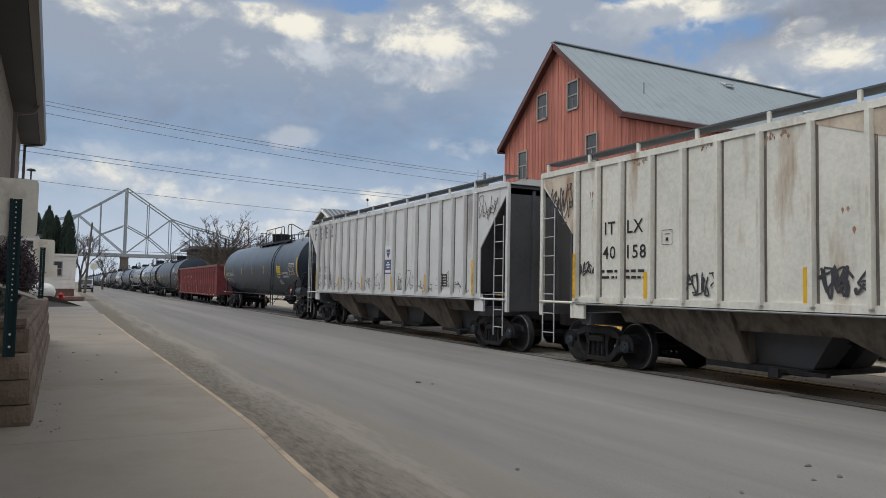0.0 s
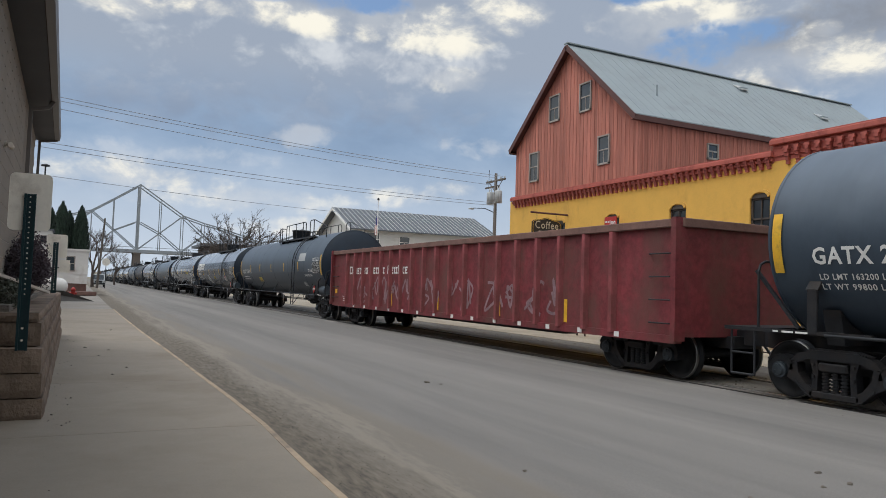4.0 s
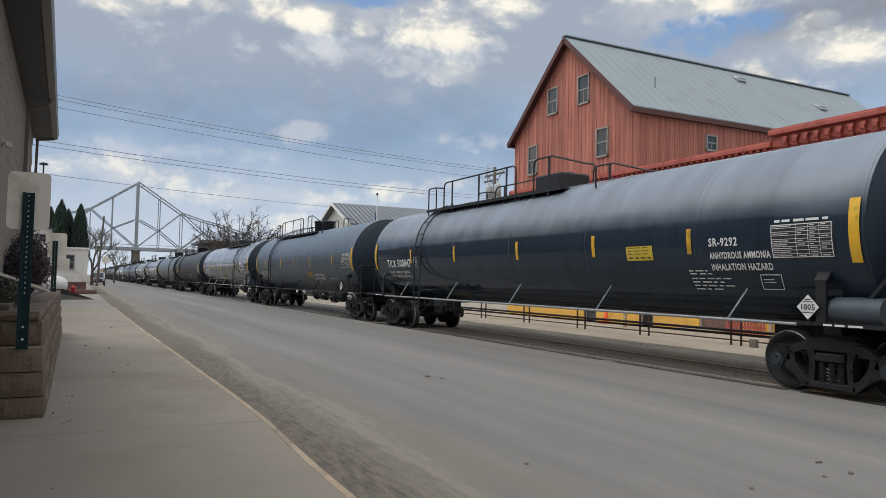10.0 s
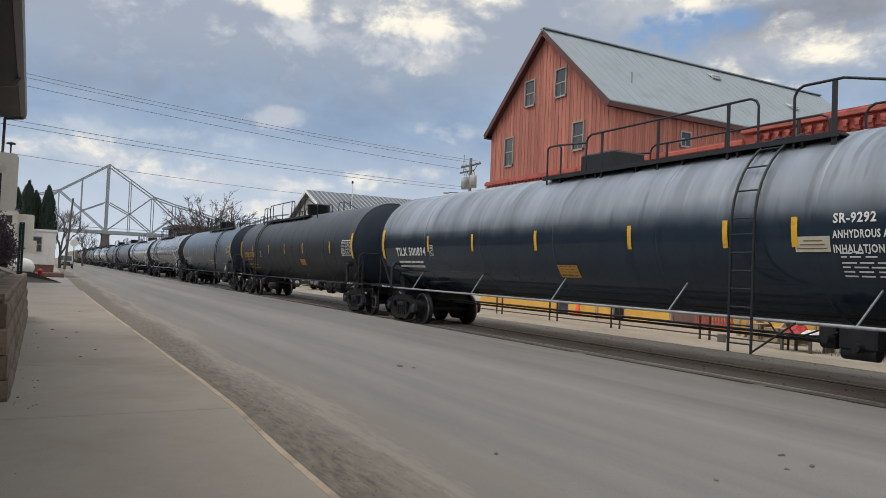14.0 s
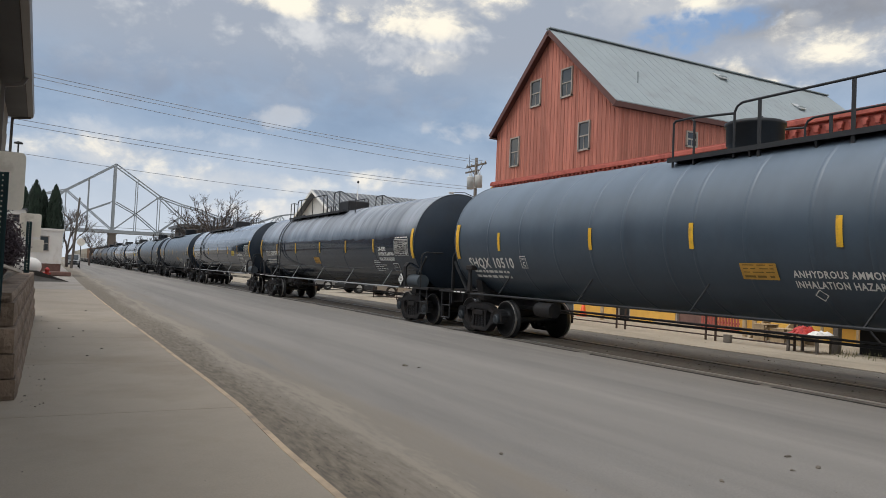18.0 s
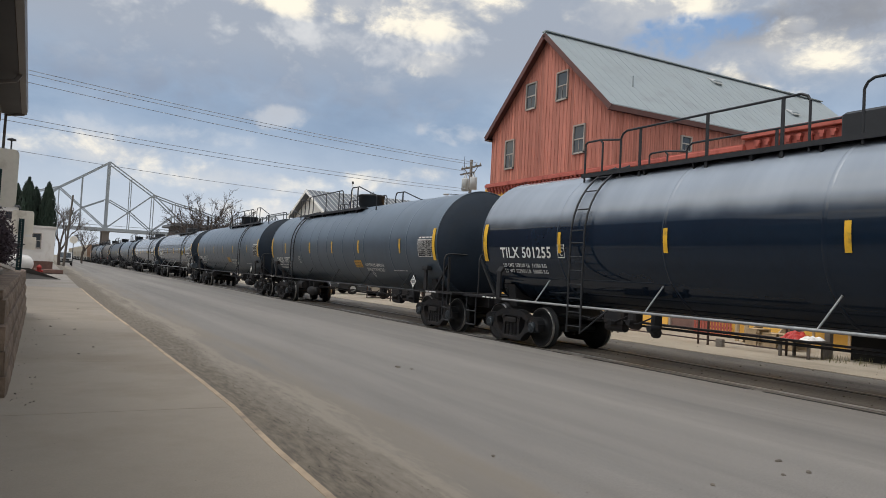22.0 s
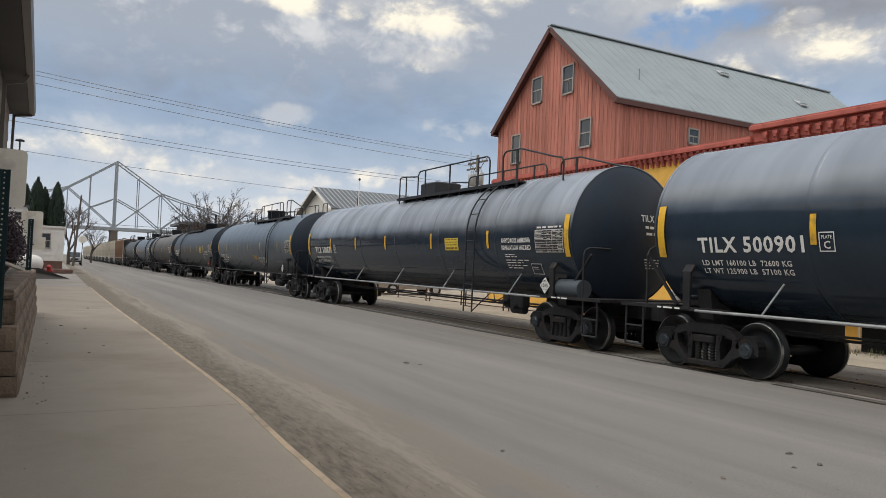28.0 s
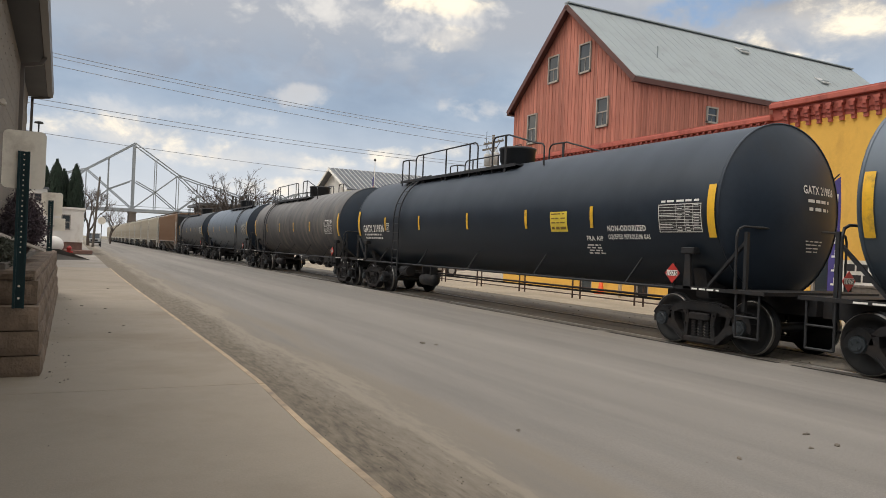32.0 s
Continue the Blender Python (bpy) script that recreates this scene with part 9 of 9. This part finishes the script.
def motions():
    """The train runs past at an even pace; wheels roll while their car is near."""
    for car, centre in TRAIN:
        walk(car, [(t, pose(TRACK_X, centre - SPEED * t, 0)) for t in (0.0, 8.0, 16.0, 24.0, 32.0)])
    turn = SPEED / WR
    for w, car, k in WHEELSETS:
        centre = next(c for o, c in TRAIN if o == car)
        near, gone = (centre - 70.0) / SPEED, (centre + 22.0) / SPEED
        a, b = max(0.0, near), min(32.0, gone)
        if b <= 0.1 or a >= 31.9:
            continue
        n0, n1 = math.ceil(a * 15), math.floor(b * 15)
        rows = [(i / 15, pose(0, k, WR, math.degrees(turn * i / 15))) for i in range(n0, n1 + 1)]
        if n0 > 0:
            rows.insert(0, (0.0, pose(0, k, WR, math.degrees(turn * n0 / 15))))
        if n1 < 480:
            rows.append((32.0, pose(0, k, WR, math.degrees(turn * n1 / 15))))
        walk(w, rows)


motions()
